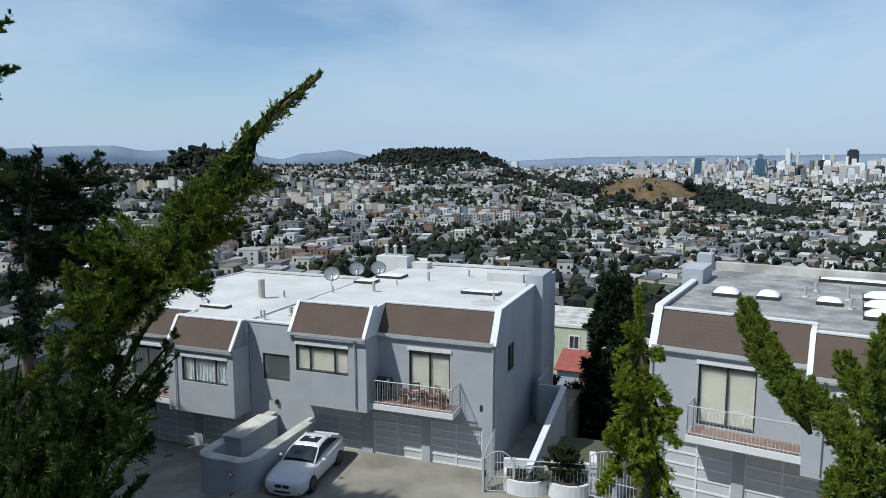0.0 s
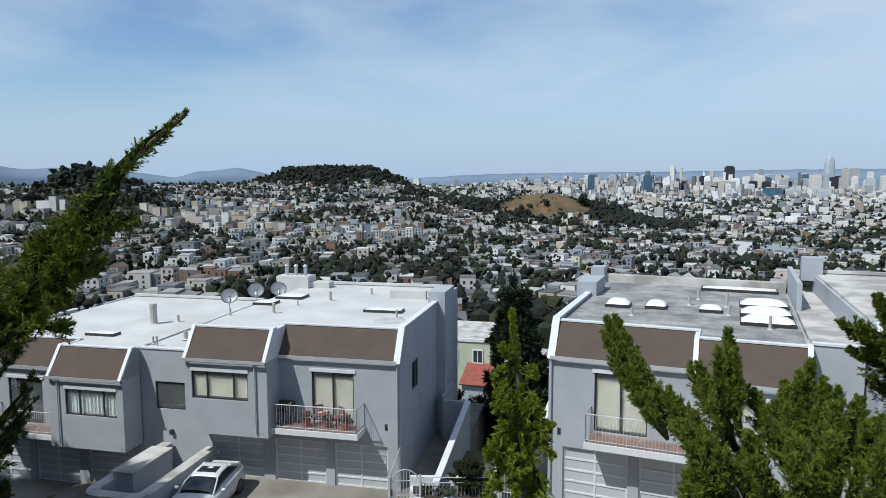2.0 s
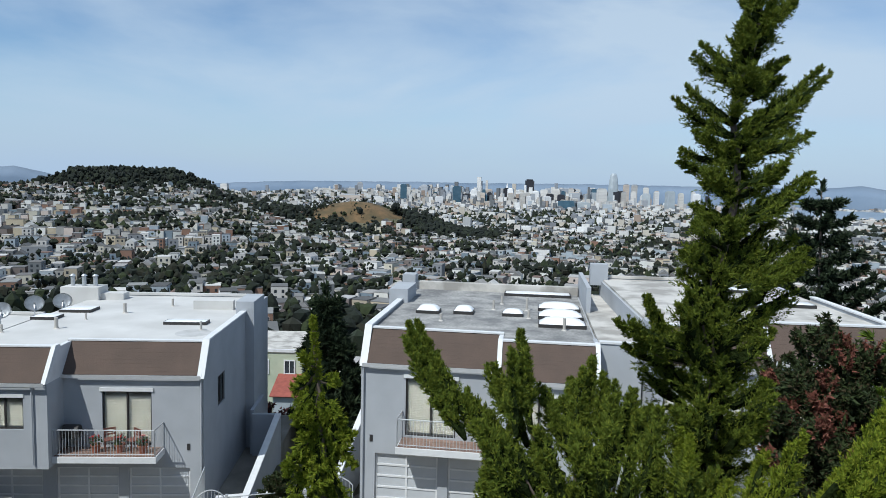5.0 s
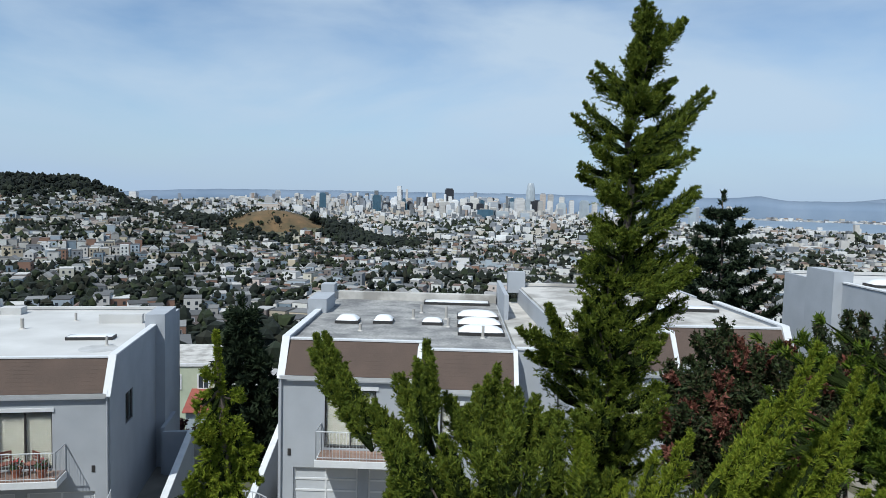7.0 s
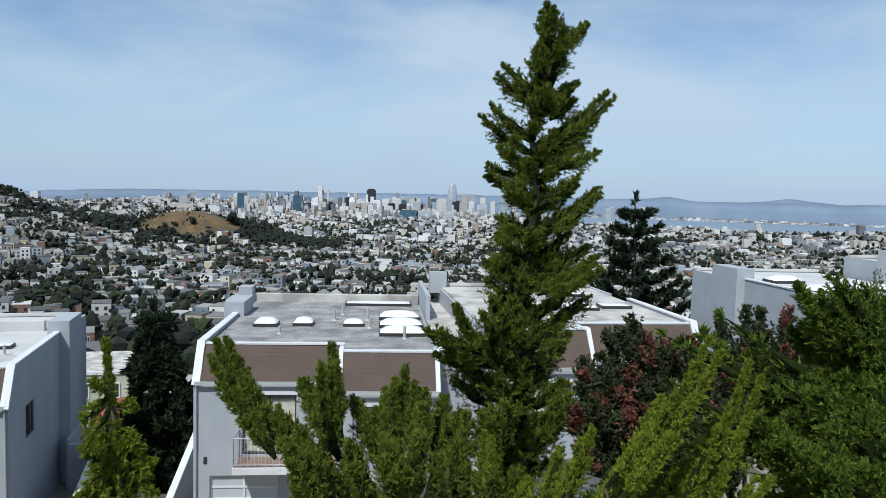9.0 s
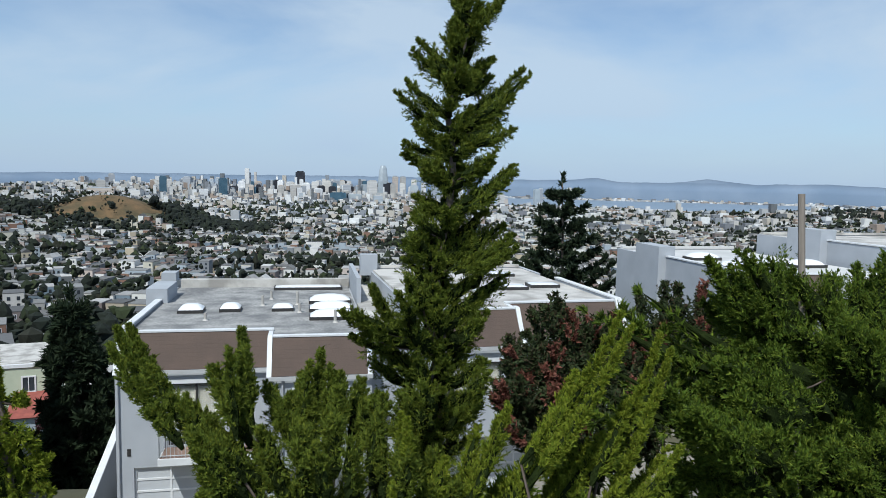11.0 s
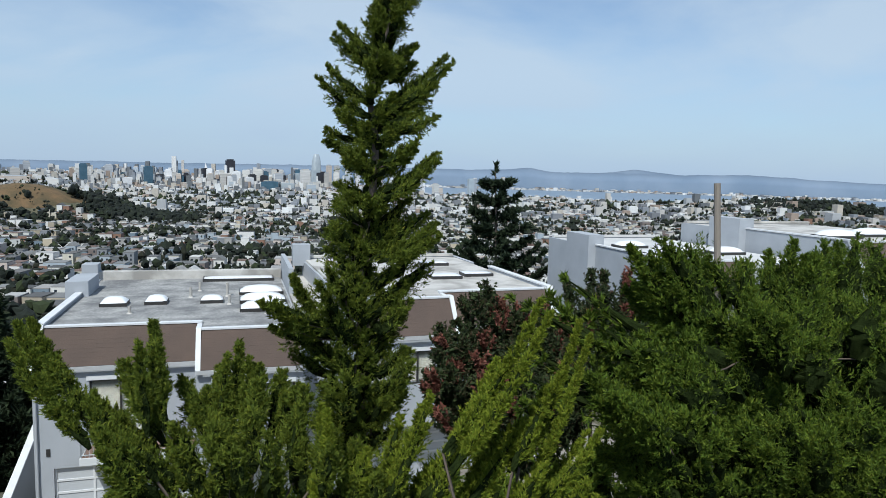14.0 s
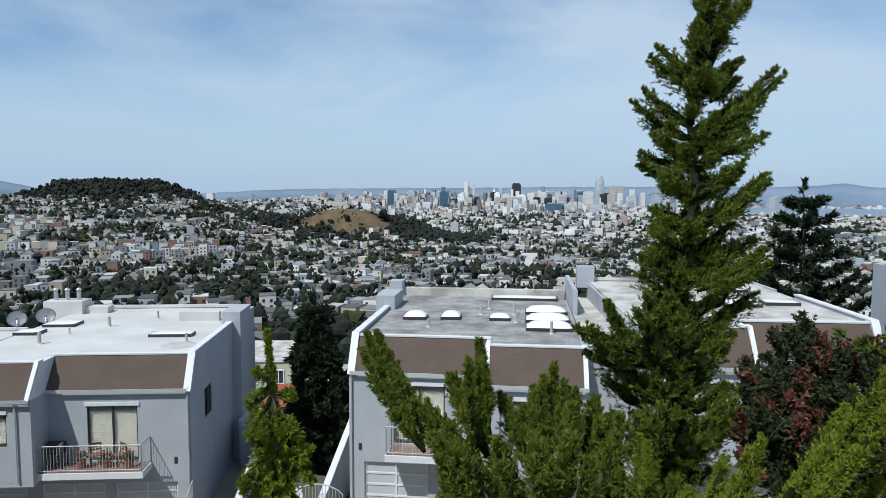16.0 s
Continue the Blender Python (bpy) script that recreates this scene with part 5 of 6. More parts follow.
def crowns(name, x, y, z, r, h, label, clumps=3, material=None, coarse=False):
    """Uneven tree crowns, each of several ragged clumps."""
    n = len(x)
    cx, cy = np.repeat(x, clumps) + rng.normal(0, 0.45, n * clumps) * np.repeat(r, clumps), np.repeat(y, clumps) + rng.normal(0, 0.45, n * clumps) * np.repeat(r, clumps)
    cz = np.repeat(z + h * 0.55, clumps) + rng.uniform(-0.3, 0.35, n * clumps) * np.repeat(h, clumps)
    rad = np.repeat(r, clumps) * rng.uniform(0.4, 0.8, n * clumps) * (2.0 / clumps) ** 0.4
    tall = rng.uniform(0.8, 1.3, n * clumps)
    BV, BF = (OCT_V, OCT_F) if coarse else (ICO_V, ICO_F)
    v = BV[None] * rng.uniform(0.6, 1.35, (n * clumps, len(BV), 1)) * rad[:, None, None]
    v[..., 2] *= tall[:, None]
    spin = rng.uniform(0, 6.3, (n * clumps, 1))
    v[..., 0], v[..., 1] = v[..., 0] * np.cos(spin) - v[..., 1] * np.sin(spin), v[..., 0] * np.sin(spin) + v[..., 1] * np.cos(spin)
    v = v + np.stack([cx, cy, cz], -1)[:, None]
    f = (np.arange(n * clumps) * len(BV))[:, None, None] + BF[None]
    return tagged(mesh_np(name, v.reshape(-1, 3), f.reshape(-1, 3), material or CITY_TREE), label, "trees", kind="stuff")


# belts of trees along the backs of the rows, with a few between
bx1, by1 = street_rows(TURN_L, -1500, 900, 77, 1900, plot=3.7, seed=12)
bx2, by2 = street_rows(TURN_R, -900, 1700, 77, 1900, plot=3.7, seed=13)
g1, g2 = np.degrees(np.arctan2(-bx1, by1)) > 12, np.degrees(np.arctan2(-bx2, by2)) <= 12
tx, ty = np.concatenate([bx1[g1], bx2[g2]]), np.concatenate([by1[g1], by2[g2]])
tx, ty = tx + rng.normal(0, 2.2, len(tx)), ty + rng.normal(0, 2.6, len(ty))
td = np.hypot(tx, ty)
patch = np.array([noise.noise((a * 0.009, b * 0.009, 0.0)) for a, b in zip(tx, ty)])
kt = (rng.random(len(tx)) < np.clip(0.74 + 3.4 * patch, 0.1, 1)) & (td > 85) & (np.hypot(tx + 24, ty - 82) > 14) & (td < 1650) & in_view(tx, ty)
tx, ty, td = tx[kt], ty[kt], td[kt]
near_t = td < 560
tr, th_ = rng.uniform(2.8, 6.4, len(tx)) * np.clip(1.05 + 0.9 * patch[kt], 0.7, 1.5), rng.uniform(7.0, 17.0, len(tx))
crowns("garden_trees", tx[near_t], ty[near_t], ground_z(tx[near_t], ty[near_t]), tr[near_t], th_[near_t], "dark green garden trees between the nearer houses", 7)
crowns("street_trees", tx[~near_t], ty[~near_t], ground_z(tx[~near_t], ty[~near_t]), tr[~near_t], th_[~near_t], "dark green trees in belts between the houses", 3, coarse=True)
nt_ = 8000
td = np.sqrt(rng.uniform(1600**2, 3400**2, nt_))
ta = rng.uniform(-58, 30, nt_)
kt = td < shore(ta) - 60
td, ta = td[kt], ta[kt]
tx, ty = -td * np.sin(np.radians(ta)), td * np.cos(np.radians(ta))
crowns("distant_trees", tx, ty, ground_z(tx, ty), rng.uniform(6, 14, len(tx)), rng.uniform(8, 16, len(tx)), "dark trees among the distant blocks", 2, coarse=True)


WOOD_TREE = mat("dark_evergreen_crowns", WHITE1, 1.0, (0.7, 0.75, 0.7), 0.15, island=("mesh", [(0.011, 0.016, 0.011), (0.014, 0.02, 0.012), (0.008, 0.012, 0.009), (0.019, 0.025, 0.014)]), bump_scale=0.8, grain=0.4)


def wood(name, spots, label, size=(4, 8), tall=(10, 20), clumps=3):
    xs, ys = [], []
    for a, r, s, k in spots:
        xs.append(-r * math.sin(radians(a)) + rng.normal(0, s, k))
        ys.append(r * math.cos(radians(a)) + rng.normal(0, s, k))
    x, y = np.concatenate(xs), np.concatenate(ys)
    return crowns(name, x, y, ground_z(x, y), rng.uniform(*size, len(x)), rng.uniform(*tall, len(x)), label, clumps, WOOD_TREE)


wood("wooded_hilltop", [(29.4, 1545, 46, 620), (25.6, 1515, 50, 480), (27.5, 1500, 60, 260)], "dense dark evergreen wood on the round hilltop", (5, 10), (9, 28))
wood("hillside_wood", [(5.4, 1185, 20, 190), (3.2, 1140, 30, 300), (1.4, 1110, 24, 170), (9.5, 1085, 20, 24), (13.2, 1090, 24, 24), (15.6, 1140, 14, 24), (17.0, 1180, 20, 90), (19.5, 1250, 24, 90)], "dark trees on the flank of the bare brown hill", (5, 10), (10, 20))
wood("ridge_wood", [(46.5, 905, 26, 110), (44.8, 890, 22, 90), (-50, 1450, 60, 200), (-46, 1480, 40, 120)], "dark trees crowning a built-up ridge")
# dry grass cap of the bare hill
cap_n = 40
ca, cr = np.meshgrid(np.linspace(0, 2 * np.pi, cap_n, endpoint=False), np.linspace(0.02, 1, 12))
hx, hy, _ = far_at(11.3, 1198)
wob = 1 + 0.18 * np.sin(ca * 3 + 1) + 0.1 * np.sin(ca * 5)
qx, qy = hx + 96 * cr * wob * np.cos(ca), hy + 78 * cr * wob * np.sin(ca)
qz = ground_z(qx, qy) + 1.4 - 1.5 * cr**6 + 1.6 * np.array([[noise.noise((a * 0.05, b * 0.05, 1.0)) for a, b in zip(r1, r2)] for r1, r2 in zip(qx, qy)])
ii = (np.arange(11)[:, None] * cap_n + np.arange(cap_n)[None])
jj = (np.arange(11)[:, None] * cap_n + (np.arange(cap_n)[None] + 1) % cap_n)
DRY = mat("dry_grass", (0.17, 0.105, 0.05), 1.0, (0.075, 0.06, 0.03), 0.05, bump_scale=0.5, grain=0.3)
tagged(mesh_np("dry_grass_cap", np.stack([qx, qy, qz], -1).reshape(-1, 3), np.stack([ii, jj, jj + cap_n, ii + cap_n], -1).reshape(-1, 4), DRY, True), "bare hilltop of dry brown grass", "grass", kind="stuff")


# ---- plants close by ----
def leaf_mat(name, cols, rough=0.7, through=0.2):
    m = mat(name, (1, 1, 1), rough, (0.85, 0.85, 0.8), 9, island=("mesh", cols), bump_scale=60, grain=0.15, spec=0.12)
    n, l = m.node_tree.nodes, m.node_tree.links
    b, out = n["Principled BSDF"], n["Material Output"]
    t = n.new("ShaderNodeBsdfTranslucent")
    mx = n.new("ShaderNodeMixShader")
    mx.inputs[0].default_value = through
    l.new(b.inputs["Base Color"].links[0].from_socket, t.inputs["Color"])
    l.new(b.outputs[0], mx.inputs[1])
    l.new(t.outputs[0], mx.inputs[2])
    l.new(mx.outputs[0], out.inputs["Surface"])
    return m


JUNIPER = leaf_mat("juniper_scale_leaves", [(0.106, 0.143, 0.017), (0.080, 0.116, 0.015), (0.133, 0.166, 0.020), (0.069, 0.098, 0.014), (0.167, 0.190, 0.021), (0.093, 0.125, 0.017)], through=0.12)
LIME = leaf_mat("yellow_green_juniper", [(0.161, 0.209, 0.017), (0.123, 0.170, 0.014), (0.197, 0.238, 0.020), (0.103, 0.141, 0.014), (0.233, 0.261, 0.028)])
DARKGREEN = leaf_mat("dark_green_scale_leaves", [(0.081, 0.129, 0.015), (0.063, 0.105, 0.012), (0.107, 0.156, 0.017), (0.051, 0.081, 0.012), (0.137, 0.178, 0.020)], through=0.12)
# shaded copy of the juniper leaves: the shade is in the colour
SHADED_LEAF = leaf_mat("shaded_scale_leaves", [(0.04, 0.062, 0.016), (0.03, 0.048, 0.014), (0.055, 0.08, 0.02), (0.09, 0.12, 0.022), (0.026, 0.04, 0.013)], through=0.2)
PINE = leaf_mat("dark_pine_needles", [(0.028, 0.042, 0.022), (0.02, 0.033, 0.018), (0.036, 0.052, 0.026), (0.024, 0.036, 0.02)], through=0.15)
SHRUB = leaf_mat("shrub_leaves", [(0.044, 0.063, 0.024), (0.033, 0.047, 0.020), (0.055, 0.074, 0.028), (0.066, 0.053, 0.030), (0.039, 0.053, 0.026)])
REDLEAF = leaf_mat("red_young_leaves", [(0.2, 0.075, 0.055), (0.15, 0.06, 0.045), (0.24, 0.1, 0.075), (0.11, 0.055, 0.035)])
GREYLEAF = leaf_mat("grey_green_leaves", [(0.16, 0.19, 0.15), (0.11, 0.14, 0.1), (0.2, 0.22, 0.18)])


# near-black green that puts shade into the depths of the foliage
INNER = mat("dark_foliage_core", (0.022, 0.032, 0.009), 1.0, (0.012, 0.018, 0.006), 20, bump=0.6, bump_scale=120, grain=0.4, spec=0.0)


def unit(v):
    return v / np.maximum(np.linalg.norm(v, axis=-1, keepdims=True), 1e-9)


def sprigs(r, c, d, size, blades, width, spread, out=None):
    """Little tufts: narrow leaves fanning out of each centre round its direction; corners and faces."""
    n = len(c)
    c, d, size = np.repeat(c, blades, 0), np.repeat(d, blades, 0), np.repeat(size, blades)
    way = unit(d + r.normal(0, spread, (n * blades, 3)))
    face = r.normal(0, 1, (n * blades, 3)) if out is None else out + r.normal(0, 0.45, (n * blades, 3))
    side = unit(np.cross(way, face))
    ln = (size * r.uniform(0.6, 1.2, n * blades))[:, None]
    w = ln * width
    start = c + r.normal(0, 0.12, c.shape) * size[:, None]
    v = np.stack([start - side * w, start + side * w, start + way * ln + side * w * 0.3], 1)
    f = np.arange(n * blades * 3).reshape(-1, 3)
    return v.reshape(-1, 3), f


def limb_curve(a, b, bend, k=9):
    a, b = np.array(a, float), np.array(b, float)
    t = np.linspace(0, 1, k)[:, None]
    return a + (b - a) * t + np.array(bend) * (t * (1 - t) * 4)


def foliage(parent, name, limbs, material, seed, per_m, radius, size, blades=4, width=0.2, spread=0.42, up=0.35, taper=0.75, start=0.1, tufts=7, reach=1.5):
    """Twigs that leave every limb curve at a slant, shorter towards its tip, each set with tufts. limbs: curve and its own scale."""
    r = np.random.default_rng(seed)
    cs, ds, ss = [], [], []
    for curve, k in limbs:
        length = np.linalg.norm(np.diff(curve, axis=0), axis=1).sum()
        n = max(4, int(per_m * length * k / tufts))
        t = start + (1 - start) * r.random(n) ** 0.85
        x = t * (len(curve) - 1)
        i = np.minimum(x.astype(int), len(curve) - 2)
        p = curve[i] + (curve[i + 1] - curve[i]) * (x - i)[:, None]
        ax = unit(curve[i + 1] - curve[i])
        rad = unit(np.cross(ax, r.normal(0, 1, (n, 3))))
        prof = np.minimum(1, (1.03 - t) / taper) ** 0.8 * np.minimum(1, 0.4 + t * 3)
        ln = radius * k * prof * r.uniform(0.35, reach, n) + size * 0.3
        way = unit(ax * 0.8 + rad * r.uniform(0.5, 1.1, (n, 1)) + np.array([0, 0, up]) + r.normal(0, 0.15, (n, 3)))
        q = np.linspace(0.12, 1, tufts)
        c = p[:, None] + way[:, None] * (ln[:, None] * q)[..., None]
        c[..., 2] += (ln[:, None] * q**2) * 0.2
        cs.append(c.reshape(-1, 3))
        d = way[:, None] + r.normal(0, 0.5, (n, tufts, 3)) * (1.1 - 0.7 * q)[:, None]
        ds.append(unit(d).reshape(-1, 3))
        ss.append((size * r.uniform(0.65, 1.2, (n, tufts)) * (1.1 - 0.35 * q)).ravel())
    v, f = sprigs(r, np.concatenate(cs), np.concatenate(ds), np.concatenate(ss), blades, width, spread)
    ob = mesh_np(name, v, f, material)
    ob.parent = parent
    ob["kind"] = "stuff"
    return ob


def plumes(parent, name, boughs, material, seed, blade, dens=1.0, width=0.16, lift=0.35, twigs=9, needles=7, inner=0.27):
    """Plumes of scale leaves: every bough carries tufts that lean forward and up, each tuft twigs, each twig short narrow blades. boughs: curve, radius."""
    r = np.random.default_rng(seed)
    cs, ds, ss, ou = [], [], [], []
    for curve, radius in boughs:
        length = np.linalg.norm(np.diff(curve, axis=0), axis=1).sum()
        n = int(dens * 9 * length / radius) + 6
        t = 0.08 + 0.92 * r.random(n) ** 0.85
        x = t * (len(curve) - 1)
        i = np.minimum(x.astype(int), len(curve) - 2)
        p = curve[i] + (curve[i + 1] - curve[i]) * (x - i)[:, None]
        ax = unit(curve[i + 1] - curve[i])
        rad = unit(np.cross(ax, r.normal(0, 1, (n, 3))))
        prof = np.minimum(1, (1.05 - t) / 0.62) ** 0.85 * np.minimum(1, 0.65 + 2 * t)
        d = unit(ax * 0.85 + rad * r.uniform(0.35, 1.0, (n, 1)) + np.array([0, 0, lift]) + r.normal(0, 0.1, (n, 3)))
        ln = radius * prof * r.uniform(0.75, 1.3, n) + blade * 0.6
        q = r.uniform(0.1, 1.0, (n, twigs))
        base = p[:, None] + d[:, None] * (ln[:, None] * q)[..., None]
        tw = unit(d[:, None] + r.normal(0, 0.42, (n, twigs, 3)) + np.array([0, 0, 0.12]))
        tl = ln[:, None] * 0.4 * (1.15 - 0.6 * q)
        u = r.uniform(0, 1, (n, twigs, needles))
        c = base[:, :, None] + tw[:, :, None] * (tl[..., None] * u)[..., None]
        cs.append(c.reshape(-1, 3))
        ds.append(unit(tw[:, :, None] + r.normal(0, 0.33, c.shape)).reshape(-1, 3))
        ss.append((blade * r.uniform(0.7, 1.25, u.shape)).ravel())
        ou.append(np.broadcast_to(unit(rad + d * 0.4 + np.array([0, 0, 0.25]))[:, None, None], c.shape).reshape(-1, 3))
    v, f = sprigs(r, np.concatenate(cs), np.concatenate(ds), np.concatenate(ss), 1, width, 0.05, np.concatenate(ou))
    ob = mesh_np(name, v, f, material)
    ob.parent = parent
    ob["kind"] = "stuff"
    # dark cores added inside the boughs, to block light and shade the gaps
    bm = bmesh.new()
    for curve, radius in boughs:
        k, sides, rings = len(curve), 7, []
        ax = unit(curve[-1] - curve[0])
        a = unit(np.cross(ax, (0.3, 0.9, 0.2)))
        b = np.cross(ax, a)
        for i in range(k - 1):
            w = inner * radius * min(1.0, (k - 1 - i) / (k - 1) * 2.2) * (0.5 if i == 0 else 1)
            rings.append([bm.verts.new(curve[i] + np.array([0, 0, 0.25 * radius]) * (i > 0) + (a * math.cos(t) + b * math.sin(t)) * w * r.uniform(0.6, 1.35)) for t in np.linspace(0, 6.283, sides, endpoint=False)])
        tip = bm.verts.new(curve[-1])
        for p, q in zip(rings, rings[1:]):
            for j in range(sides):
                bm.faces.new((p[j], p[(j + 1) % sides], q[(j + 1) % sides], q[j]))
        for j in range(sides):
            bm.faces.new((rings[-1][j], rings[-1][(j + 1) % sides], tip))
    part("shade_core", bm, INNER, parent, "dark core added inside the foliage to deepen its shade")["kind"] = "stuff"
    return ob


def woody(parent, name, curve, r0, r1, sides=7):
    return part(name, tube(bmesh.new(), [tuple(p) for p in curve], r0, sides, r1), BARK, parent, smooth=True)


def on_curve(curve, t):
    x = np.clip(t, 0, 0.9999) * (len(curve) - 1)
    i = int(x)
    return curve[i] + (curve[i + 1] - curve[i]) * (x - i)


def juniper(name, label, trunk, tips, material, seed, blade, dens=1.0, trunk_r=0.035, category="juniper", back=0, sway=0.09, full=1.5, core=(), **kw):
    """A juniper: a trunk and boughs, each given by its tip, the foot where its foliage begins (x and z) and its plume's radius; back: how often each is repeated deeper in the bush; core: height, reach and number of short boughs round the trunk."""
    r = np.random.default_rng(seed)
    t = thing(name, Matrix(), label, category)
    trunk = np.array(trunk, float)
    woody(t, "trunk", trunk, trunk_r, 0.006)
    boughs = []
    for x, y, z, fx, fz, radius in tips:
        tip, foot = np.array((x, y, z)), np.array((fx, y * 0.75 + trunk[-1, 1] * 0.25, fz))
        c = limb_curve(foot, tip, (0, 0, -0.1 * np.linalg.norm(tip - foot)))
        boughs.append((c, radius * full))
        i = np.argmin(np.linalg.norm(trunk - foot, axis=1) + np.maximum(0, trunk[:, 2] - foot[2]))
        woody(t, "limb", np.concatenate([limb_curve(trunk[i], foot, (0, 0, -0.02), 4), c[1:-2]]), min(0.006, trunk_r * 0.3), 0.002, 5)
        for k in range(back):
            off = np.array([r.normal(0, 0.35) * radius, r.choice((-1, 1)) * r.uniform(0.4, 1) * sway, -r.uniform(0.2, 1.2) * radius])
            boughs.append((c + off, radius * full * r.uniform(0.75, 0.95)))
    for z, reach, count in core:
        zs = trunk[:, 2]
        for k in range(count):
            h = z + r.uniform(-0.5, 0.5) * 0.12
            p = np.array([np.interp(h, zs, trunk[:, 0]), np.interp(h, zs, trunk[:, 1]), h])
            a = 6.283 * (k + r.random()) / count
            e = p + np.array([math.cos(a), math.sin(a), r.uniform(0.5, 1.0)]) * reach * r.uniform(0.75, 1.1)
            boughs.append((limb_curve(p, e, (0, 0, -0.02)), 0.035 + 0.25 * reach))
    plumes(t, "foliage", boughs, material, seed + 1, blade, dens, **kw)
    return t


def sweeping_juniper(name, label, trunk, tips, material, seed, radius, trunk_r=0.035, extra=2, category="juniper", drop=0.28, show=14, fill=0, sink=0.3, blade=0.01, dens=1.0):
    """A juniper known by the tips of its limbs alone: they leave the trunk below each tip and sweep up."""
    r = np.random.default_rng(seed)
    t = thing(name, Matrix(), label, category)
    trunk = np.array(trunk, float)
    woody(t, "trunk", trunk, trunk_r, 0.006)
    limbs = [(trunk[-5:], radius * 0.8)]
    tips = list(tips)
    for _ in range(fill):
        i, j = r.integers(0, len(tips), 2)
        w = r.random()
        q = np.array(tips[i]) * w + np.array(tips[j]) * (1 - w)
        tips.append(tuple(q + np.array([r.normal(0, 0.03), r.normal(0, 0.05), -r.uniform(0.04, sink)])))
    for n, tip in enumerate(tips):
        tip = np.array(tip)
        h = np.clip((tip[2] - drop * r.uniform(0.6, 1.2) - trunk[0, 2]) / (trunk[-1, 2] - trunk[0, 2]), 0.02, 0.97)
        root = on_curve(trunk, h)
        ln = np.linalg.norm(tip - root)
        c = limb_curve(root, tip, (0, 0, -0.12 * ln))
        limbs.append((c, radius))
        if n < show:
            woody(t, "limb", c[:-2], trunk_r * 0.35, 0.004, 5)
        for _ in range(extra):
            q = on_curve(c, r.uniform(0.35, 0.8))
            e = q + unit(r.normal(0, 1, 3) * np.array([1, 1, 0.5]) + np.array([0, 0, 0.5])) * ln * r.uniform(0.2, 0.4)
            limbs.append((limb_curve(q, e, (0, 0, -0.03 * ln)), radius * 0.7))
    plumes(t, "foliage", limbs, material, seed + 1, blade, dens)
    return t


def conifer(name, label, base, top, reach, whorls, per, droop, seed, per_m, radius, size, category="conifer", rise=0.15):
    """A whorled conifer: a straight tapered trunk and tiers of limbs that shorten upwards."""
    r = np.random.default_rng(seed)
    t = thing(name, Matrix(), label, category)
    base, top = np.array(base, float), np.array(top, float)
    woody(t, "trunk", limb_curve(base, top, (0.1, 0, 0)), 0.22, 0.03)
    limbs = [(limb_curve(base + (top - base) * 0.86, top, (0, 0, 0)), 0.5)]
    for i in range(whorls):
        h = 0.12 + 0.85 * i / whorls
        ln = reach * (1.02 - h) ** 0.72 * r.uniform(0.8, 1.15)
        p = base + (top - base) * h
        a0 = r.random() * 6.3
        for j in range(per):
            a = a0 + j * 2 * math.pi / per + r.normal(0, 0.2)
            l1 = ln * r.uniform(0.7, 1.15)
            e = p + np.array([math.cos(a) * l1, math.sin(a) * l1, l1 * (rise + droop * r.uniform(-0.3, 0.3))])
            c = limb_curve(p, e, (0, 0, -0.12 * l1))
            limbs.append((c, 1.0))
            if j % 2 == 0:
                woody(t, "limb", c[:-2], 0.045, 0.012, 5)
    foliage(t, "foliage", limbs, PINE, seed + 1, per_m, radius, size, blades=4, width=0.2, spread=0.45, taper=0.6, tufts=5)
    return t


CY_TRUNK = [(0.951, 2.608, 9.89), (0.962, 2.608, 12.187), (0.951, 2.627, 12.829), (0.941, 2.658, 13.149), (0.982, 2.668, 13.309), (1.012, 2.687, 13.48), (1.012, 2.708, 13.61), (0.992, 2.718, 13.741), (1.022, 2.737, 13.901), (1.062, 2.747, 14.011), (1.092, 2.758, 14.122), (1.062, 2.778, 14.262)]
CY_TOP = [(1.038, 2.722, 14.261, 1.068, 14.095, 0.043), (1.234, 2.816, 14.219, 1.078, 14.073, 0.04), (1.152, 2.91, 14.147, 1.078, 13.969, 0.064), (1.016, 2.742, 14.105, 1.038, 13.991, 0.037), (0.902, 2.836, 14.031, 1.048, 13.917, 0.058), (1.152, 2.93, 14.073, 1.11, 13.959, 0.062), (1.194, 2.764, 13.969, 1.048, 13.887, 0.033), (0.85, 2.858, 13.875, 1.027, 13.731, 0.056), (1.214, 2.95, 13.939, 1.09, 13.845, 0.055), (1.338, 2.794, 13.949, 1.027, 13.709, 0.047), (1.318, 2.878, 13.823, 1.078, 13.667, 0.064), (1.214, 2.722, 13.699, 1.016, 13.615, 0.06), (0.882, 2.816, 13.699, 1.016, 13.627, 0.045), (0.86, 2.91, 13.627, 1.038, 13.575, 0.043), (1.12, 2.742, 13.627, 1.016, 13.553, 0.036)]
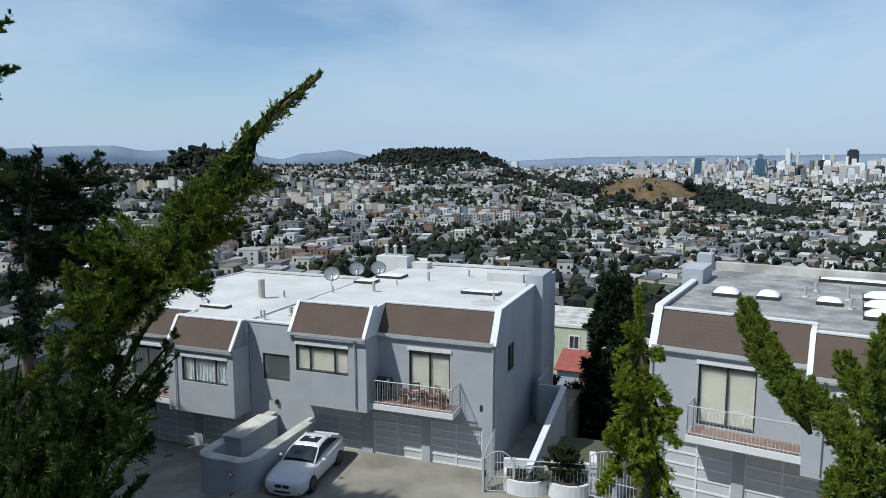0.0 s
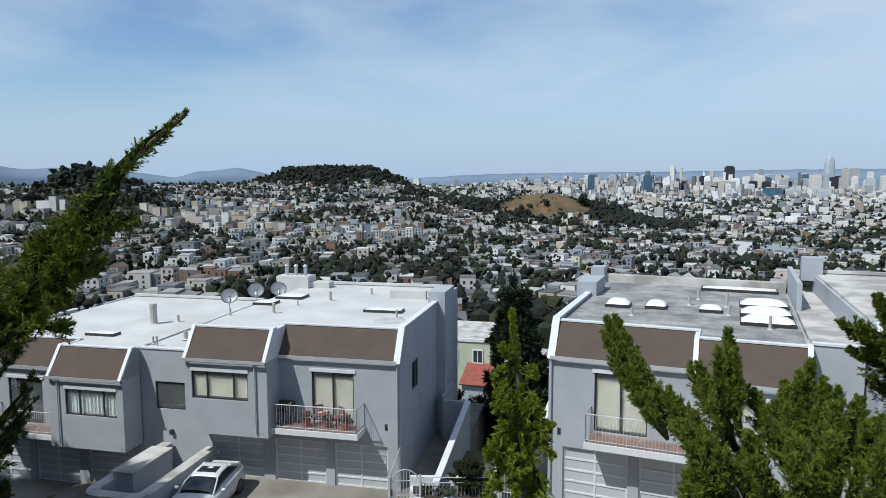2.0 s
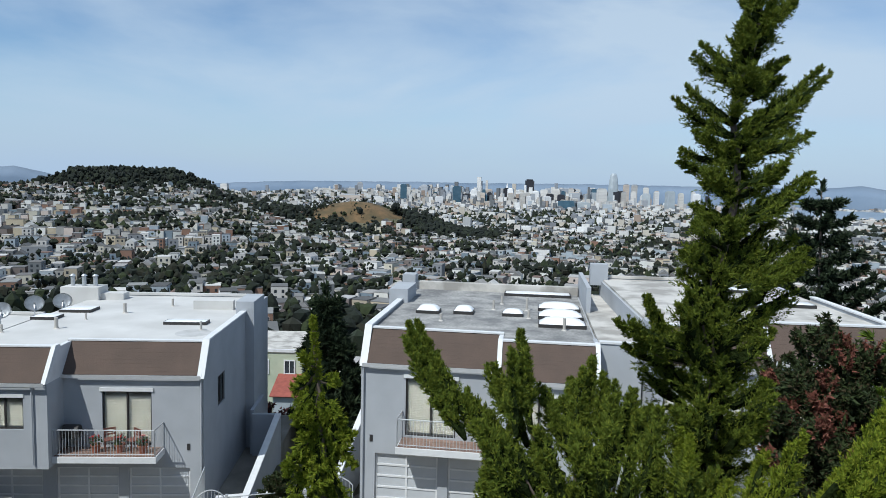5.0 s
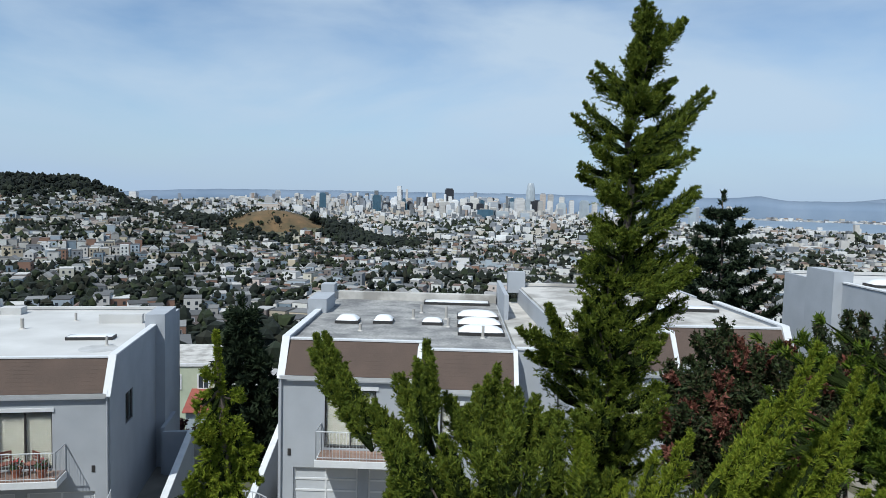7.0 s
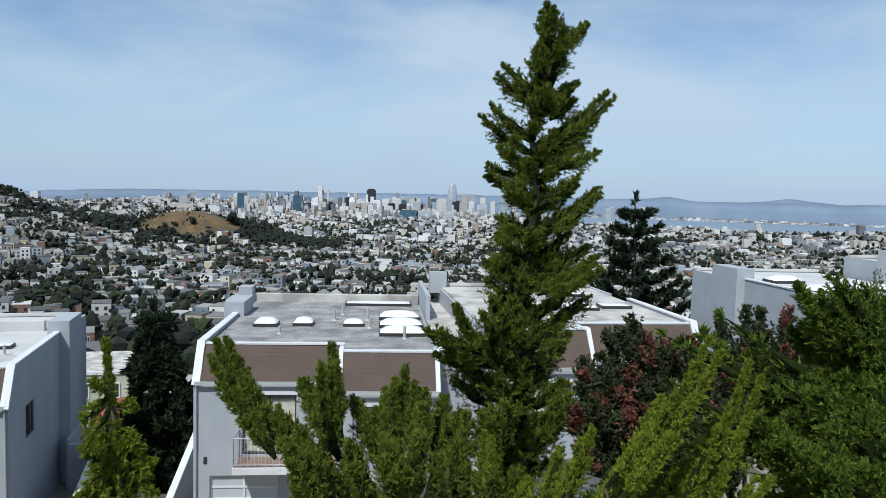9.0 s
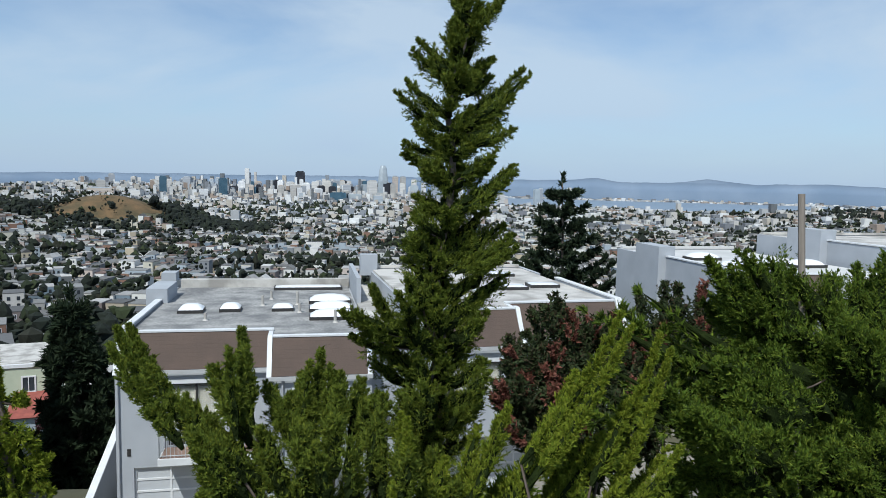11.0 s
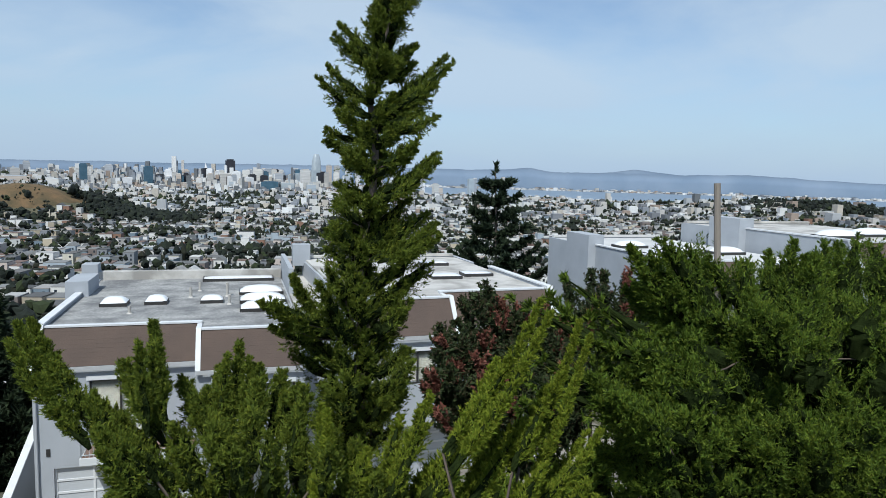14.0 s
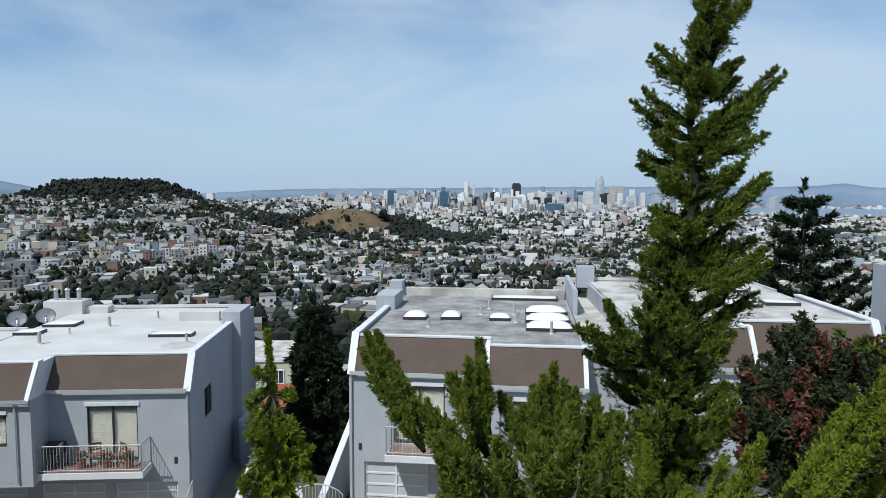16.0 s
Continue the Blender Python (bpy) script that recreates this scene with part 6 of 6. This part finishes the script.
CY_MID = [(1.144, 2.554, 13.589, 0.995, 13.48, 0.039), (0.886, 2.644, 13.54, 0.995, 13.48, 0.043), (1.065, 2.733, 13.53, 1.016, 13.391, 0.068), (1.224, 2.573, 13.54, 1.025, 13.381, 0.043), (1.184, 2.663, 13.46, 1.025, 13.331, 0.056), (0.876, 2.753, 13.41, 1.016, 13.351, 0.05), (0.846, 2.594, 13.331, 0.966, 13.251, 0.056), (1.144, 2.684, 13.351, 1.025, 13.211, 0.072), (1.056, 2.772, 13.391, 1.006, 13.232, 0.079), (1.205, 2.623, 13.301, 0.985, 13.162, 0.054), (0.857, 2.703, 13.222, 0.976, 13.152, 0.054), (1.214, 2.554, 13.242, 0.976, 13.132, 0.032), (0.976, 2.644, 13.222, 0.976, 13.092, 0.079), (1.214, 2.733, 13.142, 1.045, 13.003, 0.075)]
CY_LOW = [(0.78, 2.411, 13.124, 0.857, 13, 0.059), (0.876, 2.497, 13.115, 0.915, 12.961, 0.07), (0.684, 2.583, 13.076, 0.809, 12.884, 0.031), (0.579, 2.429, 13.019, 0.838, 12.895, 0.05), (0.636, 2.516, 12.932, 0.838, 12.836, 0.055), (1.126, 2.602, 13.038, 0.992, 12.923, 0.073), (0.78, 2.449, 12.961, 0.886, 12.827, 0.073), (1.097, 2.535, 12.943, 0.992, 12.817, 0.066), (0.732, 2.621, 12.817, 0.905, 12.673, 0.072), (0.828, 2.477, 12.827, 0.896, 12.673, 0.075), (1.107, 2.555, 12.779, 1.02, 12.664, 0.063), (0.78, 2.411, 12.721, 0.896, 12.587, 0.074), (1.078, 2.497, 12.644, 0.982, 12.511, 0.066), (0.915, 2.583, 12.529, 0.953, 12.386, 0.081)]
juniper("tall_juniper", "tall twisted green juniper with ragged upswept plumes", CY_TRUNK, CY_TOP + CY_MID + CY_LOW, JUNIPER, 11, 0.0115, 1.35, back=1, full=1.25, trunk_r=0.022, category="juniper tree",
        core=[(12.3 + 0.1 * i, 0.2 - 0.006 * i, 6) for i in range(9)] + [(13.2 + 0.1 * i, 0.13 - 0.006 * i, 4) for i in range(10)])

SP_TOP = [(0.02, 2.393, 12.743, 0.213, 12.55, 0.053), (-0.097, 2.479, 12.85, 0.04, 12.647, 0.042), (-0.193, 2.566, 12.947, -0.067, 12.753, 0.03), (0.213, 2.411, 12.967, 0.233, 12.695, 0.047), (0.127, 2.499, 12.822, 0.233, 12.628, 0.045), (0.494, 2.586, 12.84, 0.456, 12.618, 0.036), (0.3, 2.431, 12.753, 0.397, 12.588, 0.057), (0.379, 2.518, 12.695, 0.436, 12.56, 0.055), (0.427, 2.605, 12.743, 0.436, 12.55, 0.044), (0.552, 2.46, 12.782, 0.542, 12.608, 0.05), (0.629, 2.538, 12.734, 0.591, 12.531, 0.055), (0.698, 2.393, 12.715, 0.659, 12.54, 0.057)]
SP_LOW = [(0.091, 2.099, 12.719, 0.229, 12.563, 0.057), (0.164, 2.182, 12.655, 0.274, 12.518, 0.067), (0.274, 2.264, 12.664, 0.356, 12.491, 0.069), (0.384, 2.118, 12.71, 0.429, 12.545, 0.064), (0.503, 2.2, 12.71, 0.503, 12.518, 0.067), (0.64, 2.282, 12.628, 0.64, 12.445, 0.071), (0.723, 2.136, 12.655, 0.704, 12.499, 0.063), (0.841, 2.219, 12.573, 0.814, 12.407, 0.067), (0.109, 2.301, 12.508, 0.219, 12.344, 0.068), (0.229, 2.164, 12.545, 0.301, 12.399, 0.068), (0.338, 2.236, 12.527, 0.384, 12.362, 0.07), (0.448, 2.099, 12.582, 0.457, 12.426, 0.066), (0.567, 2.182, 12.518, 0.567, 12.371, 0.069), (0.713, 2.264, 12.445, 0.696, 12.289, 0.073), (0.814, 2.118, 12.491, 0.795, 12.344, 0.069), (0.933, 2.2, 12.481, 0.906, 12.308, 0.068)]
juniper("spreading_juniper", "spreading green juniper bush with upturned tips", [(0.55, 2.3, 9.9), (0.5, 2.25, 11.6), (0.45, 2.2, 12.2)], SP_TOP + SP_LOW, JUNIPER, 23, 0.0125, 1.5, back=3, full=1.2, trunk_r=0.02, sway=0.12)

GO_TIPS = [(1.385, 2, 13.062, 1.056, 12.604, 0.041), (1.276, 2.09, 12.853, 1.086, 12.525, 0.057), (1.644, 2.18, 12.943, 1.394, 12.455, 0.034), (1.434, 2.02, 12.763, 1.306, 12.504, 0.05), (1.713, 2.11, 12.555, 1.434, 12.335, 0.043), (1.335, 2.199, 12.624, 1.285, 12.316, 0.05), (1.355, 2.041, 12.654, 1.156, 12.385, 0.05), (1.066, 2.129, 12.744, 0.908, 12.415, 0.061), (0.987, 2.219, 12.644, 0.897, 12.376, 0.063), (1.176, 2.07, 12.644, 1.026, 12.395, 0.064), (0.857, 2.15, 12.564, 0.797, 12.405, 0.058), (1.424, 2, 12.504, 1.255, 12.316, 0.064), (1.246, 2.09, 12.485, 1.135, 12.286, 0.064), (1.096, 2.18, 12.475, 1.007, 12.266, 0.068), (1.604, 2.02, 12.425, 1.484, 12.246, 0.059), (0.718, 2.11, 12.724, 0.718, 12.455, 0.031), (0.698, 2.199, 12.515, 0.718, 12.316, 0.039)]
juniper("golden_juniper", "yellow-green juniper bush with long feathery tips", [(1.2, 1.95, 10.2), (1.2, 1.95, 11.6), (1.2, 1.95, 12.1)], GO_TIPS, LIME, 31, 0.0115, 1.8, back=1, lift=0.45, full=1.05)

SLIM_TIPS = [(-0.535, 2.34, 12.87), (-0.425, 2.37, 12.77), (-0.565, 2.34, 12.74), (-0.395, 2.36, 12.63), (-0.515, 2.28, 12.6), (-0.355, 2.36, 12.48), (-0.585, 2.31, 12.46), (-0.465, 2.25, 12.37), (-0.335, 2.33, 12.27), (-0.605, 2.33, 12.27)]
sweeping_juniper("slender_juniper", "slender sunlit yellow-green juniper with a pointed top", [(-0.44, 2.3, 10.4), (-0.45, 2.32, 12.2), (-0.48, 2.36, 12.67), (-0.51, 2.38, 12.99)], SLIM_TIPS, LIME, 37, 0.036, extra=1, drop=0.3, fill=8, blade=0.0115, dens=0.9)

BR_TOP = [(2.77, 3.2, 13.12, 3.19, 12.69, 0.117), (2.84, 3.36, 12.9, 3.29, 12.65, 0.096), (3.21, 3.52, 13.03, 3.43, 12.72, 0.14), (3.41, 3.24, 12.97, 3.39, 12.67, 0.127), (3.95, 3.4, 13.09, 3.86, 12.61, 0.089), (3.95, 3.56, 12.9, 3.84, 12.58, 0.145), (4.04, 3.28, 12.97, 3.97, 12.6, 0.141), (4.55, 3.44, 13.09, 4.39, 12.58, 0.142), (4.91, 3.6, 13.03, 4.91, 12.52, 0.199), (4.93, 3.32, 13.04, 4.86, 12.58, 0.194), (4.11, 3.48, 12.88, 3.86, 12.52, 0.151)]
BR_MID = [(2.38, 2.8, 12.63, 2.88, 12.46, 0.115), (2.7, 3, 12.66, 3.15, 12.41, 0.12), (3.17, 3.2, 12.69, 3.37, 12.41, 0.148), (3.16, 2.85, 12.8, 3.3, 12.5, 0.145), (3.66, 3.05, 12.69, 3.69, 12.42, 0.163), (4.25, 3.25, 12.71, 4.19, 12.33, 0.184), (4.11, 2.9, 12.75, 4.03, 12.44, 0.187), (3.3, 3.1, 12.39, 3.6, 12.04, 0.151), (3.83, 3.3, 12.37, 4, 11.97, 0.176), (3.77, 2.95, 12.44, 3.87, 12.1, 0.166), (4.3, 3.15, 12.35, 4.4, 11.98, 0.194), (4.19, 2.8, 12.45, 4.18, 12.05, 0.182)]
BR_LOW = [(2.72, 2.45, 12.32, 2.93, 12.07, 0.123), (3.14, 2.57, 12.29, 3.25, 11.97, 0.142), (3.57, 2.69, 12.19, 3.67, 11.86, 0.164), (3.62, 2.48, 12.26, 3.64, 11.96, 0.16), (2.99, 2.6, 11.99, 3.12, 11.71, 0.143), (3.46, 2.72, 11.88, 3.57, 11.57, 0.158), (3.58, 2.51, 11.95, 3.63, 11.67, 0.163), (4.09, 2.63, 12, 4.04, 11.68, 0.18)]
juniper("broad_juniper", "broad dark green juniper with layered boughs", [(3.5, 3.1, 10.4), (3.45, 3.1, 11.9), (3.4, 3.1, 12.5)], BR_TOP + BR_MID + BR_LOW, DARKGREEN, 41, 0.021, 2.0, width=0.18, trunk_r=0.03, back=3, sway=0.22, full=1.6)
CREEP_TIPS = [(1.77, 2.3, 12.69, 2.15, 12.45, 0.073), (2.01, 2.42, 12.56, 2.34, 12.29, 0.094), (2.27, 2.54, 12.48, 2.51, 12.22, 0.103), (2.28, 2.33, 12.47, 2.36, 12.27, 0.088), (2.02, 2.45, 12.33, 2.29, 12.13, 0.098), (2.34, 2.57, 12.25, 2.58, 11.98, 0.107), (2.39, 2.36, 12.25, 2.46, 12.04, 0.098), (2.11, 2.48, 12.08, 2.33, 11.87, 0.103), (2.52, 2.6, 11.97, 2.73, 11.74, 0.114), (2.58, 2.39, 12.11, 2.65, 11.89, 0.109)]
juniper("creeping_juniper", "low green juniper with fanned boughs on the slope", [(2.6, 2.5, 10.0), (2.6, 2.5, 11.5), (2.6, 2.5, 11.9)], CREEP_TIPS, DARKGREEN, 43, 0.018, 1.9, width=0.18, trunk_r=0.02, back=3, sway=0.14, full=1.6)
back_tips = [(2.6 + 0.42 * i, 4.6 - 0.25 * i + 0.35 * math.sin(i * 2.1), 12.55 + 0.16 * math.sin(i * 1.7)) for i in range(9)]
sweeping_juniper("backing_juniper", "dark green juniper filling the slope behind the broad one", [(4.2, 4.0, 9.0), (4.2, 3.95, 11.2), (4.15, 3.9, 12.2)], back_tips, DARKGREEN, 44, 0.16, extra=3, drop=0.5, fill=60, sink=0.8, blade=0.05, dens=0.16)

LJ_TRUNK = [(-1.84, 0.2, 11.538), (-1.54, 0.5, 12.538), (-1.39, 0.66, 12.838), (-1.34, 0.77, 12.968), (-1.27, 0.88, 13.108), (-1.21, 0.98, 13.248), (-1.16, 1.08, 13.368), (-1.11, 1.16, 13.468), (-1.06, 1.22, 13.548), (-0.99, 1.26, 13.618)]
LJ_TIPS = [(-1.365, 0.76, 13.058), (-1.325, 0.84, 13.078), (-1.245, 0.69, 12.928), (-1.105, 0.7, 12.908), (-1.195, 0.84, 12.988), (-1.155, 0.98, 13.078), (-1.185, 0.97, 13.138), (-1.255, 0.95, 13.208), (-1.155, 0.62, 12.868), (-1.125, 0.68, 12.848), (-1.155, 0.84, 12.918), (-1.275, 0.6, 12.878), (-1.375, 0.6, 12.928)]
sweeping_juniper("leaning_juniper", "long leaning juniper bough with a bare wispy tip", LJ_TRUNK, [(-1.295, 0.86, 13.13), (-1.175, 0.98, 13.17), (-1.255, 0.95, 13.21), (-1.155, 1.0, 13.23), (-1.125, 1.08, 13.33), (-1.195, 1.02, 13.33)], JUNIPER, 47, 0.052, extra=3, trunk_r=0.012, drop=0.1, fill=8, sink=0.06, blade=0.0075, dens=1.1)
# lower mass under the bough, in leaves darkened to look shaded
sweeping_juniper("shaded_juniper", "juniper below a leaning bough, its shade painted into the leaves", [(-1.78, 0.2, 11.6), (-1.48, 0.55, 12.53), (-1.28, 0.7, 12.83)], LJ_TIPS, SHADED_LEAF, 49, 0.05, extra=3, trunk_r=0.014, drop=0.14, fill=26, sink=0.16, blade=0.009, dens=0.6)
LJ_LOW = [(-1.282, 0.750, 13.122), (-1.127, 0.720, 13.128), (-1.003, 0.700, 13.121), (-1.180, 0.700, 13.057), (-1.034, 0.680, 13.067), (-0.910, 0.660, 13.080), (-0.864, 0.660, 13.062), (-1.107, 0.640, 13.003), (-0.968, 0.620, 13.019), (-0.876, 0.620, 13.029), (-1.009, 0.600, 12.966), (-0.895, 0.600, 12.983)]
sweeping_juniper("low_shaded_juniper", "juniper bush below a leaning bough, with shade painted into its leaves", [(-1.6, 0.2, 11.6), (-1.35, 0.4, 12.3), (-1.2, 0.55, 12.6)], LJ_LOW, SHADED_LEAF, 50, 0.05, extra=2, trunk_r=0.014, drop=0.14, fill=14, sink=0.1, blade=0.01, dens=0.6)
LJ_BACK = [(-16.3, 9.6, 13.6), (-16.2, 10.5, 13.3), (-15.9, 9.7, 12.9), (-15.6, 11.7, 13.5), (-15.4, 11.7, 13.2), (-14.3, 11.3, 12.7), (-14.5, 10.2, 12.2), (-14.7, 9.1, 11.6), (-15.0, 8.8, 10.6), (-14.8, 9.8, 11.0), (-14.1, 10.3, 11.5), (-15.9, 8.8, 13.2), (-14.3, 11.2, 11.6), (-14.2, 9.1, 10.1), (-14.7, 7.9, 9.8)]
sweeping_juniper("shaded_tree", "dark green windblown cypress on the slope beside the forecourt", [(-15.2, 9.2, 4.0), (-15.2, 9.3, 9.0), (-15.0, 9.4, 12.0), (-14.8, 9.6, 13.6)], LJ_BACK, PINE, 53, 0.45, extra=3, drop=1.6, trunk_r=0.22, category="tree", fill=16, sink=2.0, blade=0.09, dens=0.5)
sweeping_juniper("overhanging_juniper", "juniper bough reaching in overhead", [(-2.28, 0.7, 11.7), (-2.18, 0.8, 12.93), (-2.08, 0.85, 13.53)], [(-1.8, 0.99, 13.85), (-1.7, 1.04, 13.77), (-1.77, 1.0, 13.73)], DARKGREEN, 55, 0.04, extra=3, drop=0.25, blade=0.008, dens=0.7)
# cypresses out of view, added to cast shade over the left forecourt
for i in range(8):
    qx, qy = -23.5 - 2.5 * i, 7.6 + 0.95 * i
    zb = float(ground_z(qx, qy))
    conifer("slope_cypress", "unseen cypress added on the slope to shade the forecourt", (qx, qy, zb - 0.3), (qx + 0.2, qy, zb + 15.5), 4.2, 14, 7, 0.3, 90 + 3 * i, 22, 0.8, 1.0, rise=0.3)


cover_tips = [(0.3 + 0.36 * i + 0.1 * (j % 2), 2.9 + 0.45 * j, 12.05 - 0.28 * j + 0.1 * math.sin(i * 2.3 + j)) for i in range(8) for j in range(3)]
sweeping_juniper("hillside_juniper", "low dark juniper carpeting the slope", [(1.6, 3.2, 9.0), (1.6, 3.2, 10.8), (1.6, 3.2, 11.5)], cover_tips, DARKGREEN, 58, 0.15, extra=3, drop=0.3, fill=40, sink=0.3, blade=0.05, dens=0.16)

# wooden post standing in the broad juniper
POST = tube(bmesh.new(), [(3.27, 3.2, 10.6), (3.26, 3.26, 12.6), (3.25, 3.33, 13.45)], 0.019, 8)
single("wooden_post", POST, WOOD_GREY, Matrix(), "weathered grey wooden post standing in a juniper", "post")

# shrub with red young leaves
red = thing("red_leaved_shrub", Matrix(), "rounded dark shrub with red young leaves at its tips", "shrub")
r = np.random.default_rng(61)
RED_TOPS = [(3.00, 6.30, 12.16), (3.29, 6.40, 12.11), (2.78, 6.20, 11.94), (2.54, 6.00, 11.78), (2.44, 5.80, 11.58), (3.55, 6.40, 12.03), (3.85, 6.40, 11.98), (4.21, 6.40, 12.24), (4.48, 6.40, 12.28), (4.71, 6.30, 12.19), (5.03, 6.30, 12.19), (5.14, 6.20, 12.08), (2.94, 6.00, 11.86), (3.20, 5.80, 11.73), (3.73, 6.00, 11.76), (4.18, 6.10, 11.88), (4.52, 6.00, 11.82), (4.80, 6.00, 11.80), (2.66, 5.60, 11.57), (2.90, 5.50, 11.42), (3.35, 5.50, 11.49), (3.82, 5.60, 11.52)]
for i, b in enumerate(((3.4, 6.2), (4.2, 6.1), (4.9, 6.2))):
    woody(red, "stem", limb_curve((b[0], b[1], 8.2), (b[0] - 0.1, b[1] - 0.2, 11.5), (0.1, 0, 0)), 0.05, 0.015)
sh_limbs = []
for tp in RED_TOPS:
    tp = np.array(tp)
    root = np.array([tp[0] * 0.6 + 1.6, tp[1] * 0.6 + 2.4, tp[2] - 0.9])
    for _ in range(4):
        sh_limbs.append((limb_curve(root, tp + r.normal(0, 0.13, 3), r.normal(0, 0.05, 3)), 1.0))
foliage(red, "leaves", sh_limbs, SHRUB, 62, 330, 0.17, 0.055, blades=5, width=0.3, spread=0.8, taper=0.3)
red_limbs = [(c + np.array([0, -0.05, 0.05]), 0.55) for c, _ in sh_limbs if (c[-1][0] < 4.2 and r.random() < 0.4) or r.random() < 0.08]
foliage(red, "red_leaves", red_limbs, REDLEAF, 63, 150, 0.22, 0.05, blades=5, width=0.32, spread=0.7, start=0.75, taper=0.2)


conifer("star_pine", "dark tiered conifer with upcurved boughs behind the roofs", (21.4, 45.0, -2.0), (21.37, 46.0, 14.2), 6.2, 12, 7, 0.2, 71, 48, 0.22, 0.42, rise=0.34)
conifer("dark_cypress", "dense dark conifer in the gap between two townhouses", (-8.5, 38.4, -6.5), (-9.1, 39.6, 7.4), 3.1, 17, 7, 0.3, 75, 60, 0.42, 0.5, rise=0.3)


# planting beside the gate
hedge = thing("round_bush", Matrix(), "rounded green bush growing in the white planter", "bush")
bush_limbs = [(limb_curve((-7.75, 25.95, 0.6), np.array((-7.75, 25.95, 1.15)) + np.array([0.8 * math.cos(a) * k, 0.65 * math.sin(a) * k, h]), (0, 0, 0.1)), 1.0) for a in np.linspace(0, 5.9, 11) for k, h in ((1.0, 0.1), (0.75, 0.6), (0.35, 0.8))]
woody(hedge, "stem", limb_curve((-7.75, 25.95, 0.5), (-7.75, 25.95, 1.2), (0.02, 0, 0)), 0.06, 0.03)
foliage(hedge, "leaves", bush_limbs, SHRUB, 81, 120, 0.22, 0.10, blades=6, width=0.3, spread=0.8, taper=0.3)
ivy = thing("trailing_plant", Matrix(), "grey-green leafy plant spilling in the white planter", "plant")
ivy_limbs = [(limb_curve((-9.2 + 0.1 * i, 25.6, 0.6), (-9.5 + 0.16 * i, 25.15 + 0.1 * (i % 3), 0.85), (0, 0, 0.1)), 1.0) for i in range(9)]
foliage(ivy, "leaves", ivy_limbs, GREYLEAF, 83, 130, 0.16, 0.09, blades=5, width=0.38, spread=0.9, taper=0.3)
maroon = thing("maroon_shrub", Matrix(), "dark maroon shrub below the path wall", "shrub")
mar_limbs = [(limb_curve((-12.7, 44, -7), (-12.7 + 1.6 * math.cos(a), 44 + 1.2 * math.sin(a), -1.5 + 0.8 * math.sin(2 * a)), (0, 0, 0.3)), 1.0) for a in np.linspace(0, 6, 14)]
foliage(maroon, "leaves", mar_limbs, leaf_mat("maroon_leaves", [(0.06, 0.025, 0.025), (0.045, 0.02, 0.022), (0.08, 0.03, 0.03)]), 85, 40, 0.7, 0.2, blades=6, width=0.3, spread=0.8, taper=0.4)
